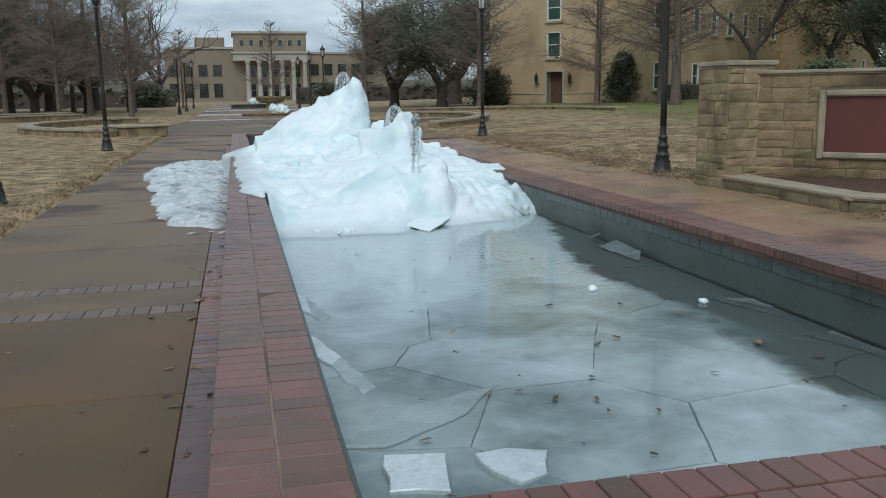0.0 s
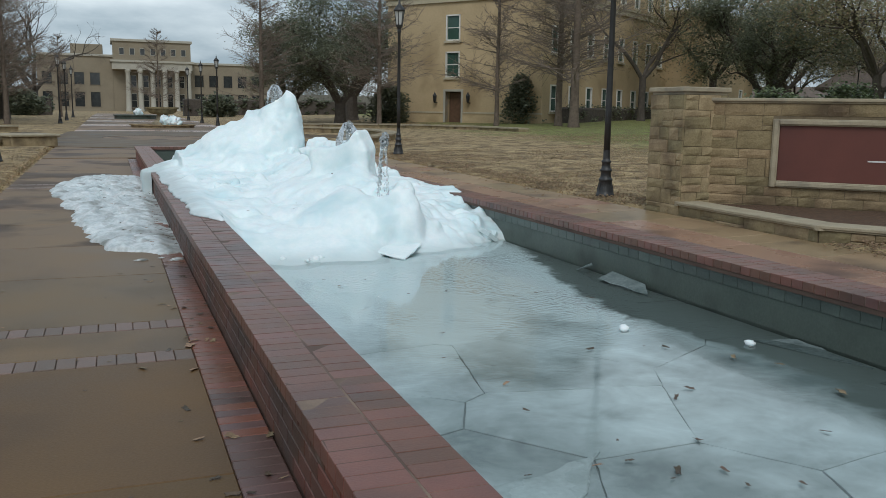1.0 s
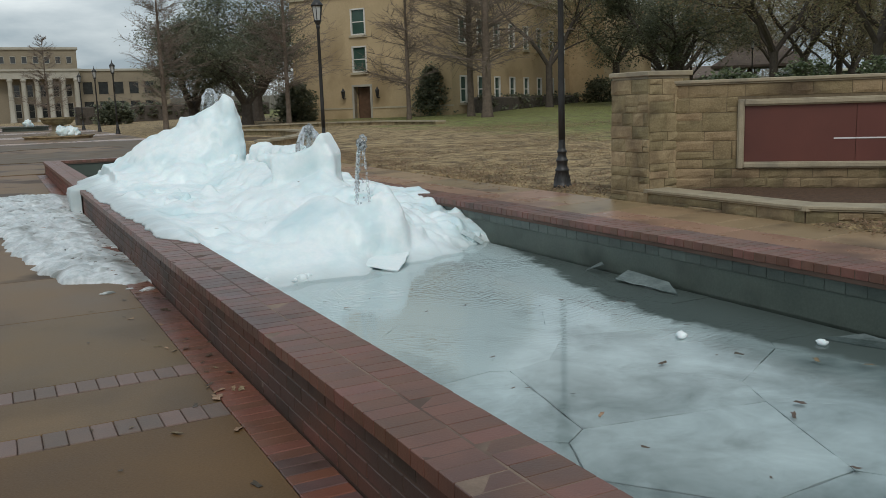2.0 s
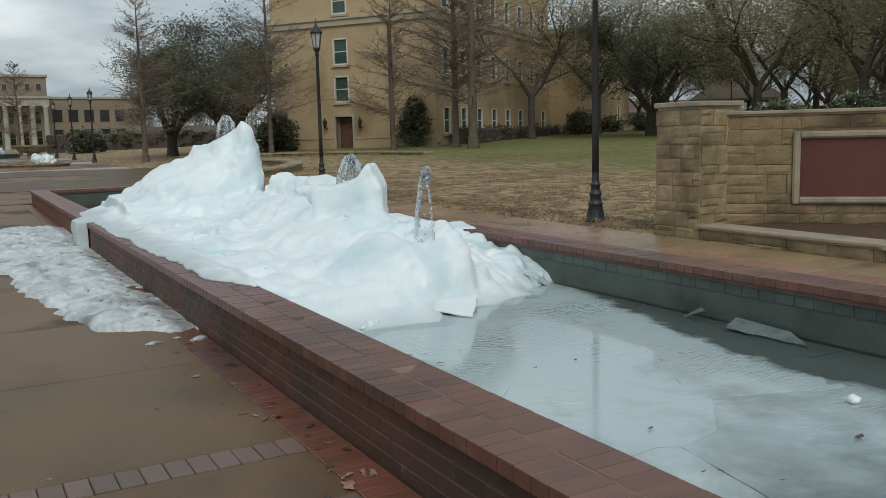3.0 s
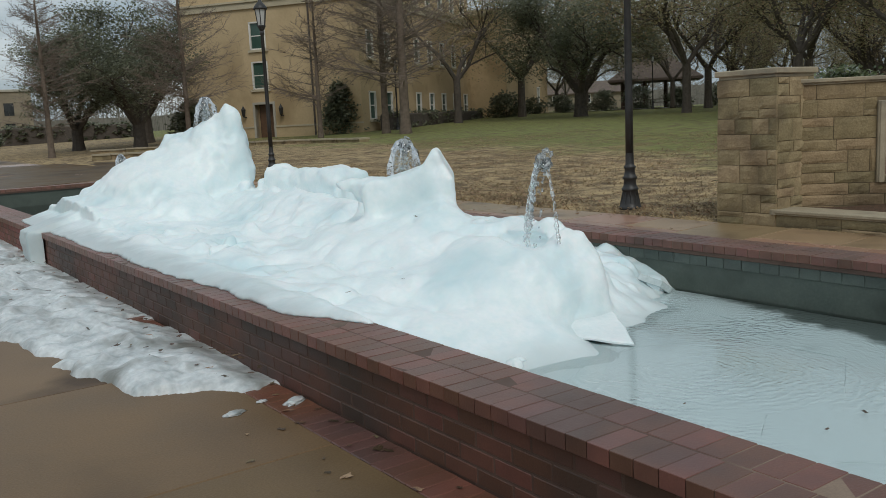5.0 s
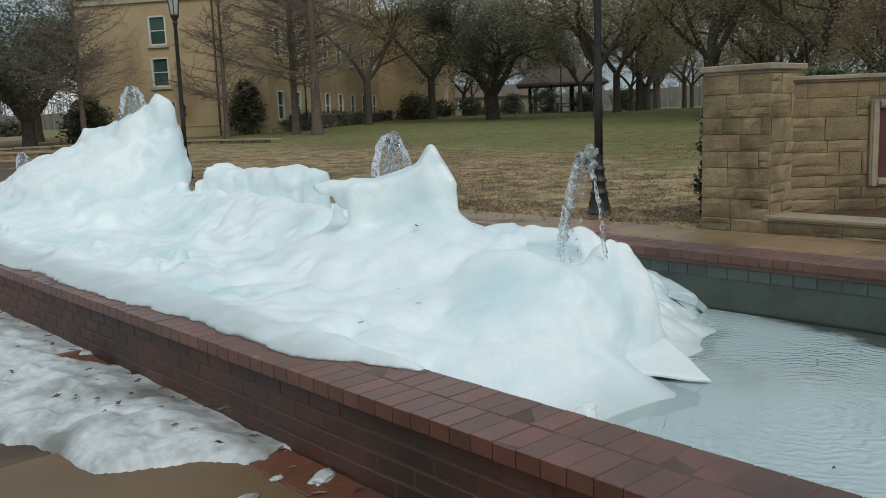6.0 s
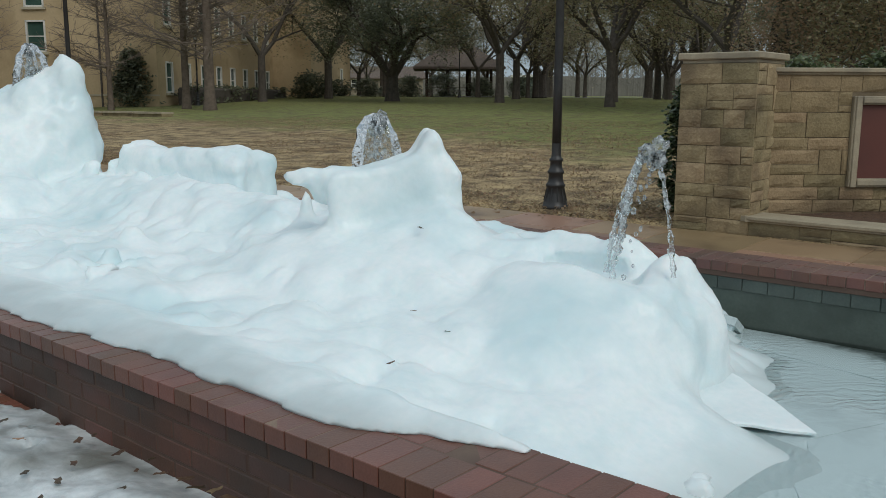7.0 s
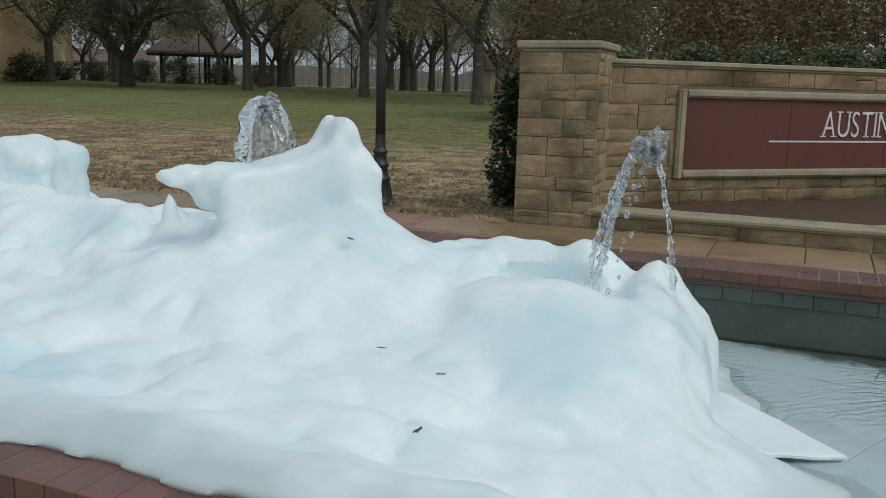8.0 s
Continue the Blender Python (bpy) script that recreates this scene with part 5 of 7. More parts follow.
# ---- the stone sign ----
def stone_block(name, L, Hh, D, seed, mat, parent, m):
    """A rock-faced stone: x along the wall, -y is the face, broken into uneven facets."""
    r = random.Random(seed)
    k = r.uniform(-0.005, 0.006)
    nx = 3 if L > 0.2 else 2
    v, c = [], 0.005
    for j in range(4):
        z = (0, c + 0.28 * Hh * r.uniform(0.5, 1.2), Hh - c - 0.28 * Hh * r.uniform(0.5, 1.2), Hh)[j]
        for i in range(nx + 2):
            rim = j in (0, 3) or i in (0, nx + 1)
            x = L * i / (nx + 1) + (0 if i in (0, nx + 1) else r.uniform(-0.12, 0.12) * L / nx)
            v.append((x, -D - k + (0.002 if rim else -r.uniform(0.002, 0.012)), z + (0 if j in (0, 3) else r.uniform(-0.06, 0.06) * Hh)))
    w = nx + 2
    f = [[j * w + i, j * w + i + 1, (j + 1) * w + i + 1, (j + 1) * w + i] for j in range(3) for i in range(w - 1)]
    o = len(v)
    v += [(0, 0, 0), (L, 0, 0), (L, 0, Hh), (0, 0, Hh)]
    f += [[o, o + 1] + list(range(w - 1, -1, -1)), [o + 2, o + 3] + list(range(3 * w, 4 * w)),
          [o + 3, o] + [j * w for j in range(4)], [o + 1, o + 2] + [j * w + w - 1 for j in (3, 2, 1, 0)]]
    ob = part(name, (v, f), mat, parent)
    ob.matrix_local = m
    return ob


def ashlar(parent, m, L, z0, z1, seed, hole=None, big=0.17, name="stone", mat="stone"):
    """Broken courses of uneven squared stones over a wall face of length L, left open at a hole (x0, x1, za, zb)."""
    r = random.Random(seed)
    z = z0
    while z < z1 - 0.03:
        hh = min(r.choice((0.12, 0.16, big, 0.2, 0.24)), z1 - z)
        for stop in ((hole[2], hole[3]) if hole else ()):
            if z + 0.03 < stop < z + hh + 0.05:
                hh = stop - z
        if z1 - z - hh < 0.05:
            hh = z1 - z
        x = 0.0
        while x < L - 0.01:
            w = min(r.uniform(0.2, 0.56) if L > 0.9 else r.uniform(0.2, 0.44), L - x)
            if L - x - w < 0.09:
                w = L - x
            if hole and hole[2] - 0.01 < z + hh / 2 < hole[3] + 0.01:
                if hole[0] - 0.01 <= x < hole[1] - 0.01:
                    x = hole[1]
                    continue
                if x < hole[0] < x + w + 0.06:
                    w = hole[0] - x
            split = r.uniform(0.35, 0.65) if hh > 0.15 and r.random() < 0.3 else 1.0
            for za, zb in ((0.0, split * hh), (split * hh, hh)):
                if zb - za > 0.02:
                    g = r.uniform(0.002, 0.005)
                    stone_block(name, w - 2 * g, zb - za - 2 * g, 0.03, r.randrange(10 ** 6), M[mat], parent, m @ pose(x + g, 0, z + za + g))
            x += w
        z += hh


def build_sign():
    pil = thing("stone_pillar", pose(6.38, 11.45, 0), "square limestone pillar with a moulded cap, end of the sign wall", "pillar")
    # pillar body: local x runs along -y of the place, local y to the east
    W, D, H = 0.69, 0.66, 1.62
    base = pose(0, 0, 0, 0, 0, -90)
    part("core", Pile().box(-0.022, W + 0.022, -0.022, D + 0.022, 0, H).vf(), M["stonejoint"], pil).matrix_local = base
    ashlar(pil, base @ pose(-0.031, 0, 0), W + 0.062, 0.0, H, 3)
    ashlar(pil, base @ pose(W, 0, 0, 0, 0, 90), D, 0.0, H, 4)
    ashlar(pil, base @ pose(0, D, 0, 0, 0, -90), D, 0.0, H, 5)
    cap = Pile().box(-0.02, W + 0.02, -0.02, D + 0.02, H, H + 0.035, 0.006).box(-0.055, W + 0.055, -0.055, D + 0.05, H + 0.035, H + 0.10, 0.01)
    part("cap", cap.vf(), M["stonecap"], pil, "weathered grey limestone cap").matrix_local = base

    # the wall: starts beside the pillar and runs south-east
    a = 43.0
    wall = thing("sign_wall", pose(6.80, 10.80, 0, 0, 0, -90 + a), "limestone sign wall with a framed red panel", "sign")
    L, T, H = 6.4, 0.4, 1.52
    part("core", Pile().box(0, L, -0.022, T, -0.05, H).vf(), M["stonejoint"], wall)
    f0, f1, fb, ft = 0.83, 6.0, 0.445, 1.322
    ashlar(wall, pose(0, 0, 0), L, 0.0, 1.36, 9, (f0, f1, fb, ft), 0.19, mat="stone_damp")
    ashlar(wall, pose(0, 0, 0), L, 1.36, H, 10, None, 0.16, mat="stone_damp")
    cap = Pile().box(0.0, L, -0.05, T + 0.03, H, H + 0.02, 0.004).box(0.0, L, -0.075, T + 0.05, H + 0.02, H + 0.065, 0.008)
    part("coping_stone", cap.vf(), M["stonecap"], wall, "long weathered coping stone")
    w = 0.085
    for nm, bx in (("frame_side", (f0, f0 + w, fb, ft)), ("frame_side", (f1 - w, f1, fb, ft)), ("frame_top", (f0 + w, f1 - w, ft - w, ft)), ("frame_sill", (f0 + w, f1 - w, fb, fb + w))):
        p = Pile().box(bx[0], bx[1], -0.075, -0.004, bx[2], bx[3], 0.008)
        ins = 0.028
        if nm == "frame_side":
            p.box(bx[0] + ins * 0.6, bx[1] - ins * 0.6, -0.09, -0.07, bx[2], bx[3], 0.006)
        else:
            p.box(bx[0], bx[1], -0.09, -0.07, bx[2] + ins * 0.6, bx[3] - ins * 0.6, 0.006)
        part(nm, p.vf(), M["stonecap"], wall, "moulded pale stone frame")
    x = f0 + w
    pw = 1.30
    while x < f1 - w - 0.01:
        e = min(x + pw, f1 - w)
        part("red_panel", Pile().box(x + 0.002, e - 0.002, -0.035, -0.004, fb + w, ft - w, 0.002).vf(), M["signred"], wall, "dark red sign panel")
        x = e
    # lettering: capitals with small serifs at their stroke ends
    letters, pen, cap_h, st = Pile(), 0.0, 0.27, 0.013
    for ch in "AUSTIN":
        cu = bpy.data.curves.new("lettering", "FONT")
        cu.body, cu.size, cu.extrude, cu.offset = ch, 0.37, 0.006, -0.004
        tmp = bpy.data.objects.new("lettering", cu)
        scene.collection.objects.link(tmp)
        bpy.context.view_layer.update()
        me = bpy.data.meshes.new_from_object(tmp.evaluated_get(bpy.context.evaluated_depsgraph_get()))
        bpy.data.objects.remove(tmp)
        co = [v.co.copy() for v in me.vertices]
        x0, x1, y0, y1 = min(c.x for c in co), max(c.x for c in co), min(c.y for c in co), max(c.y for c in co)
        wd, kx = (x1 - x0) * 0.72, 0.72
        letters.add(([(pen + (c.x - x0) * kx, (c.y - y0) * cap_h / (y1 - y0), c.z) for c in co], [list(p.vertices) for p in me.polygons]))
        bpy.data.meshes.remove(me)
        half = 0.5 * wd
        feet = {"A": ((0.012, 0), (wd - 0.012, 0)), "U": ((0.014, 1), (wd - 0.014, 1)), "T": ((half, 0),), "I": ((half, 0), (half, 1)), "N": ((0.014, 0), (0.014, 1), (wd - 0.014, 1))}.get(ch, ())
        for fx, up in feet:
            z0 = cap_h - st if up else 0.0
            letters.box(pen + fx - 0.036, pen + fx + 0.036, z0, z0 + st, -0.006, 0.006)
        pen += wd + 0.034
    text = part("lettering", letters.vf(), M["signwhite"], wall, "white serifed capital letters")
    text.matrix_local = pose(f0 + w + 1.72, -0.042, 0.862, 90)
    part("underline", Pile().box(f0 + w + 1.05, f1 - w - 0.9, -0.041, -0.034, 0.805, 0.822, 0.001).vf(), M["signwhite"], wall, "thin white line")

    # planter kerb in front
    led = thing("planter_wall", pose(0, 0, 0), "low limestone planter wall with a flat coping before the sign", "planter wall")
    line = [(6.39, 10.75), (6.37, 8.25), (6.80, 7.62), (9.7, 4.55)]
    for i, (p, q) in enumerate(zip(line, line[1:])):
        d = Vector((q[0] - p[0], q[1] - p[1]))
        m = pose(p[0], p[1], 0, 0, 0, math.degrees(math.atan2(d.y, d.x)))
        ashlar(led, m, d.length, 0.0, 0.155, 30 + i, None, 0.155)
        part("core", Pile().box(0, d.length, -0.022, 0.26, -0.05, 0.155).vf(), M["stonejoint"], led).matrix_local = m
        part("coping_stone", Pile().box(-0.01, d.length + 0.01, -0.05, 0.30, 0.155, 0.172, 0.004).box(-0.02, d.length + 0.02, -0.065, 0.31, 0.172, 0.212, 0.008).vf(), M["stonecap"], led).matrix_local = m @ pose(0, 0, 0.004 * i)
        part("corner_stone", Pile().lathe([(0.069, 0.157), (0.069, 0.209)], 10).vf(), M["stonecap"], led).matrix_local = pose(p[0], p[1], 0.0)
    # mulch bed
    v, f = [], []
    n = 26
    for j in range(n + 1):
        s = j / n
        A = Vector((6.45, 10.72)).lerp(Vector((6.43, 8.27)), min(1, s / 0.35)) if s < 0.35 else (Vector((6.43, 8.27)).lerp(Vector((6.86, 7.66)), (s - 0.35) / 0.1) if s < 0.45 else Vector((6.86, 7.66)).lerp(Vector((9.74, 4.64)), (s - 0.45) / 0.55))
        B = Vector((6.95, 10.75)).lerp(Vector((11.1, 6.3)), s)
        for i in range(9):
            p = A.lerp(B, i / 8)
            v.append((p.x, p.y, 0.15 + 0.05 * i / 8 + 0.02 * noise.noise(Vector((p.x * 6, p.y * 6, 0)))))
    for j in range(n):
        for i in range(8):
            f.append([j * 9 + i, j * 9 + i + 1, (j + 1) * 9 + i + 1, (j + 1) * 9 + i])
    tagged(part("mulch_bed", (v, f), M["mulch"], smooth=True), "dark brown mulch in the planter bed", "mulch", kind="stuff")


build_sign()


# ---- leaves, shrubs and trees ----
def leaf_cloud(r, centres, per, size, v, f, flat=0.8):
    """Small folded leaves scattered round each centre (x, y, z, spread)."""
    for cx, cy, cz, s in centres:
        for _ in range(per):
            x, y, z = cx + r.gauss(0, s), cy + r.gauss(0, s), cz + r.gauss(0, s * flat)
            a, b = r.uniform(0, 6.283), r.uniform(-0.9, 0.9)
            L, W = size * r.uniform(0.6, 1.3), size * r.uniform(0.3, 0.55)
            ux, uy, uz = math.cos(a) * math.cos(b), math.sin(a) * math.cos(b), math.sin(b)
            wx, wy, wz = -math.sin(a), math.cos(a), r.uniform(-0.6, 0.6)
            o = len(v)
            v += [(x - ux * L / 2, y - uy * L / 2, z - uz * L / 2), (x + wx * W, y + wy * W, z + wz * W), (x + ux * L / 2, y + uy * L / 2, z + uz * L / 2), (x - wx * W, y - wy * W, z - wz * W - 0.1 * W)]
            f += [[o, o + 1, o + 2], [o, o + 2, o + 3]]


def shrub(name, x, y, z, rx, ry, hgt, n, size, mat, label, seed, cone=False, turn=0.0, category="shrub"):
    r = random.Random(seed)
    ob = thing(name, pose(x, y, z, 0, 0, turn), label, category)
    v, f, cs = [], [], []
    for _ in range(n):
        t = r.random()
        a = r.uniform(0, 6.283)
        w = (math.sqrt(max(0.02, 1 - t) ) if cone else math.sqrt(max(0.05, 1 - (2 * t - 0.7) ** 2 * 0.55))) * r.uniform(0.55, 1.0)
        if r.random() < 0.3:
            w *= r.random()
        cs.append((rx * w * math.cos(a), ry * w * math.sin(a), hgt * t, 0.15 * min(rx, ry, hgt)))
    leaf_cloud(r, cs, 22, size, v, f)
    part("foliage", (v, f), mat, ob)
    st = Pile()
    for k in range(5):
        a = r.uniform(0, 6.28)
        st.tube((0.1 * rx * math.cos(a), 0.1 * ry * math.sin(a), -0.05), (0.45 * rx * math.cos(a), 0.45 * ry * math.sin(a), hgt * 0.6), 0.03, 0.012, 5)
    part("stem", st.vf(), M["bark_dark"], ob)
    return ob


def grow(r, pile, p, d, L, rad, depth, ends, curl=0.25, split=(2, 3), up=0.1, n=5, shrink=0.68, spread=0.6):
    """A limb of several bends that forks until depth runs out."""
    steps = 3 if rad > 0.02 else 2
    for i in range(steps):
        q = p + d * (L / steps)
        r1 = rad * (1 - 0.3 / steps)
        pile.tube(p, q, rad, r1, n if rad > 0.04 else 3, False)
        p, rad = q, r1
        d = (d + Vector((r.gauss(0, curl), r.gauss(0, curl), r.gauss(0, curl) + up)) * 0.5).normalized()
        if depth > 0 and i < steps - 1 and r.random() < 0.5:
            e = (d + Vector((r.gauss(0, spread), r.gauss(0, spread), r.gauss(0, spread * 0.6)))).normalized()
            grow(r, pile, p, e, L * shrink * 0.8, rad * 0.5, depth - 1, ends, curl, split, up, n, shrink, spread)
    if depth <= 0:
        ends.append(tuple(p))
        return
    for _ in range(r.randint(*split)):
        e = (d + Vector((r.gauss(0, spread), r.gauss(0, spread), r.gauss(0, spread * 0.6) + up))).normalized()
        grow(r, pile, p, e, L * shrink * r.uniform(0.8, 1.15), rad * 0.62, depth - 1, ends, curl, split, up, n, shrink, spread)


def cypress(name, H, rad, seed, label):
    """A bare conical tree: straight trunk, many level limbs with fine twigs."""
    r = random.Random(seed)
    ob = thing(name, pose(0, 0, 0), label, "tree")
    tr, tw = Pile(), Pile()
    tr.lathe([(rad * 1.7, -0.3), (rad * 1.3, 0.25), (rad * 1.05, 0.8), (rad, 1.6), (rad * 0.72, H * 0.42), (rad * 0.4, H * 0.72), (0.02, H)], 10)
    for i in range(int(H * 8.0)):
        t = r.uniform(0.16, 0.98)
        a = r.uniform(0, 6.283)
        L = (1 - t) ** 0.75 * H * 0.34 * r.uniform(0.55, 1.05) + 0.3
        d = Vector((math.cos(a), math.sin(a), r.uniform(0.02, 0.4) + 0.3 * t)).normalized()
        p, rr = Vector((0, 0, H * t)), rad * 0.15 * (1 - t) + 0.012
        for s in range(5):
            q = p + d * L / 5
            tw.tube(p, q, rr, rr * 0.8, 4, False)
            for _ in range(4):
                e = (d * r.uniform(0.5, 1) + Vector((r.gauss(0, 0.55), r.gauss(0, 0.55), r.gauss(0, 0.3)))).normalized()
                tl = L * r.uniform(0.12, 0.32)
                m = q + e * tl * 0.55
                tw.tube(q, m, 0.014, 0.010, 3, False)
                for _ in range(2):
                    e2 = (e + Vector((r.gauss(0, 0.5), r.gauss(0, 0.5), r.gauss(0, 0.35)))).normalized()
                    tw.tube(m, m + e2 * tl * 0.7, 0.010, 0.005, 3, False)
            p, rr = q, rr * 0.8
            d = (d + Vector((r.gauss(0, 0.1), r.gauss(0, 0.1), 0.03))).normalized()
    part("trunk", tr.vf(), M["bark"], ob, smooth=True)
    part("crown", tw.vf(), M["twig"], ob, "bare fine reddish-brown twigs")
    return ob


def oak(name, H, rad, seed, label, leaf="leaf_oak", per=16, size=0.23, fork=0.2, spread=0.62, depth=4, bare=False, mix=None, dense=0.72, low=0.0):
    """A spreading tree: forked trunk, limbs, twigs, and a crown of leaf clumps with gaps."""
    r = random.Random(seed)
    ob = thing(name, pose(0, 0, 0), label, "tree")
    tr, ends = Pile(), []
    h0 = H * fork
    tr.lathe([(rad * 1.55, -0.3), (rad * 1.2, 0.2), (rad, 0.8), (rad * 0.95, h0)], 10, None)
    for k in range(r.randint(3, 4)):
        a = k * 2.1 + r.uniform(-0.5, 0.5)
        d = Vector((math.cos(a) * 0.65, math.sin(a) * 0.65, 0.8)).normalized()
        grow(r, tr, Vector((0, 0, h0 - 0.1)), d, H * 0.30, rad * 0.62, depth, ends, 0.3, (2, 3), 0.10, 6, 0.68, spread)
    part("trunk", tr.vf(), M["bark_dark"], ob)
    if not bare:
        v, f = [], []
        cs = [(x, y, z, dense * r.uniform(0.6, 1.2)) for x, y, z in ends if z > low * H]
        r.shuffle(cs)
        leaf_cloud(r, cs, per, size, v, f, 0.7)
        part("crown", (v, f), M[leaf], ob)
        if mix:
            v, f = [], []
            leaf_cloud(r, [c for c in cs if r.random() < 0.5], per // 2, size, v, f, 0.7)
            part("crown", (v, f), M[mix], ob, "browning leaves")
    return ob


def place(ob, x, y, turn, s=1.0, first=False, dz=-0.05):
    m = pose(x, y, terrain(x, y) + dz, 0, 0, turn) @ Matrix.Scale(s, 4)
    if first:
        ob.matrix_world = m
        return ob
    c = copy_thing(ob, m)
    c.matrix_world = m
    return c

# ---- trees ----
cyp_a = place(cypress("bare_cypress", 15.5, 0.19, 51, "tall bare cypress with a buttressed trunk and fine twigs"), 23.9, 46.7, 20, 1.0, True)
cyp_b = place(cypress("bare_cypress", 14.0, 0.235, 52, "tall bare cypress with a buttressed trunk and fine twigs"), 23.3, 43.8, 140, 1.05, True)
small = place(cypress("young_bare_tree", 9.5, 0.125, 53, "slender young bare tree with upswept twigs"), 20.6, 48.2, 70, 1.0, True)
tagged(cyp_a, group="bare trees"), tagged(cyp_b, group="bare trees"), tagged(small, group="bare trees")
for x, y, t, s, src in ((14.4, 51.5, 200, 0.74, cyp_a), (7.6, 52.5, 80, 0.66, cyp_b), (-9.0, 60.0, 30, 0.78, cyp_b), (-12.0, 66.0, 260, 0.85, cyp_a), (-18.5, 62.0, 10, 0.8, cyp_b), (-4.6, 84.0, 300, 0.75, small), (-6.2, 57.0, 120, 0.7, cyp_a), (3.9, 92.0, 45, 0.9, small), (-24, 70, 70, 0.95, cyp_a), (-7.2, 67, 15, 0.74, cyp_b), (-10.5, 58, 95, 0.68, cyp_a), (-14.2, 61, 220, 0.8, cyp_a), (-15.8, 69, 160, 0.88, cyp_b), (-19.5, 70, 310, 0.9, cyp_a), (-22, 63, 55, 0.86, cyp_b), (-12.5, 75, 5, 0.9, cyp_a), (-27, 64, 250, 0.9, cyp_b)):
    place(src, x, y, t, s)
oak_a = place(oak("live_oak", 11.0, 0.22, 61, "live oak with a forked dark trunk and olive leaves", mix="leaf_brown", fork=0.22, per=17, size=0.125, dense=0.85, low=0.12), 41.8, 55.8, 0, 1.25, True)
oak_b = place(oak("live_oak", 10.5, 0.21, 62, "live oak with a forked dark trunk and olive leaves", mix="leaf_brown", fork=0.24, per=17, size=0.125, dense=0.85, low=0.12), 34.4, 54.0, 60, 1.2, True)
oak_c = place(oak("live_oak", 10.0, 0.2, 63, "live oak with a forked dark trunk and thin olive leaves", per=17, mix="leaf_brown", fork=0.24, size=0.125, dense=0.85, low=0.12), 35.3, 28.8, 30, 1.15, True)
for o in (oak_a, oak_b, oak_c):
    tagged(o, group="live oaks")
for x, y, t, s, src in ((39.1, 38.2, 200, 1.2, oak_c), (32.3, 21.9, 215, 1.05, oak_a), (46, 42, 10, 1.1, oak_a), (48, 30, 70, 1.05, oak_b), (37.5, 14.5, 250, 1.05, oak_b), (29.5, 11.5, 33, 0.85, oak_a), (34, 5.5, 180, 1.0, oak_a), (27.5, 4.0, 300, 0.9, oak_b), (30, -4, 80, 1.0, oak_c), (50, 58, 120, 1.1, oak_b), (57, 48, 220, 1.15, oak_a), (54, 17, 300, 1.2, oak_a), (57, 35, 20, 1.2, oak_c), (55, 25, 190, 1.2, oak_b), (47, 14, 80, 1.15, oak_c), (43, 33, 240, 1.1, oak_a)):
    place(src, x, y, t, s)
far_r = random.Random(305)
for k in range(34):
    az, dd = radians(38 + 1.55 * k + far_r.uniform(-0.7, 0.7)), far_r.uniform(66, 104)
    place((oak_a, oak_b, oak_c)[k % 3], -1.6 + dd * math.sin(az), 6.0 + dd * math.cos(az), far_r.uniform(0, 360), far_r.uniform(0.75, 1.15))
ever = place(oak("evergreen_oak", 11.5, 0.48, 64, "dense dark evergreen oak with low heavy limbs", "leaf_dark", 46, 0.17, 0.16, 0.66, 4, dense=0.56), 13.4, 57.0, 0, 0.76, True)
tagged(ever, group="evergreens")
for x, y, t, s in ((11.0, 61.5, 90, 0.7), (16.8, 67, 200, 1.0), (-13.5, 66.0, 45, 0.62), (-20, 74, 260, 1.1), (-29, 60, 10, 1.1), (-10.6, 70, 130, 0.72), (-17.2, 67, 280, 0.78), (-24, 73, 330, 0.9), (-15, 79, 60, 0.85), (38.7, 46.4, 15, 0.85), (41, 21.5, 100, 0.78)):
    place(ever, x, y, t, s)
bare = place(oak("bare_tree", 10, 0.3, 65, "bare grey spreading tree far across the lawn", bare=True, depth=4, spread=0.6), 61, 50, 0, 1.0, True)
tagged(bare, group="far bare trees")
for x, y, t, s in ((56, 36, 60, 0.8), (66, 33, 130, 1.0), (72, 44, 200, 1.1), (62, 24, 20, 1.0), (75, 60, 300, 1.1), (-33, 74, 30, 1.2), (-16, 90, 100, 1.0), (-8, 74, 40, 1.1), (-11.5, 80, 200, 1.15), (-16, 70, 310, 1.0), (-21, 64, 70, 1.0), (-7.5, 96, 150, 1.2), (-25, 84, 240, 1.3), (48, 74, 40, 1.2), (58, 66, 80, 1.3), (80, 50, 140, 1.4), (86, 66, 10, 1.5), (78, 30, 250, 1.3), (84, 18, 190, 1.4), (70, 4, 130, 1.2), (46, 8, 20, 1.1), (95, 40, 60, 1.5), (-26, 48, 110, 0.9)):
    place(bare, x, y, t, s)

# ---- shrubs and hedges ----
b1 = shrub("conifer_shrub", 24.2, 52.3, terrain(24.2, 52.3), 1.35, 1.35, 3.0, 190, 0.2, M["leaf_dark"], "dense dark cone-shaped evergreen shrub by the building", 71, True)
shrub("round_shrub", 17.2, 58.6, terrain(17.2, 58.6), 1.35, 1.35, 2.4, 170, 0.22, M["leaf_dark"], "rounded dark evergreen shrub at the building's corner", 72)
shrub("round_shrub", 42.2, 58.2, terrain(42, 58), 1.6, 1.6, 1.7, 90, 0.22, M["leaf_dark"], "low rounded evergreen shrub", 73)
shrub("round_shrub", 9.2, 88, terrain(9, 88), 1.7, 1.5, 1.9, 90, 0.35, M["leaf_dark"], "rounded dark evergreen shrub before the colonnade", 74)
shrub("round_shrub", -8.5, 92, terrain(-8, 92), 2.4, 1.6, 2.2, 110, 0.35, M["leaf_dark"], "rounded dark evergreen shrub before the colonnade", 75)
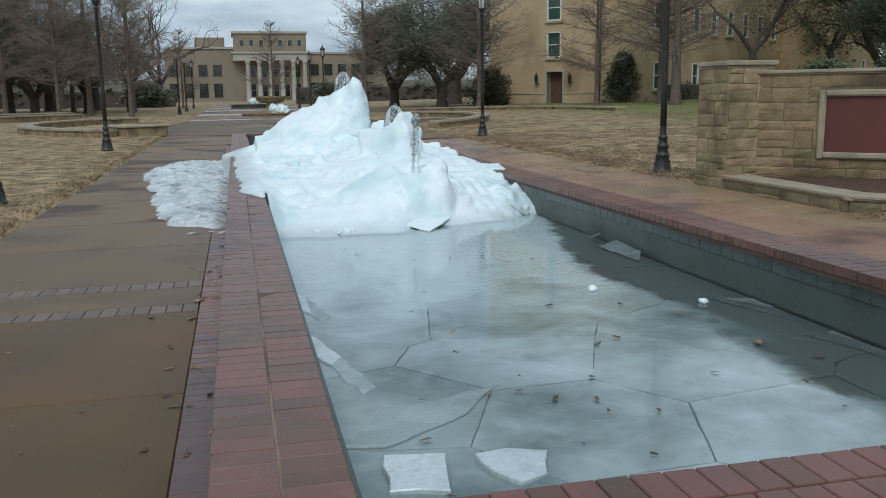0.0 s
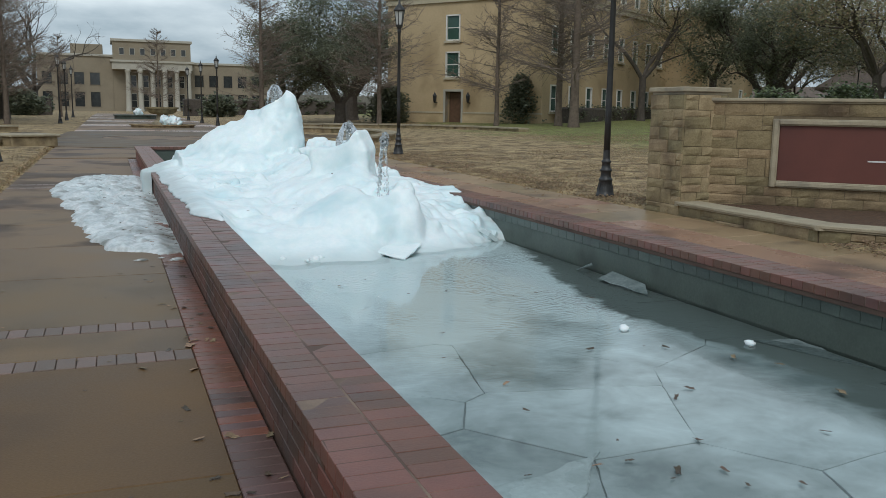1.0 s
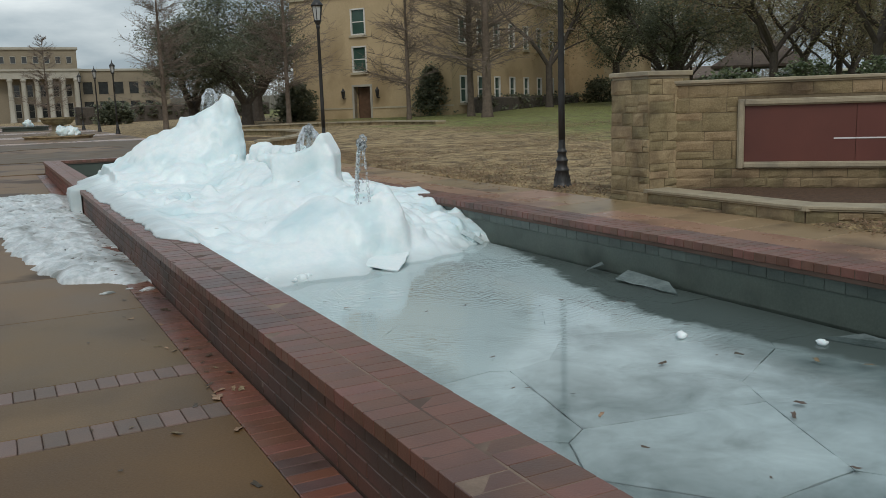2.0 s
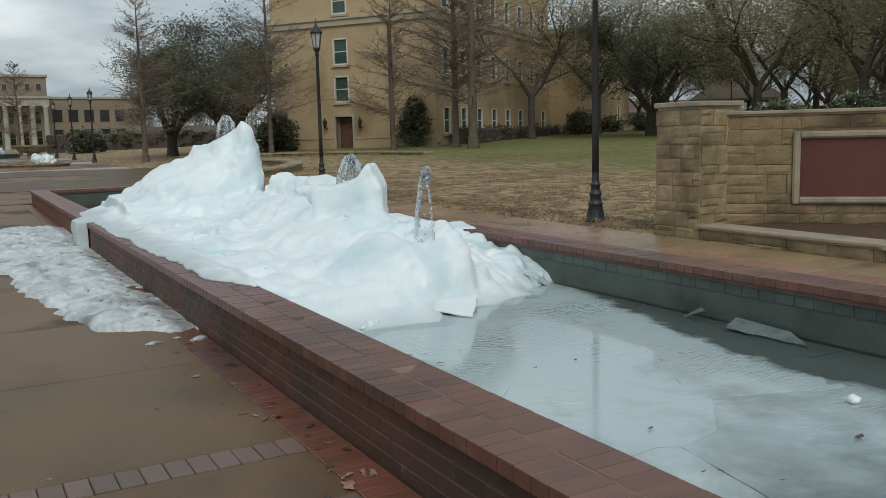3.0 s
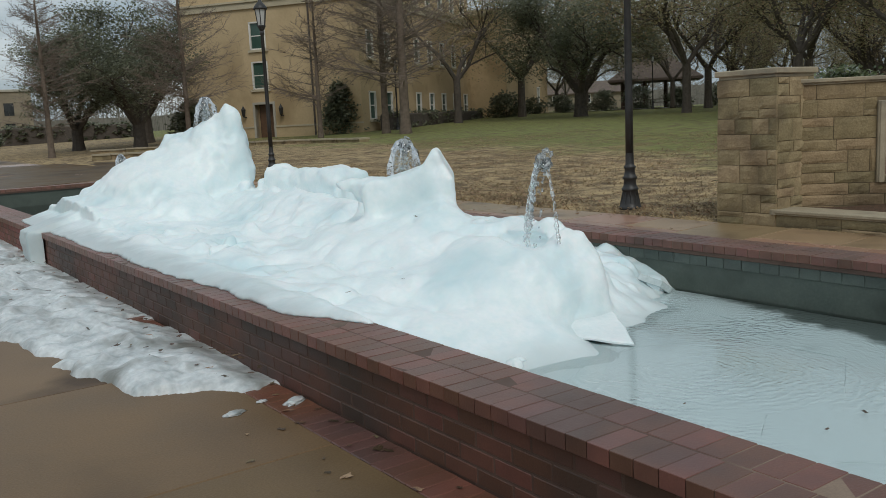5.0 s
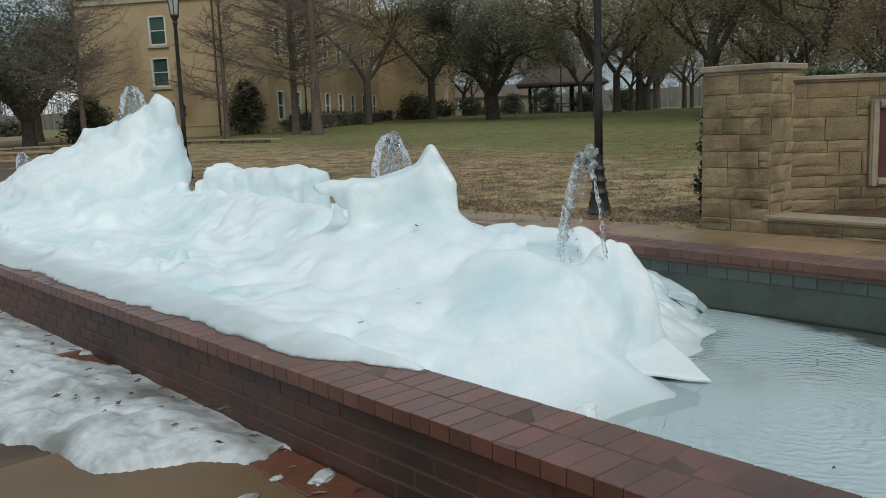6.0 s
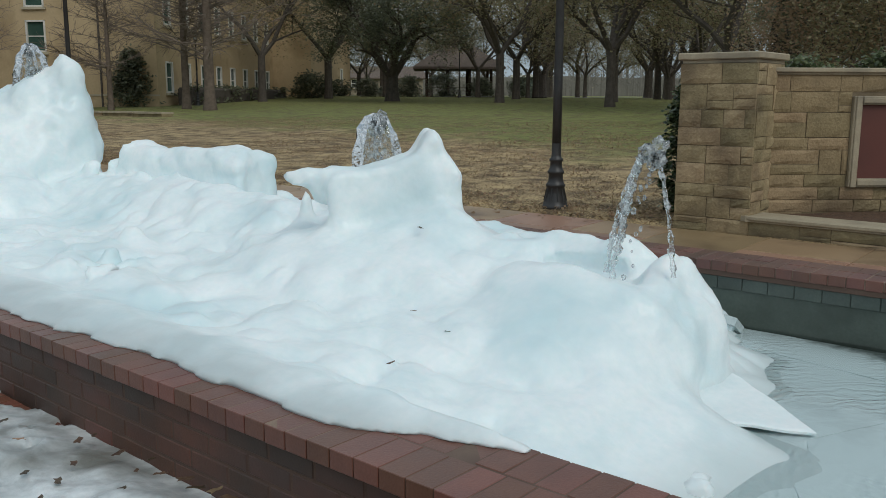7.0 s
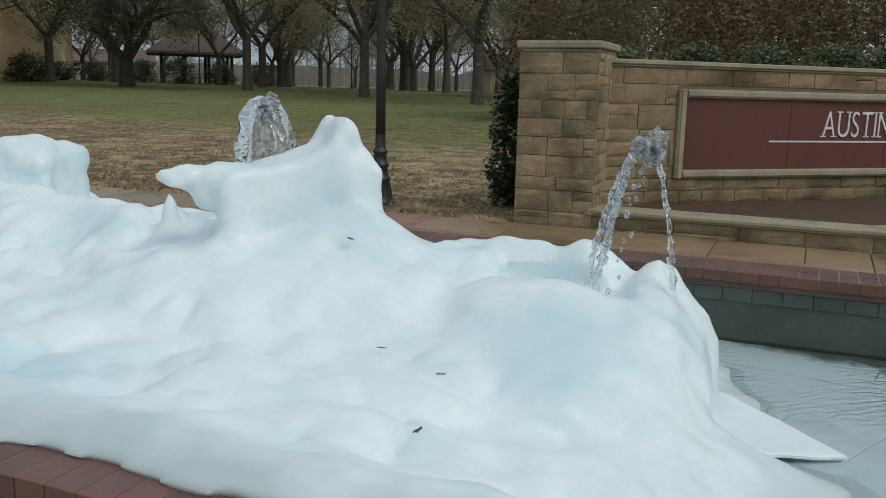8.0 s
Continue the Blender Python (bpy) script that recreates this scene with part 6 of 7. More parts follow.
shrub("tall_shrub", 7.38, 11.86, terrain(7.4, 11.9), 0.27, 0.27, 1.35, 240, 0.055, M["leaf_shrub"], "glossy dark shrub growing against the stone pillar", 76)
for i in range(7):
    s = 0.75 + i * 0.95
    x, y = 6.80 + 0.68 * s + 0.9 * 0.73, 10.80 - 0.73 * s + 0.9 * 0.68
    shrub("hedge_shrub", x, y, 0.05, 0.72, 0.40, 1.64 + 0.045 * i, 330, 0.055, M["leaf_hedge"], "glossy green hedge shrub behind the sign wall", 80 + i, turn=-47)


for i, (az, dd, rx, hh, lf) in enumerate(((75, 26, 2.4, 5.0, "leaf_brown"), (80, 24, 2.6, 5.6, "leaf_oak"), (85, 22, 2.3, 4.6, "leaf_brown"), (89, 24, 2.6, 5.6, "leaf_oak"), (94, 21, 2.4, 4.8, "leaf_brown"), (99, 23, 2.6, 5.8, "leaf_oak"))):
    x, y = -1.46 + dd * math.sin(radians(az)), 8.88 + dd * math.cos(radians(az))
    shrub("thicket", x, y, terrain(x, y), rx, rx, hh, 760, 0.095, M[lf], "tall tangled olive-brown thicket behind the sign", 110 + i)


def hedge(x0, y0, x1, y1, w, h, seed, size=0.2, n=160):
    r = random.Random(seed)
    d = Vector((x1 - x0, y1 - y0))
    ob = thing("clipped_hedge", pose(x0, y0, terrain(x0, y0), 0, 0, math.degrees(math.atan2(d.y, d.x))), "long clipped dark hedge along the building", "hedge")
    v, f = [], []
    cs = [(r.uniform(0, d.length), r.choice((-1, 1)) * w * r.uniform(0.3, 0.5) if r.random() < 0.6 else r.uniform(-w / 2, w / 2), h * r.uniform(0.2, 0.98), 0.14) for _ in range(n)]
    leaf_cloud(r, cs, 14, size, v, f)
    part("foliage", (v, f), M["leaf_dark"], ob)
    # plain dark box added inside, standing in for the shade between the leaves
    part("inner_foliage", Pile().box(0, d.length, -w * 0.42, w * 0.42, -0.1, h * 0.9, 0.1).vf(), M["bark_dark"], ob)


for i, (x, y) in enumerate(((50.5, 60.5), (53.5, 58.6), (56.5, 57.5), (47.8, 61.5), (60, 56), (63.5, 54))):
    shrub("round_shrub", x, y, terrain(x, y), 1.3, 1.3, 1.3 + 0.3 * (i % 3), 70, 0.2, M["leaf_dark"], "low rounded evergreen shrub beside the far road", 130 + i)
hedge(26.9, 51.3, 42.3, 62.0, 1.2, 1.15, 91)
hedge(6.5, 96, 26, 96, 2.0, 2.0, 92, 0.35, 200)
hedge(-24, 96, -6, 96, 2.0, 1.8, 93, 0.35, 200)

# ---- street lamps ----
def lamp():
    ob = thing("street_lamp", pose(0, 0, 0), "black iron lamp post with a fluted base and a glazed lantern", "lamp post", "lamp posts")
    base = Pile().lathe([(0.0, 0.0), (0.15, 0.0), (0.15, 0.045), (0.138, 0.055), (0.13, 0.10), (0.108, 0.17), (0.096, 0.25), (0.108, 0.262), (0.112, 0.285), (0.098, 0.30), (0.084, 0.33), (0.080, 0.40), (0.094, 0.415), (0.096, 0.435), (0.08, 0.45), (0.068, 0.49), (0.066, 0.54), (0.078, 0.555), (0.078, 0.575), (0.06, 0.59), (0.054, 0.62), (0.052, 0.75)], 20, None, False)
    part("base", base.vf(), M["iron"], ob, "fluted cast base", True)
    for k in range(10):
        a = 2 * math.pi * k / 10
        fl = Pile().tube((0.128 * math.cos(a), 0.128 * math.sin(a), 0.10), (0.095 * math.cos(a), 0.095 * math.sin(a), 0.255), 0.008, 0.006, 5)
        part("flute", fl.vf(), M["iron"], ob)
    part("pole", Pile().lathe([(0.052, 0.72), (0.050, 1.4), (0.040, 3.42), (0.055, 3.44), (0.055, 3.50), (0.04, 3.53)], 14).vf(), M["iron"], ob, smooth=True)
    lan = part("lantern", Pile().lathe([(0.03, 3.50), (0.075, 3.56), (0.09, 3.60), (0.11, 3.62), (0.11, 3.65)], 6).vf(), M["iron"], ob)
    part("glass", Pile().lathe([(0.085, 3.65), (0.135, 4.02)], 6).vf(), M["lampglass"], lan, "clear lantern glass")
    for k in range(6):
        a = 2 * math.pi * k / 6
        part("bar", Pile().tube((0.09 * math.cos(a), 0.09 * math.sin(a), 3.64), (0.142 * math.cos(a), 0.142 * math.sin(a), 4.03), 0.011, 0.011, 5).vf(), M["iron"], lan)
    part("roof", Pile().lathe([(0.165, 4.02), (0.17, 4.05), (0.12, 4.13), (0.05, 4.20), (0.03, 4.25), (0.035, 4.28), (0.02, 4.31), (0.004, 4.42)], 12).vf(), M["iron"], lan, smooth=True)
    return ob


l0 = place(lamp(), 6.66, 13.08, 10, 1.0, True, 0.0)
for x, y in ((7.08, 25.1), (-3.17, 23.4), (-3.08, 12.4), (-3.6, 61), (-3.6, 70), (-3.6, 82), (5.7, 58), (5.5, 66), (5.3, 75), (27.2, 50.6), (63, 45), (51, 51)):
    place(l0, x, y, 10 + 7 * x, 1.0, False, 0.0)


# ---- low garden walls, second fountain ----
def arc_wall(cx, cy, rad, a0, a1, w, h, label):
    ob = thing("low_garden_wall", pose(cx, cy, 0), label, "low wall", "garden walls")
    n = max(4, int((a1 - a0) / 6))
    for k in range(n):
        b0, b1 = radians(a0 + (a1 - a0) * k / n + 0.08), radians(a0 + (a1 - a0) * (k + 1) / n - 0.08)
        poly = [(rr * math.cos(b), rr * math.sin(b)) for rr, b in ((rad - w / 2, b0), (rad + w / 2, b0), (rad + w / 2, b1), (rad - w / 2, b1))]
        big = [(rr * math.cos(b), rr * math.sin(b)) for rr, b in ((rad - w / 2 - 0.05, b0), (rad + w / 2 + 0.05, b0), (rad + w / 2 + 0.05, b1), (rad - w / 2 - 0.05, b1))]
        z = terrain(cx + poly[0][0], cy + poly[0][1])
        part("wall_stone", prism(poly, z - 0.2, z + h - 0.07), M["stone"], ob)
        part("cap_stone", prism(big, z + h - 0.07, z + h), M["stonecap"], ob)
    return ob


arc_wall(1.2, 38, 9.2, 130, 236, 0.5, 0.28, "low curved limestone garden wall with a pale cap")
arc_wall(1.2, 38, 9.2, -52, 45, 0.5, 0.28, "low curved limestone garden wall with a pale cap")
arc_wall(1.2, 38, 16.5, 125, 196, 0.5, 0.36, "long low curved garden wall with a pale cap")
arc_wall(1.2, 38, 16.5, 2, 60, 0.5, 0.22, "long low curved garden wall with a pale cap")
arc_wall(1.2, 38, 21.5, 120, 170, 0.5, 0.36, "long low curved garden wall with a pale cap")
blk = thing("wall_end_block", pose(-3.2, 31.2, terrain(-3, 31), 0, 0, 35), "square pale stone end block of a garden wall", "low wall")
part("block", Pile().box(-0.75, 0.75, -0.6, 0.6, -0.2, 0.30, 0.02).vf(), M["stone"], blk)
part("cap_stone", Pile().box(-0.82, 0.82, -0.67, 0.67, 0.30, 0.38, 0.02).vf(), M["stonecap"], blk)


def second_fountain():
    fx, fy = 2.15, 54.0
    z = terrain(fx, fy)
    b = thing("round_fountain", pose(fx, fy, z) @ Matrix.Diagonal((1.16, 1.16, 1.0, 1.0)), "round limestone fountain with a pedestal bowl", "fountain")
    part("basin", Pile().lathe([(1.5, -0.2), (1.5, 0.10), (1.58, 0.11), (1.58, 0.17), (1.25, 0.17), (1.25, 0.08), (0.02, 0.08)], 24, None, False).vf(), M["stone"], b, "low round limestone basin")
    part("pedestal", Pile().lathe([(0.5, 0.1), (0.5, 0.3), (0.3, 0.4), (0.26, 0.72), (0.42, 0.82)], 16).vf(), M["stonecap"], b)
    part("bowl", Pile().lathe([(0.34, 0.74), (0.56, 0.78), (0.68, 0.90), (0.72, 1.04), (0.80, 1.06), (0.80, 1.15), (0.66, 1.15), (0.62, 1.05), (0.02, 1.0)], 16, None, False).vf(), M["stone"], b, "pale stone bowl")
    r = random.Random(9)
    ic = Pile()
    for i in range(12):
        ic.add(splash((r.uniform(0.0, 0.75), -0.75 + r.uniform(-0.2, 0.2), 0.16 + r.uniform(0, 0.30)), r.uniform(0.14, 0.24), 600 + i, 1.2))
    o = part("frozen_spray", ic.vf(), M["snow"], None, "", True)
    o.matrix_world = pose(fx, fy, z) @ Matrix.Diagonal((1.16, 1.16, 1.1, 1.0))
    tagged(o, "lump of white ice frozen to the pedestal fountain", "ice", kind="stuff")
    c = thing("far_basin", pose(1.38, 80, terrain(0, 80)), "dark-rimmed far fountain basin with a small jet", "fountain")
    part("basin", Pile().lathe([(1.7, -0.2), (1.7, 0.24), (1.78, 0.24), (1.78, 0.34), (1.5, 0.34), (1.5, 0.1), (0.02, 0.1)], 24, None, False).vf(), M["poolwall"], c)
    o = part("frozen_spray", Pile().add(splash((0.2, -0.6, 0.5), 0.34, 640, 1.2)).vf(), M["snow"], None, "", True)
    o.matrix_world = pose(1.38, 80, terrain(0, 80))
    tagged(o, "spout of white ice on the far fountain", "ice")


second_fountain()


# ---- buildings ----
def opening(parent, x, z, w, h, y=0.0, glass="glass_dark", frame="white_paint", bars=1, sill=True, fw=0.09, name="window"):
    """A window set into a wall face at -y: frame, pane, sash bars, sill."""
    win = part(name, Pile().box(x - w / 2, x - w / 2 + fw, y - 0.06, y + 0.15, z, z + h).box(x + w / 2 - fw, x + w / 2, y - 0.06, y + 0.15, z, z + h).box(x - w / 2, x + w / 2, y - 0.06, y + 0.15, z + h - fw, z + h).box(x - w / 2, x + w / 2, y - 0.06, y + 0.15, z, z + fw).vf(), M[frame], parent)
    part("pane", Pile().box(x - w / 2 + fw, x + w / 2 - fw, y + 0.06, y + 0.09, z + fw, z + h - fw).vf(), M[glass], win)
    for k in range(bars):
        zz = z + h * (k + 1) / (bars + 1)
        part("sash_bar", Pile().box(x - w / 2 + fw, x + w / 2 - fw, y + 0.03, y + 0.07, zz - 0.03, zz + 0.03).vf(), M[frame], win)
    if sill:
        part("sill", Pile().box(x - w / 2 - 0.12, x + w / 2 + 0.12, y - 0.12, y + 0.02, z - 0.14, z).vf(), M["buff"], win)
    return win


def holed_wall(L, z0, z1, holes, depth, y=0.0):
    """A wall face with real openings: holes as (x0, x1, za, zb)."""
    p = Pile()
    xs = sorted({0.0, L, *[h[0] for h in holes], *[h[1] for h in holes]})
    zs = sorted({z0, z1, *[h[2] for h in holes], *[h[3] for h in holes]})
    for a, b in zip(xs, xs[1:]):
        run = None
        for c, d in zip(zs, zs[1:]):
            mx, mz = (a + b) / 2, (c + d) / 2
            solid = not any(h[0] < mx < h[1] and h[2] < mz < h[3] for h in holes)
            if solid:
                run = (run[0], d) if run else (c, d)
            if (not solid or d == zs[-1]) and run:
                p.box(a, b, y, y + depth, run[0], run[1])
                run = None
    return p


def yellow_building():
    ob = thing("buff_hall", pose(18.0, 61.4, 0, 0, 0, -55), "four-storey buff brick hall with white-framed windows", "building")
    L, H = 12.4, 16.5
    wins = [(5.55, z) for z in (3.66, 6.09, 9.35, 12.0)]
    ww, wh = 1.15, 1.72
    holes = [(x - ww / 2, x + ww / 2, z, z + wh) for x, z in wins] + [(5.0, 6.3, 0.3, 2.72)]
    part("front_wall", holed_wall(L, -0.5, H, holes, 0.5).vf(), M["yellow"], ob)
    part("side_wall", Pile().box(0, 0.5, 0.5, 14, -0.5, H).vf(), M["yellow"], ob)
    part("back_wall", Pile().box(0, L - 0.45, 13.5, 14, -0.5, H).vf(), M["yellow"], ob)
    part("room_core", Pile().box(0.6, L - 0.6, 1.2, 13.4, -0.5, H - 0.3).vf(), M["bark_dark"], ob)
    part("roof", Pile().box(-0.3, L + 0.3, -0.3, 14.3, H, H + 0.5, 0.05).vf(), M["buff"], ob)
    part("string_course", Pile().box(-0.12, L + 0.12, -0.14, 0.0, 8.62, 9.0).box(-0.2, L + 0.2, -0.24, 0.0, 9.0, 9.12).vf(), M["buff"], ob, "dark-edged stone string course")
    part("plinth", Pile().box(-0.06, 4.88, -0.07, 0.0, -0.5, 1.32).box(6.43, L + 0.06, -0.07, 0.0, -0.5, 1.32).vf(), M["yellow"], ob)
    part("plinth_mould", Pile().box(-0.1, 4.88, -0.11, -0.071, 1.26, 1.36).box(6.43, L + 0.1, -0.11, -0.071, 1.26, 1.36).vf(), M["buff"], ob)
    for x, z in wins:
        opening(ob, x, z, ww, wh, 0.0, "glass_green", "white_paint", 1)
    d = part("door", Pile().box(5.08, 6.22, 0.42, 0.5, 0.3, 2.66).vf(), M["door_wood"], ob, "dark wooden double door in a deep recess")
    part("door_surround", Pile().box(4.86, 5.0, -0.08, 0.3, 0.3, 2.86).box(6.3, 6.44, -0.08, 0.3, 0.3, 2.86).box(5.0, 6.3, -0.08, 0.3, 2.72, 2.86).vf(), M["pale"], ob)
    for x in (4.3, 7.0):
        part("wall_lantern", Pile().lathe([(0.02, 1.95), (0.10, 2.05), (0.15, 2.4), (0.17, 2.42), (0.05, 2.6), (0.01, 2.7)], 6, pose(x, -0.3, 0)).box(x - 0.03, x + 0.03, -0.3, 0.0, 1.93, 1.99).vf(), M["iron"], ob)
    part("drainpipe", Pile().tube((9.2, -0.08, 0), (9.2, -0.08, 9), 0.06, 0.06, 8).vf(), M["bark_dark"], ob)
    # the long wing runs back from the near corner
    base = pose(18.0, 61.4, 0, 0, 0, -55) @ pose(12.4, 0, 0, 0, 0, 90)
    wg = thing("buff_wing", base @ pose(0.5, 0.004, 0), "long buff brick wing with narrow white-framed windows", "building")
    Lw, Hw = 21.6, 13.2
    pos = [(1.1 + 2.7 * k, z, h) for k in range(8) for z, h in ((1.45, 1.75), (5.2, 1.75), (9.35, 1.72))]
    holes = [(x - 0.5, x + 0.5, z, z + h) for x, z, h in pos]
    part("front_wall", holed_wall(Lw, -0.5, Hw, holes, 0.4).vf(), M["yellow"], wg)
    part("room_core", Pile().box(0.2, Lw - 0.2, 0.9, 9, -0.5, Hw - 0.2).vf(), M["bark_dark"], wg)
    part("side_wall", Pile().box(Lw - 0.4, Lw, 0.4, 10, -0.5, Hw).vf(), M["yellow"], wg)
    part("roof", Pile().box(0.4, Lw + 0.3, -0.35, 10.2, Hw, Hw + 0.5, 0.05).vf(), M["buff"], wg)
    part("string_course", Pile().box(0.2, Lw, -0.14, -0.004, 8.62, 9.0).box(0.2, Lw, -0.24, -0.004, 9.0, 9.12).vf(), M["buff"], wg, "dark-edged stone string course")
    for x, z, h in pos:
        opening(wg, x, z, 1.0, h, 0.0, "glass_green", "white_paint", 1)
    bl = thing("buff_block", base @ pose(22.15, -3.1, 0), "plain buff brick end block with pale stone plinth", "building")
    Lb = 15.5
    part("front_wall", holed_wall(Lb, -0.5, 9.5, [(10.9, 11.9, 1.7, 3.8)], 0.4).vf(), M["yellow"], bl)
    part("side_wall", Pile().box(0, 0.4, 0.4, 9, -0.5, 9.5).vf(), M["yellow"], bl)
    part("side_wall", Pile().box(Lb - 0.4, Lb, 0.4, 9, -0.5, 9.5).vf(), M["yellow"], bl)
    part("room_core", Pile().box(0.6, Lb - 0.6, 0.9, 8.8, -0.5, 9.3).vf(), M["bark_dark"], bl)
    part("plinth", Pile().box(-0.08, Lb + 0.08, -0.08, 0.0, -0.5, 1.5).vf(), M["yellow"], bl)
    part("plinth", Pile().box(-0.08, 0.0, 0.0, 9.0, -0.5, 1.5).vf(), M["yellow"], bl)
    part("roof", Pile().box(-0.3, Lb + 0.3, -0.3, 9.2, 9.5, 10.0, 0.05).vf(), M["buff"], bl)
    opening(bl, 11.4, 1.7, 1.0, 2.1, 0.0, "glass_green")


yellow_building()


def main_building():
    y0 = 186.0
    g = terrain(6, y0) + 0.2
    ob = thing("colonnaded_hall", pose(1.5, y0, g), "wide limestone hall with a six-column portico and attic storey", "building")
    cx0, cx1 = -1.2, 13.6
    # centre block behind the columns
    holes = []
    for k in range(5):
        xm = 2.6 + 2.32 * k
        holes += [(xm - 0.55, xm + 0.55, 0.6, 3.4), (xm - 0.55, xm + 0.55, 4.6, 7.0)]
    sh = [(a - cx0, b - cx0, c, d) for a, b, c, d in holes]
    cw = holed_wall(cx1 - cx0, -1, 8.2, sh, 0.5)
    cwp = part("portico_wall", cw.vf(), M["grey_wall"], ob)
    cwp.matrix_local = pose(cx0, 2.4, 0)
    for a, b, c, d in holes:
        opening(ob, (a + b) / 2, c, b - a, d - c, 2.4, "glass_dark", "pale", 1, False)
    part("core", Pile().box(-11, 29, 4, 16, -1, 9.4).vf(), M["bark_dark"], ob)
    part("entablature", Pile().box(cx0 - 0.2, cx1 + 0.2, -0.2, 3, 8.0, 9.4).box(cx0 - 0.5, cx1 + 0.5, -0.5, 3, 9.4, 9.8).vf(), M["pale"], ob)
    at = [(1.2 + 1.95 * k, 2.2 + 1.95 * k, 10.8, 12.2) for k in range(7)]
    aw = part("attic_wall", holed_wall(cx1 - cx0, 9.8, 13.4, [(a, b, c, d) for a, b, c, d in at], 0.5).vf(), M["grey_wall"], ob)
    aw.matrix_local = pose(cx0, 0.6, 0)
    for a, b, c, d in at:
        opening(ob, (a + b) / 2 + cx0, c, b - a, d - c, 0.6, "glass_dark", "pale", 0, False)
    part("attic_core", Pile().box(cx0 + 0.1, cx1 - 0.1, 1.8, 12, 9.4, 13.2).vf(), M["grey_wall"], ob)
    part("parapet", Pile().box(cx0 - 0.3, cx1 + 0.3, 0.3, 12.3, 13.4, 13.9, 0.05).vf(), M["pale"], ob)
    for k in range(6):
        x = 1.5 + 2.32 * k
        part("column", Pile().lathe([(0.62, -0.6), (0.62, 0.1), (0.52, 0.25), (0.5, 2.5), (0.42, 7.3), (0.44, 7.4), (0.58, 7.6), (0.62, 8.0)], 14, pose(x, 0.3, 0)).vf(), M["pale"], ob, smooth=True)
    part("steps", Pile().box(0.2, 14, -2.5, 2.4, -1.5, -0.55).vf(), M["pale"], ob)
    # wings
    for x0, x1, zt, nm in ((cx1 + 0.02, 31.0, 9.4, "wing_wall"), (-15.0, cx0 - 0.02, 10.4, "wing_wall")):
        n = int((x1 - x0) / 2.9)
        hs = []
        for k in range(n):
            xm = 1.7 + 2.9 * k
            hs += [(xm - 1.0, xm + 1.0, 0.5, 3.6), (xm - 1.0, xm + 1.0, 4.8, 7.4)]
        w = part(nm, holed_wall(x1 - x0, -1, zt, hs, 0.5).vf(), M["grey_wall"], ob)
        w.matrix_local = pose(x0, 2.6, 0)
        for a, b, c, d in hs:
            opening(ob, x0 + (a + b) / 2, c, b - a, d - c, 2.6, "glass_dark", "grey_wall", 0, False, 0.12)
        part("wing_roof", Pile().box(x0, x1 + 0.2, 2.3, 16, zt, zt + 0.45, 0.05).vf(), M["pale"], ob)
    part("roof_plant", Pile().box(-9, -3, 6, 12, 10.8, 13.0, 0.1).vf(), M["grey_wall"], ob)


main_building()


# ---- across the east lawn ----
def gazebo():
    d = Vector((41.3, 36.3)).normalized() * 78
    x, y = -1.46 + d.x, 8.88 + d.y
    a = math.degrees(math.atan2(d.y, d.x)) - 90
    ob = thing("picnic_shelter", pose(x, y, terrain(x, y) + 0.1, 0, 0, a), "open timber picnic shelter with a brown hipped roof", "shelter")
    W, D, H = 6.6, 6.2, 2.55
    part("floor_slab", Pile().box(0, W, 0, D, -0.4, 0.0).vf(), M["paving"], ob)
    for i in range(4):
        for yy in (0.3, D - 0.3):
            part("post", Pile().box(0.4 + i * (W - 0.8) / 3 - 0.12, 0.4 + i * (W - 0.8) / 3 + 0.12, yy - 0.12, yy + 0.12, 0, H, 0.02).vf(), M["timber"], ob)
    v = [(-0.8, -0.8, H), (W + 0.8, -0.8, H), (W + 0.8, D + 0.8, H), (-0.8, D + 0.8, H), (2.9, D / 2, H + 2.7), (W - 2.9, D / 2, H + 2.7), (-0.8, -0.8, H - 0.2), (W + 0.8, -0.8, H - 0.2), (W + 0.8, D + 0.8, H - 0.2), (-0.8, D + 0.8, H - 0.2)]
    f = [(0, 1, 5, 4), (1, 2, 5), (2, 3, 4, 5), (3, 0, 4), (0, 6, 7, 1), (1, 7, 8, 2), (2, 8, 9, 3), (3, 9, 6, 0), (6, 9, 8, 7)]
    part("roof", (v, f), M["roof_brown"], ob, "brown shingled hipped roof")
    for k, xx in enumerate((1.3, 3.6, 5.6)):
        tb = thing("picnic_table", ob.matrix_world @ pose(xx, 1.6, 0), "brown timber picnic table with benches", "table", "picnic tables")
        part("tabletop", Pile().box(-0.9, 0.9, -0.38, 0.38, 0.70, 0.76, 0.01).vf(), M["timber"], tb)
        for yy in (-0.7, 0.7):
            part("bench", Pile().box(-0.9, 0.9, yy - 0.14, yy + 0.14, 0.42, 0.47, 0.01).vf(), M["timber"], tb)
        for xx2 in (-0.7, 0.7):
            part("leg_frame", Pile().tube((xx2, -0.7, 0), (xx2, 0.25, 0.72), 0.05, 0.05, 4).tube((xx2, 0.7, 0), (xx2, -0.25, 0.72), 0.05, 0.05, 4).box(xx2 - 0.04, xx2 + 0.04, -0.8, 0.8, 0.36, 0.43).vf(), M["timber"], tb)


gazebo()


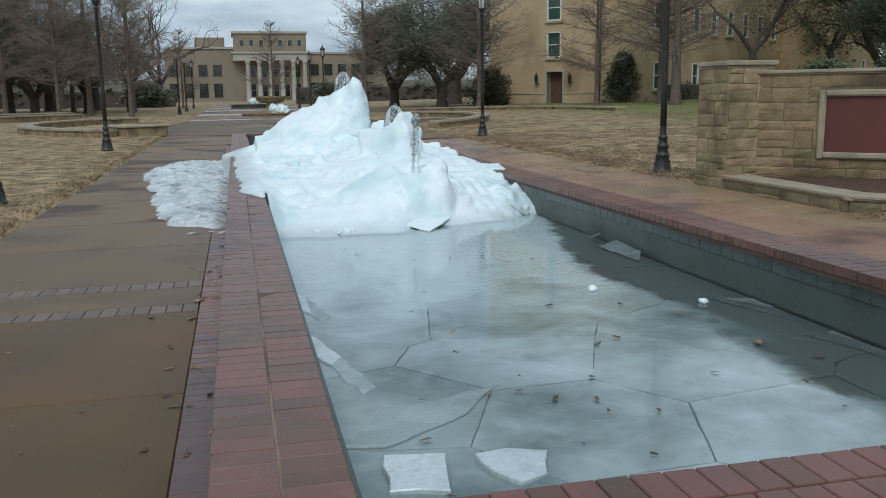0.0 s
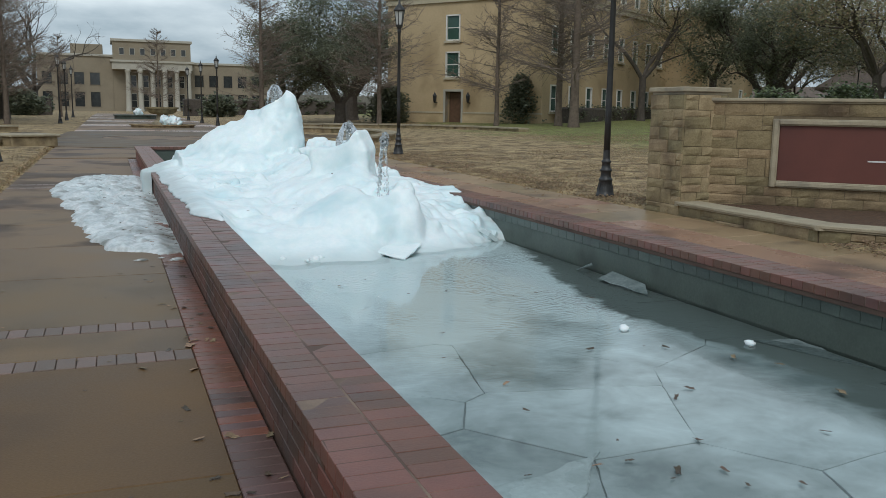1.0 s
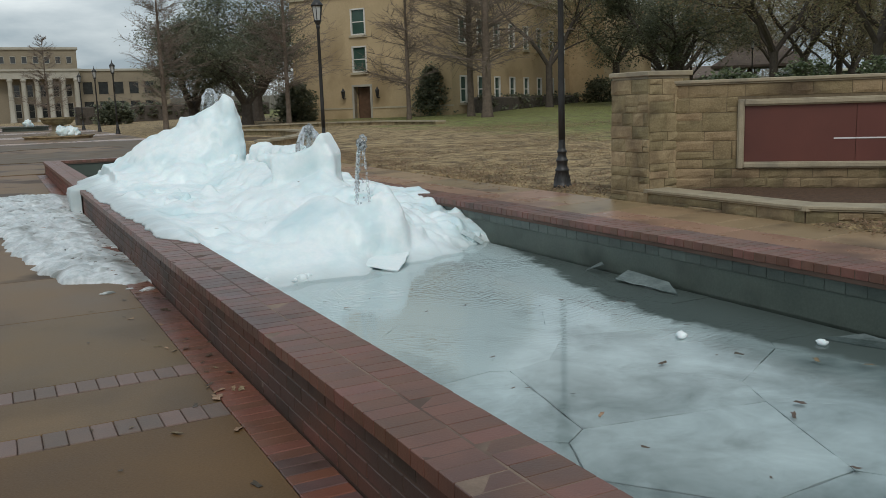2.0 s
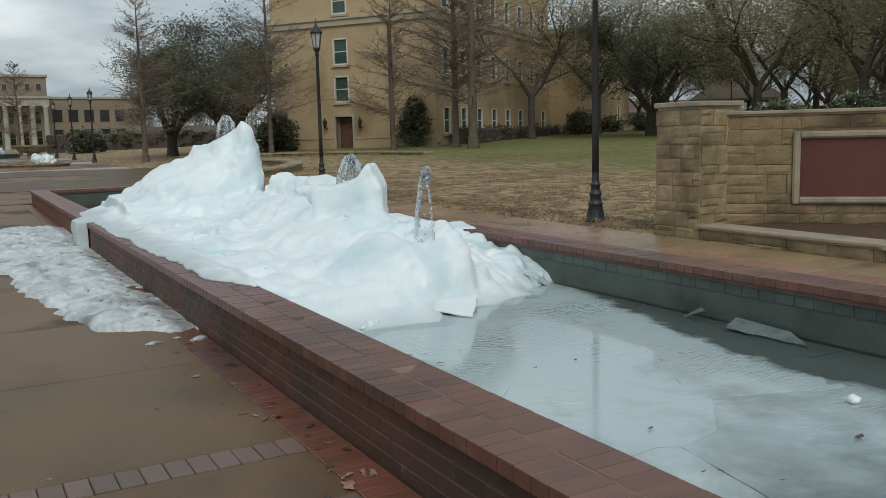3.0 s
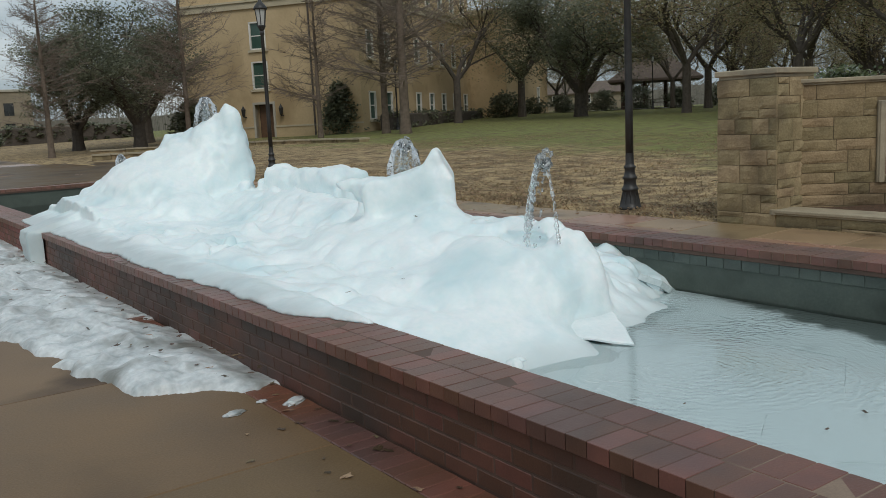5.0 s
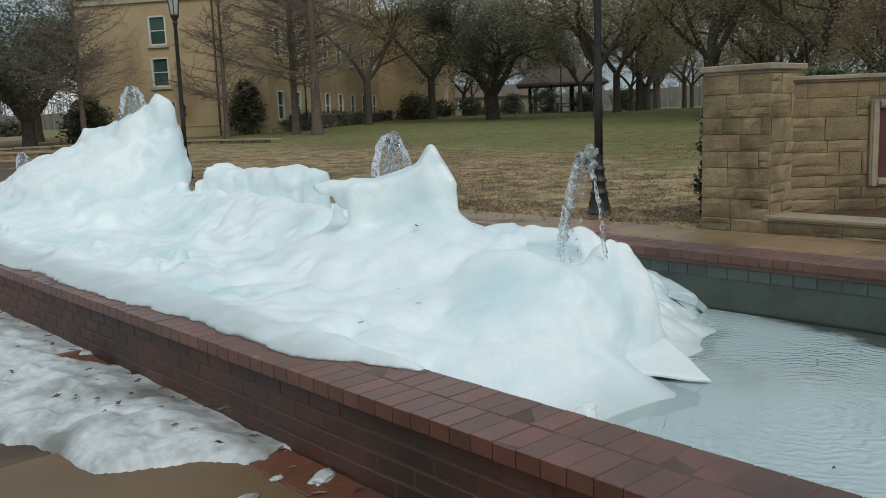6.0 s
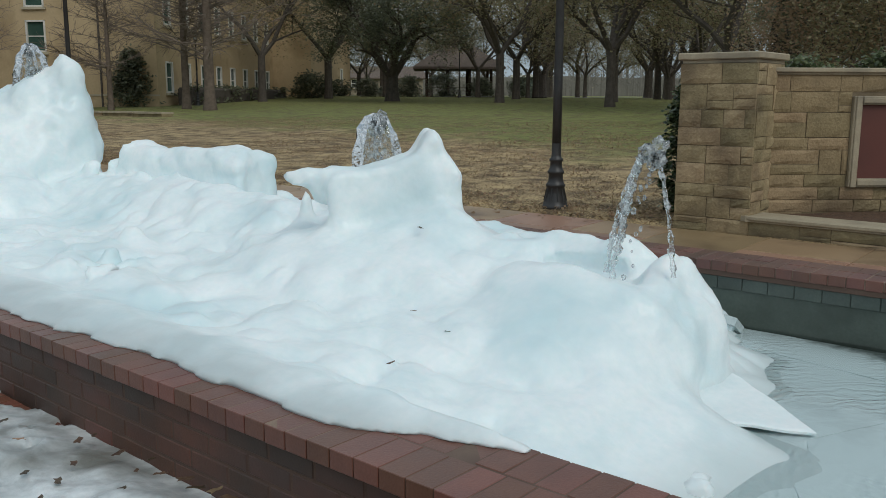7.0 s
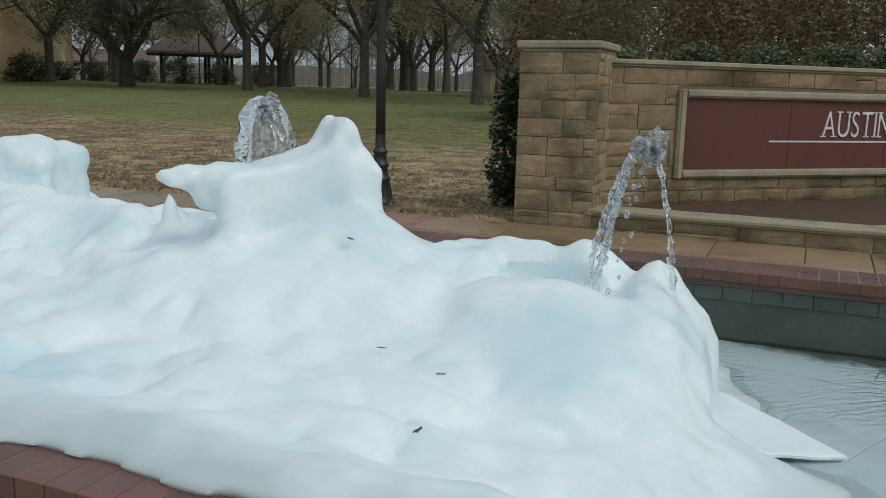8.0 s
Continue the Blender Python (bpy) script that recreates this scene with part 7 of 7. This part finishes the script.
def small_house(name, x, y, turn, w, d, h, roof, wall, label, pitch=1.2):
    ob = thing(name, pose(x, y, terrain(x, y), 0, 0, turn), label, "house")
    part("wall", holed_wall(w, -0.3, h, [(w * 0.2, w * 0.2 + 1, 0.9, 2.1), (w * 0.55, w * 0.55 + 1, 0.9, 2.1)], 0.25).box(0, 0.25, 0.25, d, -0.3, h).box(w - 0.25, w, 0.25, d, -0.3, h).box(0, w, d - 0.25, d, -0.3, h).vf(), M[wall], ob)
    for k in (0.2, 0.55):
        opening(ob, w * k + 0.5, 0.9, 1.0, 1.2, 0.0, "glass_dark", "white_paint", 1)
    v = [(-0.4, -0.4, h), (w + 0.4, -0.4, h), (w + 0.4, d + 0.4, h), (-0.4, d + 0.4, h), (-0.4, d / 2, h + pitch), (w + 0.4, d / 2, h + pitch), (-0.4, -0.4, h - 0.15), (w + 0.4, -0.4, h - 0.15), (w + 0.4, d + 0.4, h - 0.15), (-0.4, d + 0.4, h - 0.15)]
    f = [(0, 1, 5, 4), (2, 3, 4, 5), (1, 2, 5), (3, 0, 4), (0, 6, 7, 1), (1, 7, 8, 2), (2, 8, 9, 3), (3, 9, 6, 0), (6, 9, 8, 7)]
    part("roof", (v, f), M[roof], ob)


small_house("garden_shed", 84, 40.5, -62, 7, 5, 2.4, "roof_brown", "buff", "small tan gabled building across the lawn", 1.6)
small_house("tan_house", 78, 95, -42, 12, 7, 2.3, "roof_brown", "grey_wall", "low tan house behind far trees", 1.6)
kio = thing("kiosk", pose(94, 77, terrain(94, 77) + 0.2, 0, 0, -52), "small grey kiosk with a bright white flat roof", "kiosk")
part("body", Pile().box(0, 4.6, 0, 3, -0.5, 2.3, 0.03).vf(), M["poolwall"], kio)
part("roof", Pile().box(-0.4, 5.0, -0.5, 3.4, 2.3, 2.65, 0.05).vf(), M["white_paint"], kio)
fence = thing("site_fence", pose(70, 30.5, terrain(70, 30) + 0.05, 0, 0, -55), "grey screened site fence beyond the lawn", "fence")
for k in range(8):
    part("panel", Pile().box(k * 2.4 + 0.05, k * 2.4 + 2.35, 0, 0.05, 0.05, 1.9).vf(), M["stonecap"], fence)
    part("post", Pile().tube((k * 2.4, 0.02, -0.2), (k * 2.4, 0.02, 2.0), 0.05, 0.05, 6).vf(), M["iron"], fence)

# a road strip behind the lawn
rd = []
for k in range(15):
    s = k / 14
    px, py = 44 + 42 * s, 66 - 62 * s
    rd += [(px, py, terrain(px, py) + 0.09), (px + 4.2, py + 2.9, terrain(px + 4.2, py + 2.9) + 0.09)]
M["asphalt"] = surface("pale_road", (0.22, 0.21, 0.19), (0.32, 0.31, 0.28), 1.0, (0.8, 0.95), 0.2, 30)
tagged(part("road", (rd, [[2 * k, 2 * k + 1, 2 * k + 3, 2 * k + 2] for k in range(14)]), M["asphalt"]), "pale road along the far edge of the lawn", "road", kind="structure")


def far_woods():
    """A ring of distant bare woods: uprights, twigs and clumps."""
    r = random.Random(88)
    v, f = [], []
    for i in range(5200):
        a = r.uniform(-2.6, 3.68)
        d = r.uniform(150, 230) if not (1.15 < a < 1.75) else r.uniform(235, 300)
        x, y = 5 + d * math.cos(a), 20 + d * math.sin(a)
        H = r.uniform(7, 13) * (0.75 + 0.35 * math.sin(a * 9) * math.sin(a * 23)) * (1.3 if d > 230 else 1)
        w = r.uniform(0.08, 0.22)
        ux, uy = -math.sin(a), math.cos(a)
        o = len(v)
        v += [(x - ux * w, y - uy * w, 0), (x + ux * w, y + uy * w, 0), (x + r.uniform(-1, 1), y, H)]
        f.append([o, o + 1, o + 2])
        for _ in range(12):
            z = H * r.uniform(0.25, 1.0)
            L, t = r.uniform(0.5, 1.8), r.uniform(0.5, 2.2)
            o = len(v)
            s = r.choice((-1, 1))
            v += [(x, y, z), (x + s * ux * L, y + s * uy * L, z + L * t * 0.6), (x + s * ux * L * 0.5, y + s * uy * L * 0.5, z + L * t * 0.3 + r.uniform(0.08, 0.3))]
            f.append([o, o + 1, o + 2])
    tagged(part("distant_woods", (v, f), M["distant"]), "grey-brown bare woods on the horizon", "woods", kind="stuff")
    v, f = [], []
    n = 220
    for k in range(n + 1):
        a = -2.6 + 6.28 * k / n
        d = 240 if not (1.1 < a < 1.8) else 310
        x, y = 5 + d * math.cos(a), 20 + d * math.sin(a)
        v += [(x, y, -2), (x, y, 6.6 + 2.0 * noise.noise(Vector((k * 0.35, 0, 0))) + 0.9 * noise.noise(Vector((k * 1.1, 4, 0))))]
    f = [[2 * k, 2 * k + 2, 2 * k + 3, 2 * k + 1] for k in range(n)]
    tagged(part("backdrop", (v, f), M["distant"]), "low grey-brown wooded skyline", "skyline", kind="structure")


far_woods()


# ---- dry grass tufts on the near lawns ----
def grass():
    r = random.Random(17)
    v, f = [], []
    for i in range(70000):
        if r.random() < 0.8:
            x = 6.36 + r.random() ** 1.5 * 18
            y = r.uniform(10.5, 34)
            if x < 7.6 and y < 11.6:
                continue
        else:
            x, y = -2.36 - r.random() ** 1.5 * 6, r.uniform(7, 30)
        z = terrain(x, y)
        a, h, w = r.uniform(0, 6.28), r.uniform(0.005, 0.03), r.uniform(0.005, 0.014)
        dx, dy = math.cos(a), math.sin(a)
        lx, ly = r.gauss(0, 0.05), r.gauss(0, 0.05)
        o = len(v)
        v += [(x - dx * w, y - dy * w, z - 0.02), (x + dx * w, y + dy * w, z - 0.02), (x + lx, y + ly, z + 0.02 + h)]
        f.append([o, o + 1, o + 2])
    tagged(part("dry_grass", (v, f), M["grass_blade"]), "short dry straw-coloured grass on the lawn", "grass", kind="stuff")
    v, f = [], []
    leaf_cloud(r, [(6.42 + abs(r.gauss(0, 0.5)), r.uniform(11.6, 24), 0.035, 0.10) for _ in range(420)], 5, 0.045, v, f, 0.12)
    leaf_cloud(r, [(-2.4 - abs(r.gauss(0, 0.4)), r.uniform(7, 22), 0.03, 0.10) for _ in range(160)], 5, 0.045, v, f, 0.12)
    leaf_cloud(r, [(6.2 + 0.5 * r.random(), r.uniform(6.9, 7.8), 0.03, 0.12) for _ in range(60)], 6, 0.045, v, f, 0.2)
    leaf_cloud(r, [(6.5 + r.random() ** 1.3 * 17, r.uniform(11.2, 36), 0, 0.35) for _ in range(5200)], 4, 0.06, v, f, 0.0)
    leaf_cloud(r, [(-2.5 - r.random() * 6, r.uniform(7, 30), 0, 0.35) for _ in range(160)], 4, 0.05, v, f, 0.0)
    v = [(x, y, max(z, 0.0) + terrain(x, y) + 0.012 if z < 0.025 else z + terrain(x, y)) for x, y, z in v]
    tagged(part("leaf_litter", (v, f), M["leaf_brown"]), "brown leaf litter along the lawn's edge", "leaf litter", kind="stuff")


grass()

# ---- bricks, pavers and tiles ----
def share(name, L, W, H, mat, c=0.005):
    return mesh_of(name, *soft_box(0, L, 0, W, 0, H, c), mat)


def lay(name, mesh, x, y, z, parent, r=None, turn=0.0):
    ob = new(name, mesh)
    ob.parent = parent
    j = (r.uniform(-1, 1), r.uniform(-1, 1)) if r else (0, 0)
    ob.matrix_local = pose(x, y, z + 0.0016 * j[0], 0.25 * j[1], 0.25 * j[0], turn)
    return ob


r = random.Random(77)
west = thing("coping_west", pose(0, 0, 0), "dark red brick coping in two rows on the pool wall", "coping", kind="structure")
P = 0.0949
o_len, i_len, o_x, TH = 0.180, 0.176, -0.124, 0.058
cop_o = share("brick", o_len, P - 0.0044, TH, M["brick_coping"], 0.0018)
cop_i = share("brick", i_len, P - 0.0044, TH, M["brick_coping"], 0.0018)
far_o, far_i = Pile(), Pile()
for k in range(int((OUT_Y1 - OUT_Y0) / P)):
    y = OUT_Y0 + k * P
    if y < 12.9:
        lay("brick", cop_o, o_x, y, COPE - TH, west, r)
        lay("brick", cop_i, POOL_X0 - i_len, y + 0.02, COPE - TH, west, r)
    else:
        far_o.box(o_x, o_x + o_len, y, y + P - 0.0042, COPE - TH, COPE + 0.001 * r.random(), 0.002)
        far_i.box(POOL_X0 - i_len, POOL_X0, y + 0.02, y + 0.013 + P, COPE - TH, COPE + 0.001 * r.random(), 0.002)
part("brick_run", far_o.vf(), M["brick_join"], west)["kind"] = "stuff"
part("brick_run", far_i.vf(), M["brick_join"], west)["kind"] = "stuff"

part("mortar_bed", Pile().box(o_x + 0.005, POOL_X0 - 0.004, OUT_Y0 + 0.005, OUT_Y1 - 0.005, COPE - TH + 0.004, COPE - 0.0014).vf(), M["mortar_pale"], west)
east = thing("coping_east", pose(0, 0, 0), "dark red brick coping on the pool's lawn side", "coping", kind="structure")
PE = 0.0949
cop_e = share("brick", 0.170, PE - 0.0062, TH, M["brick_coping"], 0.0025)
part("mortar_bed", Pile().box(POOL_X1 + 0.005, OUT_X1 - 0.01, OUT_Y0 + 0.005, OUT_Y1 - 0.005, COPE - TH + 0.004, COPE - 0.0022).vf(), M["mortar_pale"], east)
part("bed_joint", Pile().box(POOL_X1 + 0.012, POOL_X1 + 0.06, POOL_Y0, POOL_Y1, 0.2625, COPE - TH - 0.0005, 0.003).vf(), M["strip"], east, "pale grey bedding mortar under the coping")
far_e = Pile()
for k in range(int((OUT_Y1 - OUT_Y0) / PE)):
    y = OUT_Y0 + k * PE
    for x in (POOL_X1, POOL_X1 + 0.175):
        if 3.5 < y < 15.5:
            lay("brick", cop_e, x, y, COPE - TH, east, r)
        else:
            far_e.box(x, x + 0.170, y, y + PE - 0.0042, COPE - TH, COPE + 0.001 * r.random(), 0.002)
part("brick_run", far_e.vf(), M["brick_join"], east)["kind"] = "stuff"

south = thing("coping_south", pose(0, 0, 0), "red brick coping across the pool's near end", "coping", kind="structure")
cop_s = share("brick", PE - 0.0042, 0.163, TH, M["brick_coping"], 0.0035)
for k in range(int((POOL_X1 - POOL_X0) / PE)):
    x = POOL_X0 + 0.008 + k * PE
    lay("brick", cop_s, x, OUT_Y0, COPE - TH, south, r)
    lay("brick", cop_s, x + 0.03 if k < 30 else x, OUT_Y0 + 0.172, COPE - TH, south, r)
north = thing("coping_north", pose(0, 0, 0), "red brick coping across the pool's far end", "coping", kind="structure")
run = Pile()
for k in range(int((POOL_X1 - POOL_X0) / PE)):
    x = POOL_X0 + 0.008 + k * PE
    for y in (POOL_Y1 + 0.005, POOL_Y1 + 0.178):
        run.box(x, x + PE - 0.0042, y, y + 0.163, COPE - TH, COPE, 0.004)
part("brick_run", run.vf(), M["brick_join"], north)["kind"] = "stuff"

# west face of the pool wall in running bond
face = thing("pool_wall_west", pose(0, 0, 0), "dark red brick pool wall in running bond, damp, with pale salts", "brick wall", kind="structure")
BL, BH = 0.208, 0.0728
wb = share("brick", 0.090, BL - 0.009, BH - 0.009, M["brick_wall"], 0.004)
rest = Pile()
for c in range(4):
    z = 0.0 + c * BH
    for k in range(int((OUT_Y1 - OUT_Y0) / BL)):
        y = OUT_Y0 + 0.004 + k * BL + (BL / 2 if c % 2 else 0)
        if y + BL > OUT_Y1:
            continue
        if 3.6 < y < 15.6:
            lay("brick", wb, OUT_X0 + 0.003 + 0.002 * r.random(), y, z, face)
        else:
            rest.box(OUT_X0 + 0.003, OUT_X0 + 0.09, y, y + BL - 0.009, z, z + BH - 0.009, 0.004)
rest2 = Pile()
for c in range(4):
    z = c * BH
    for k in range(int((OUT_X1 - OUT_X0) / BL)):
        x = OUT_X0 + 0.01 + k * BL
        rest.box(x, x + BL - 0.009, OUT_Y0, OUT_Y0 + 0.09, z, z + BH - 0.009, 0.004)
        rest2.box(x, x + BL - 0.009, OUT_Y1 - 0.09, OUT_Y1, z, z + BH - 0.009, 0.004)
    for k in range(int((OUT_Y1 - OUT_Y0) / BL)):
        y = OUT_Y0 + 0.1 + k * BL
        if y + BL < OUT_Y1 - 0.1:
            rest2.box(OUT_X1 - 0.09, OUT_X1, y, y + BL - 0.009, z, z + BH - 0.009, 0.004)
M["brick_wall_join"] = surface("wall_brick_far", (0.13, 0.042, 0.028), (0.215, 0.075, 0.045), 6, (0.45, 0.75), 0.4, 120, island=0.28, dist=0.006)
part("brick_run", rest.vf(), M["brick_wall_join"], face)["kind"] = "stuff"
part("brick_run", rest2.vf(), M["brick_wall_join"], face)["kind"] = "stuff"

# brick edging at the wall's foot
edge = share("brick", 0.194, 0.0818, 0.06, M["brick_edge"], 0.004)
edge_d = share("brick", 0.194, 0.0805, 0.06, M["edge_dull"], 0.004)
erun = Pile()
for k in range(int(30.4 / 0.0842)):
    y = -6 + k * 0.0842
    if 3.0 < y < 13.5:
        lay("brick", edge_d if y + r.uniform(-0.5, 0.5) < 5.0 else edge, -0.298, y, -0.060 + terrain(0, y), walk_west, r)
    else:
        erun.box(-0.298, -0.104, y, y + 0.0805, -0.06 + terrain(0, y), terrain(0, y), 0.004)
part("brick_run", erun.vf(), M["brick_edge"], walk_west)["kind"] = "stuff"
pv = share("paver", 0.0968, 0.194, 0.06, M["paver"], 0.004)
for b in BANDS:
    for k in range(20):
        lay("paver", pv, -2.295 + k * 0.0997, b + 0.003, -0.058 + terrain(-1, b), walk_west, r)

# tile row under the east coping
tl = share("tile", 0.008, 0.1482, 0.076, M["pooltile"], 0.003)
xw = POOL_X1 - inner + 0.07
trun = Pile()
for k in range(int((POOL_Y1 - POOL_Y0) / 0.15)):
    y = POOL_Y0 + k * 0.15
    if 3.4 < y < 14:
        lay("tile", tl, xw - 0.008, y, 0.182, pool)
    else:
        trun.box(xw - 0.008, xw, y, y + 0.146, 0.182, 0.258, 0.003)
part("tile_run", trun.vf(), M["pooltile"], pool)["kind"] = "stuff"
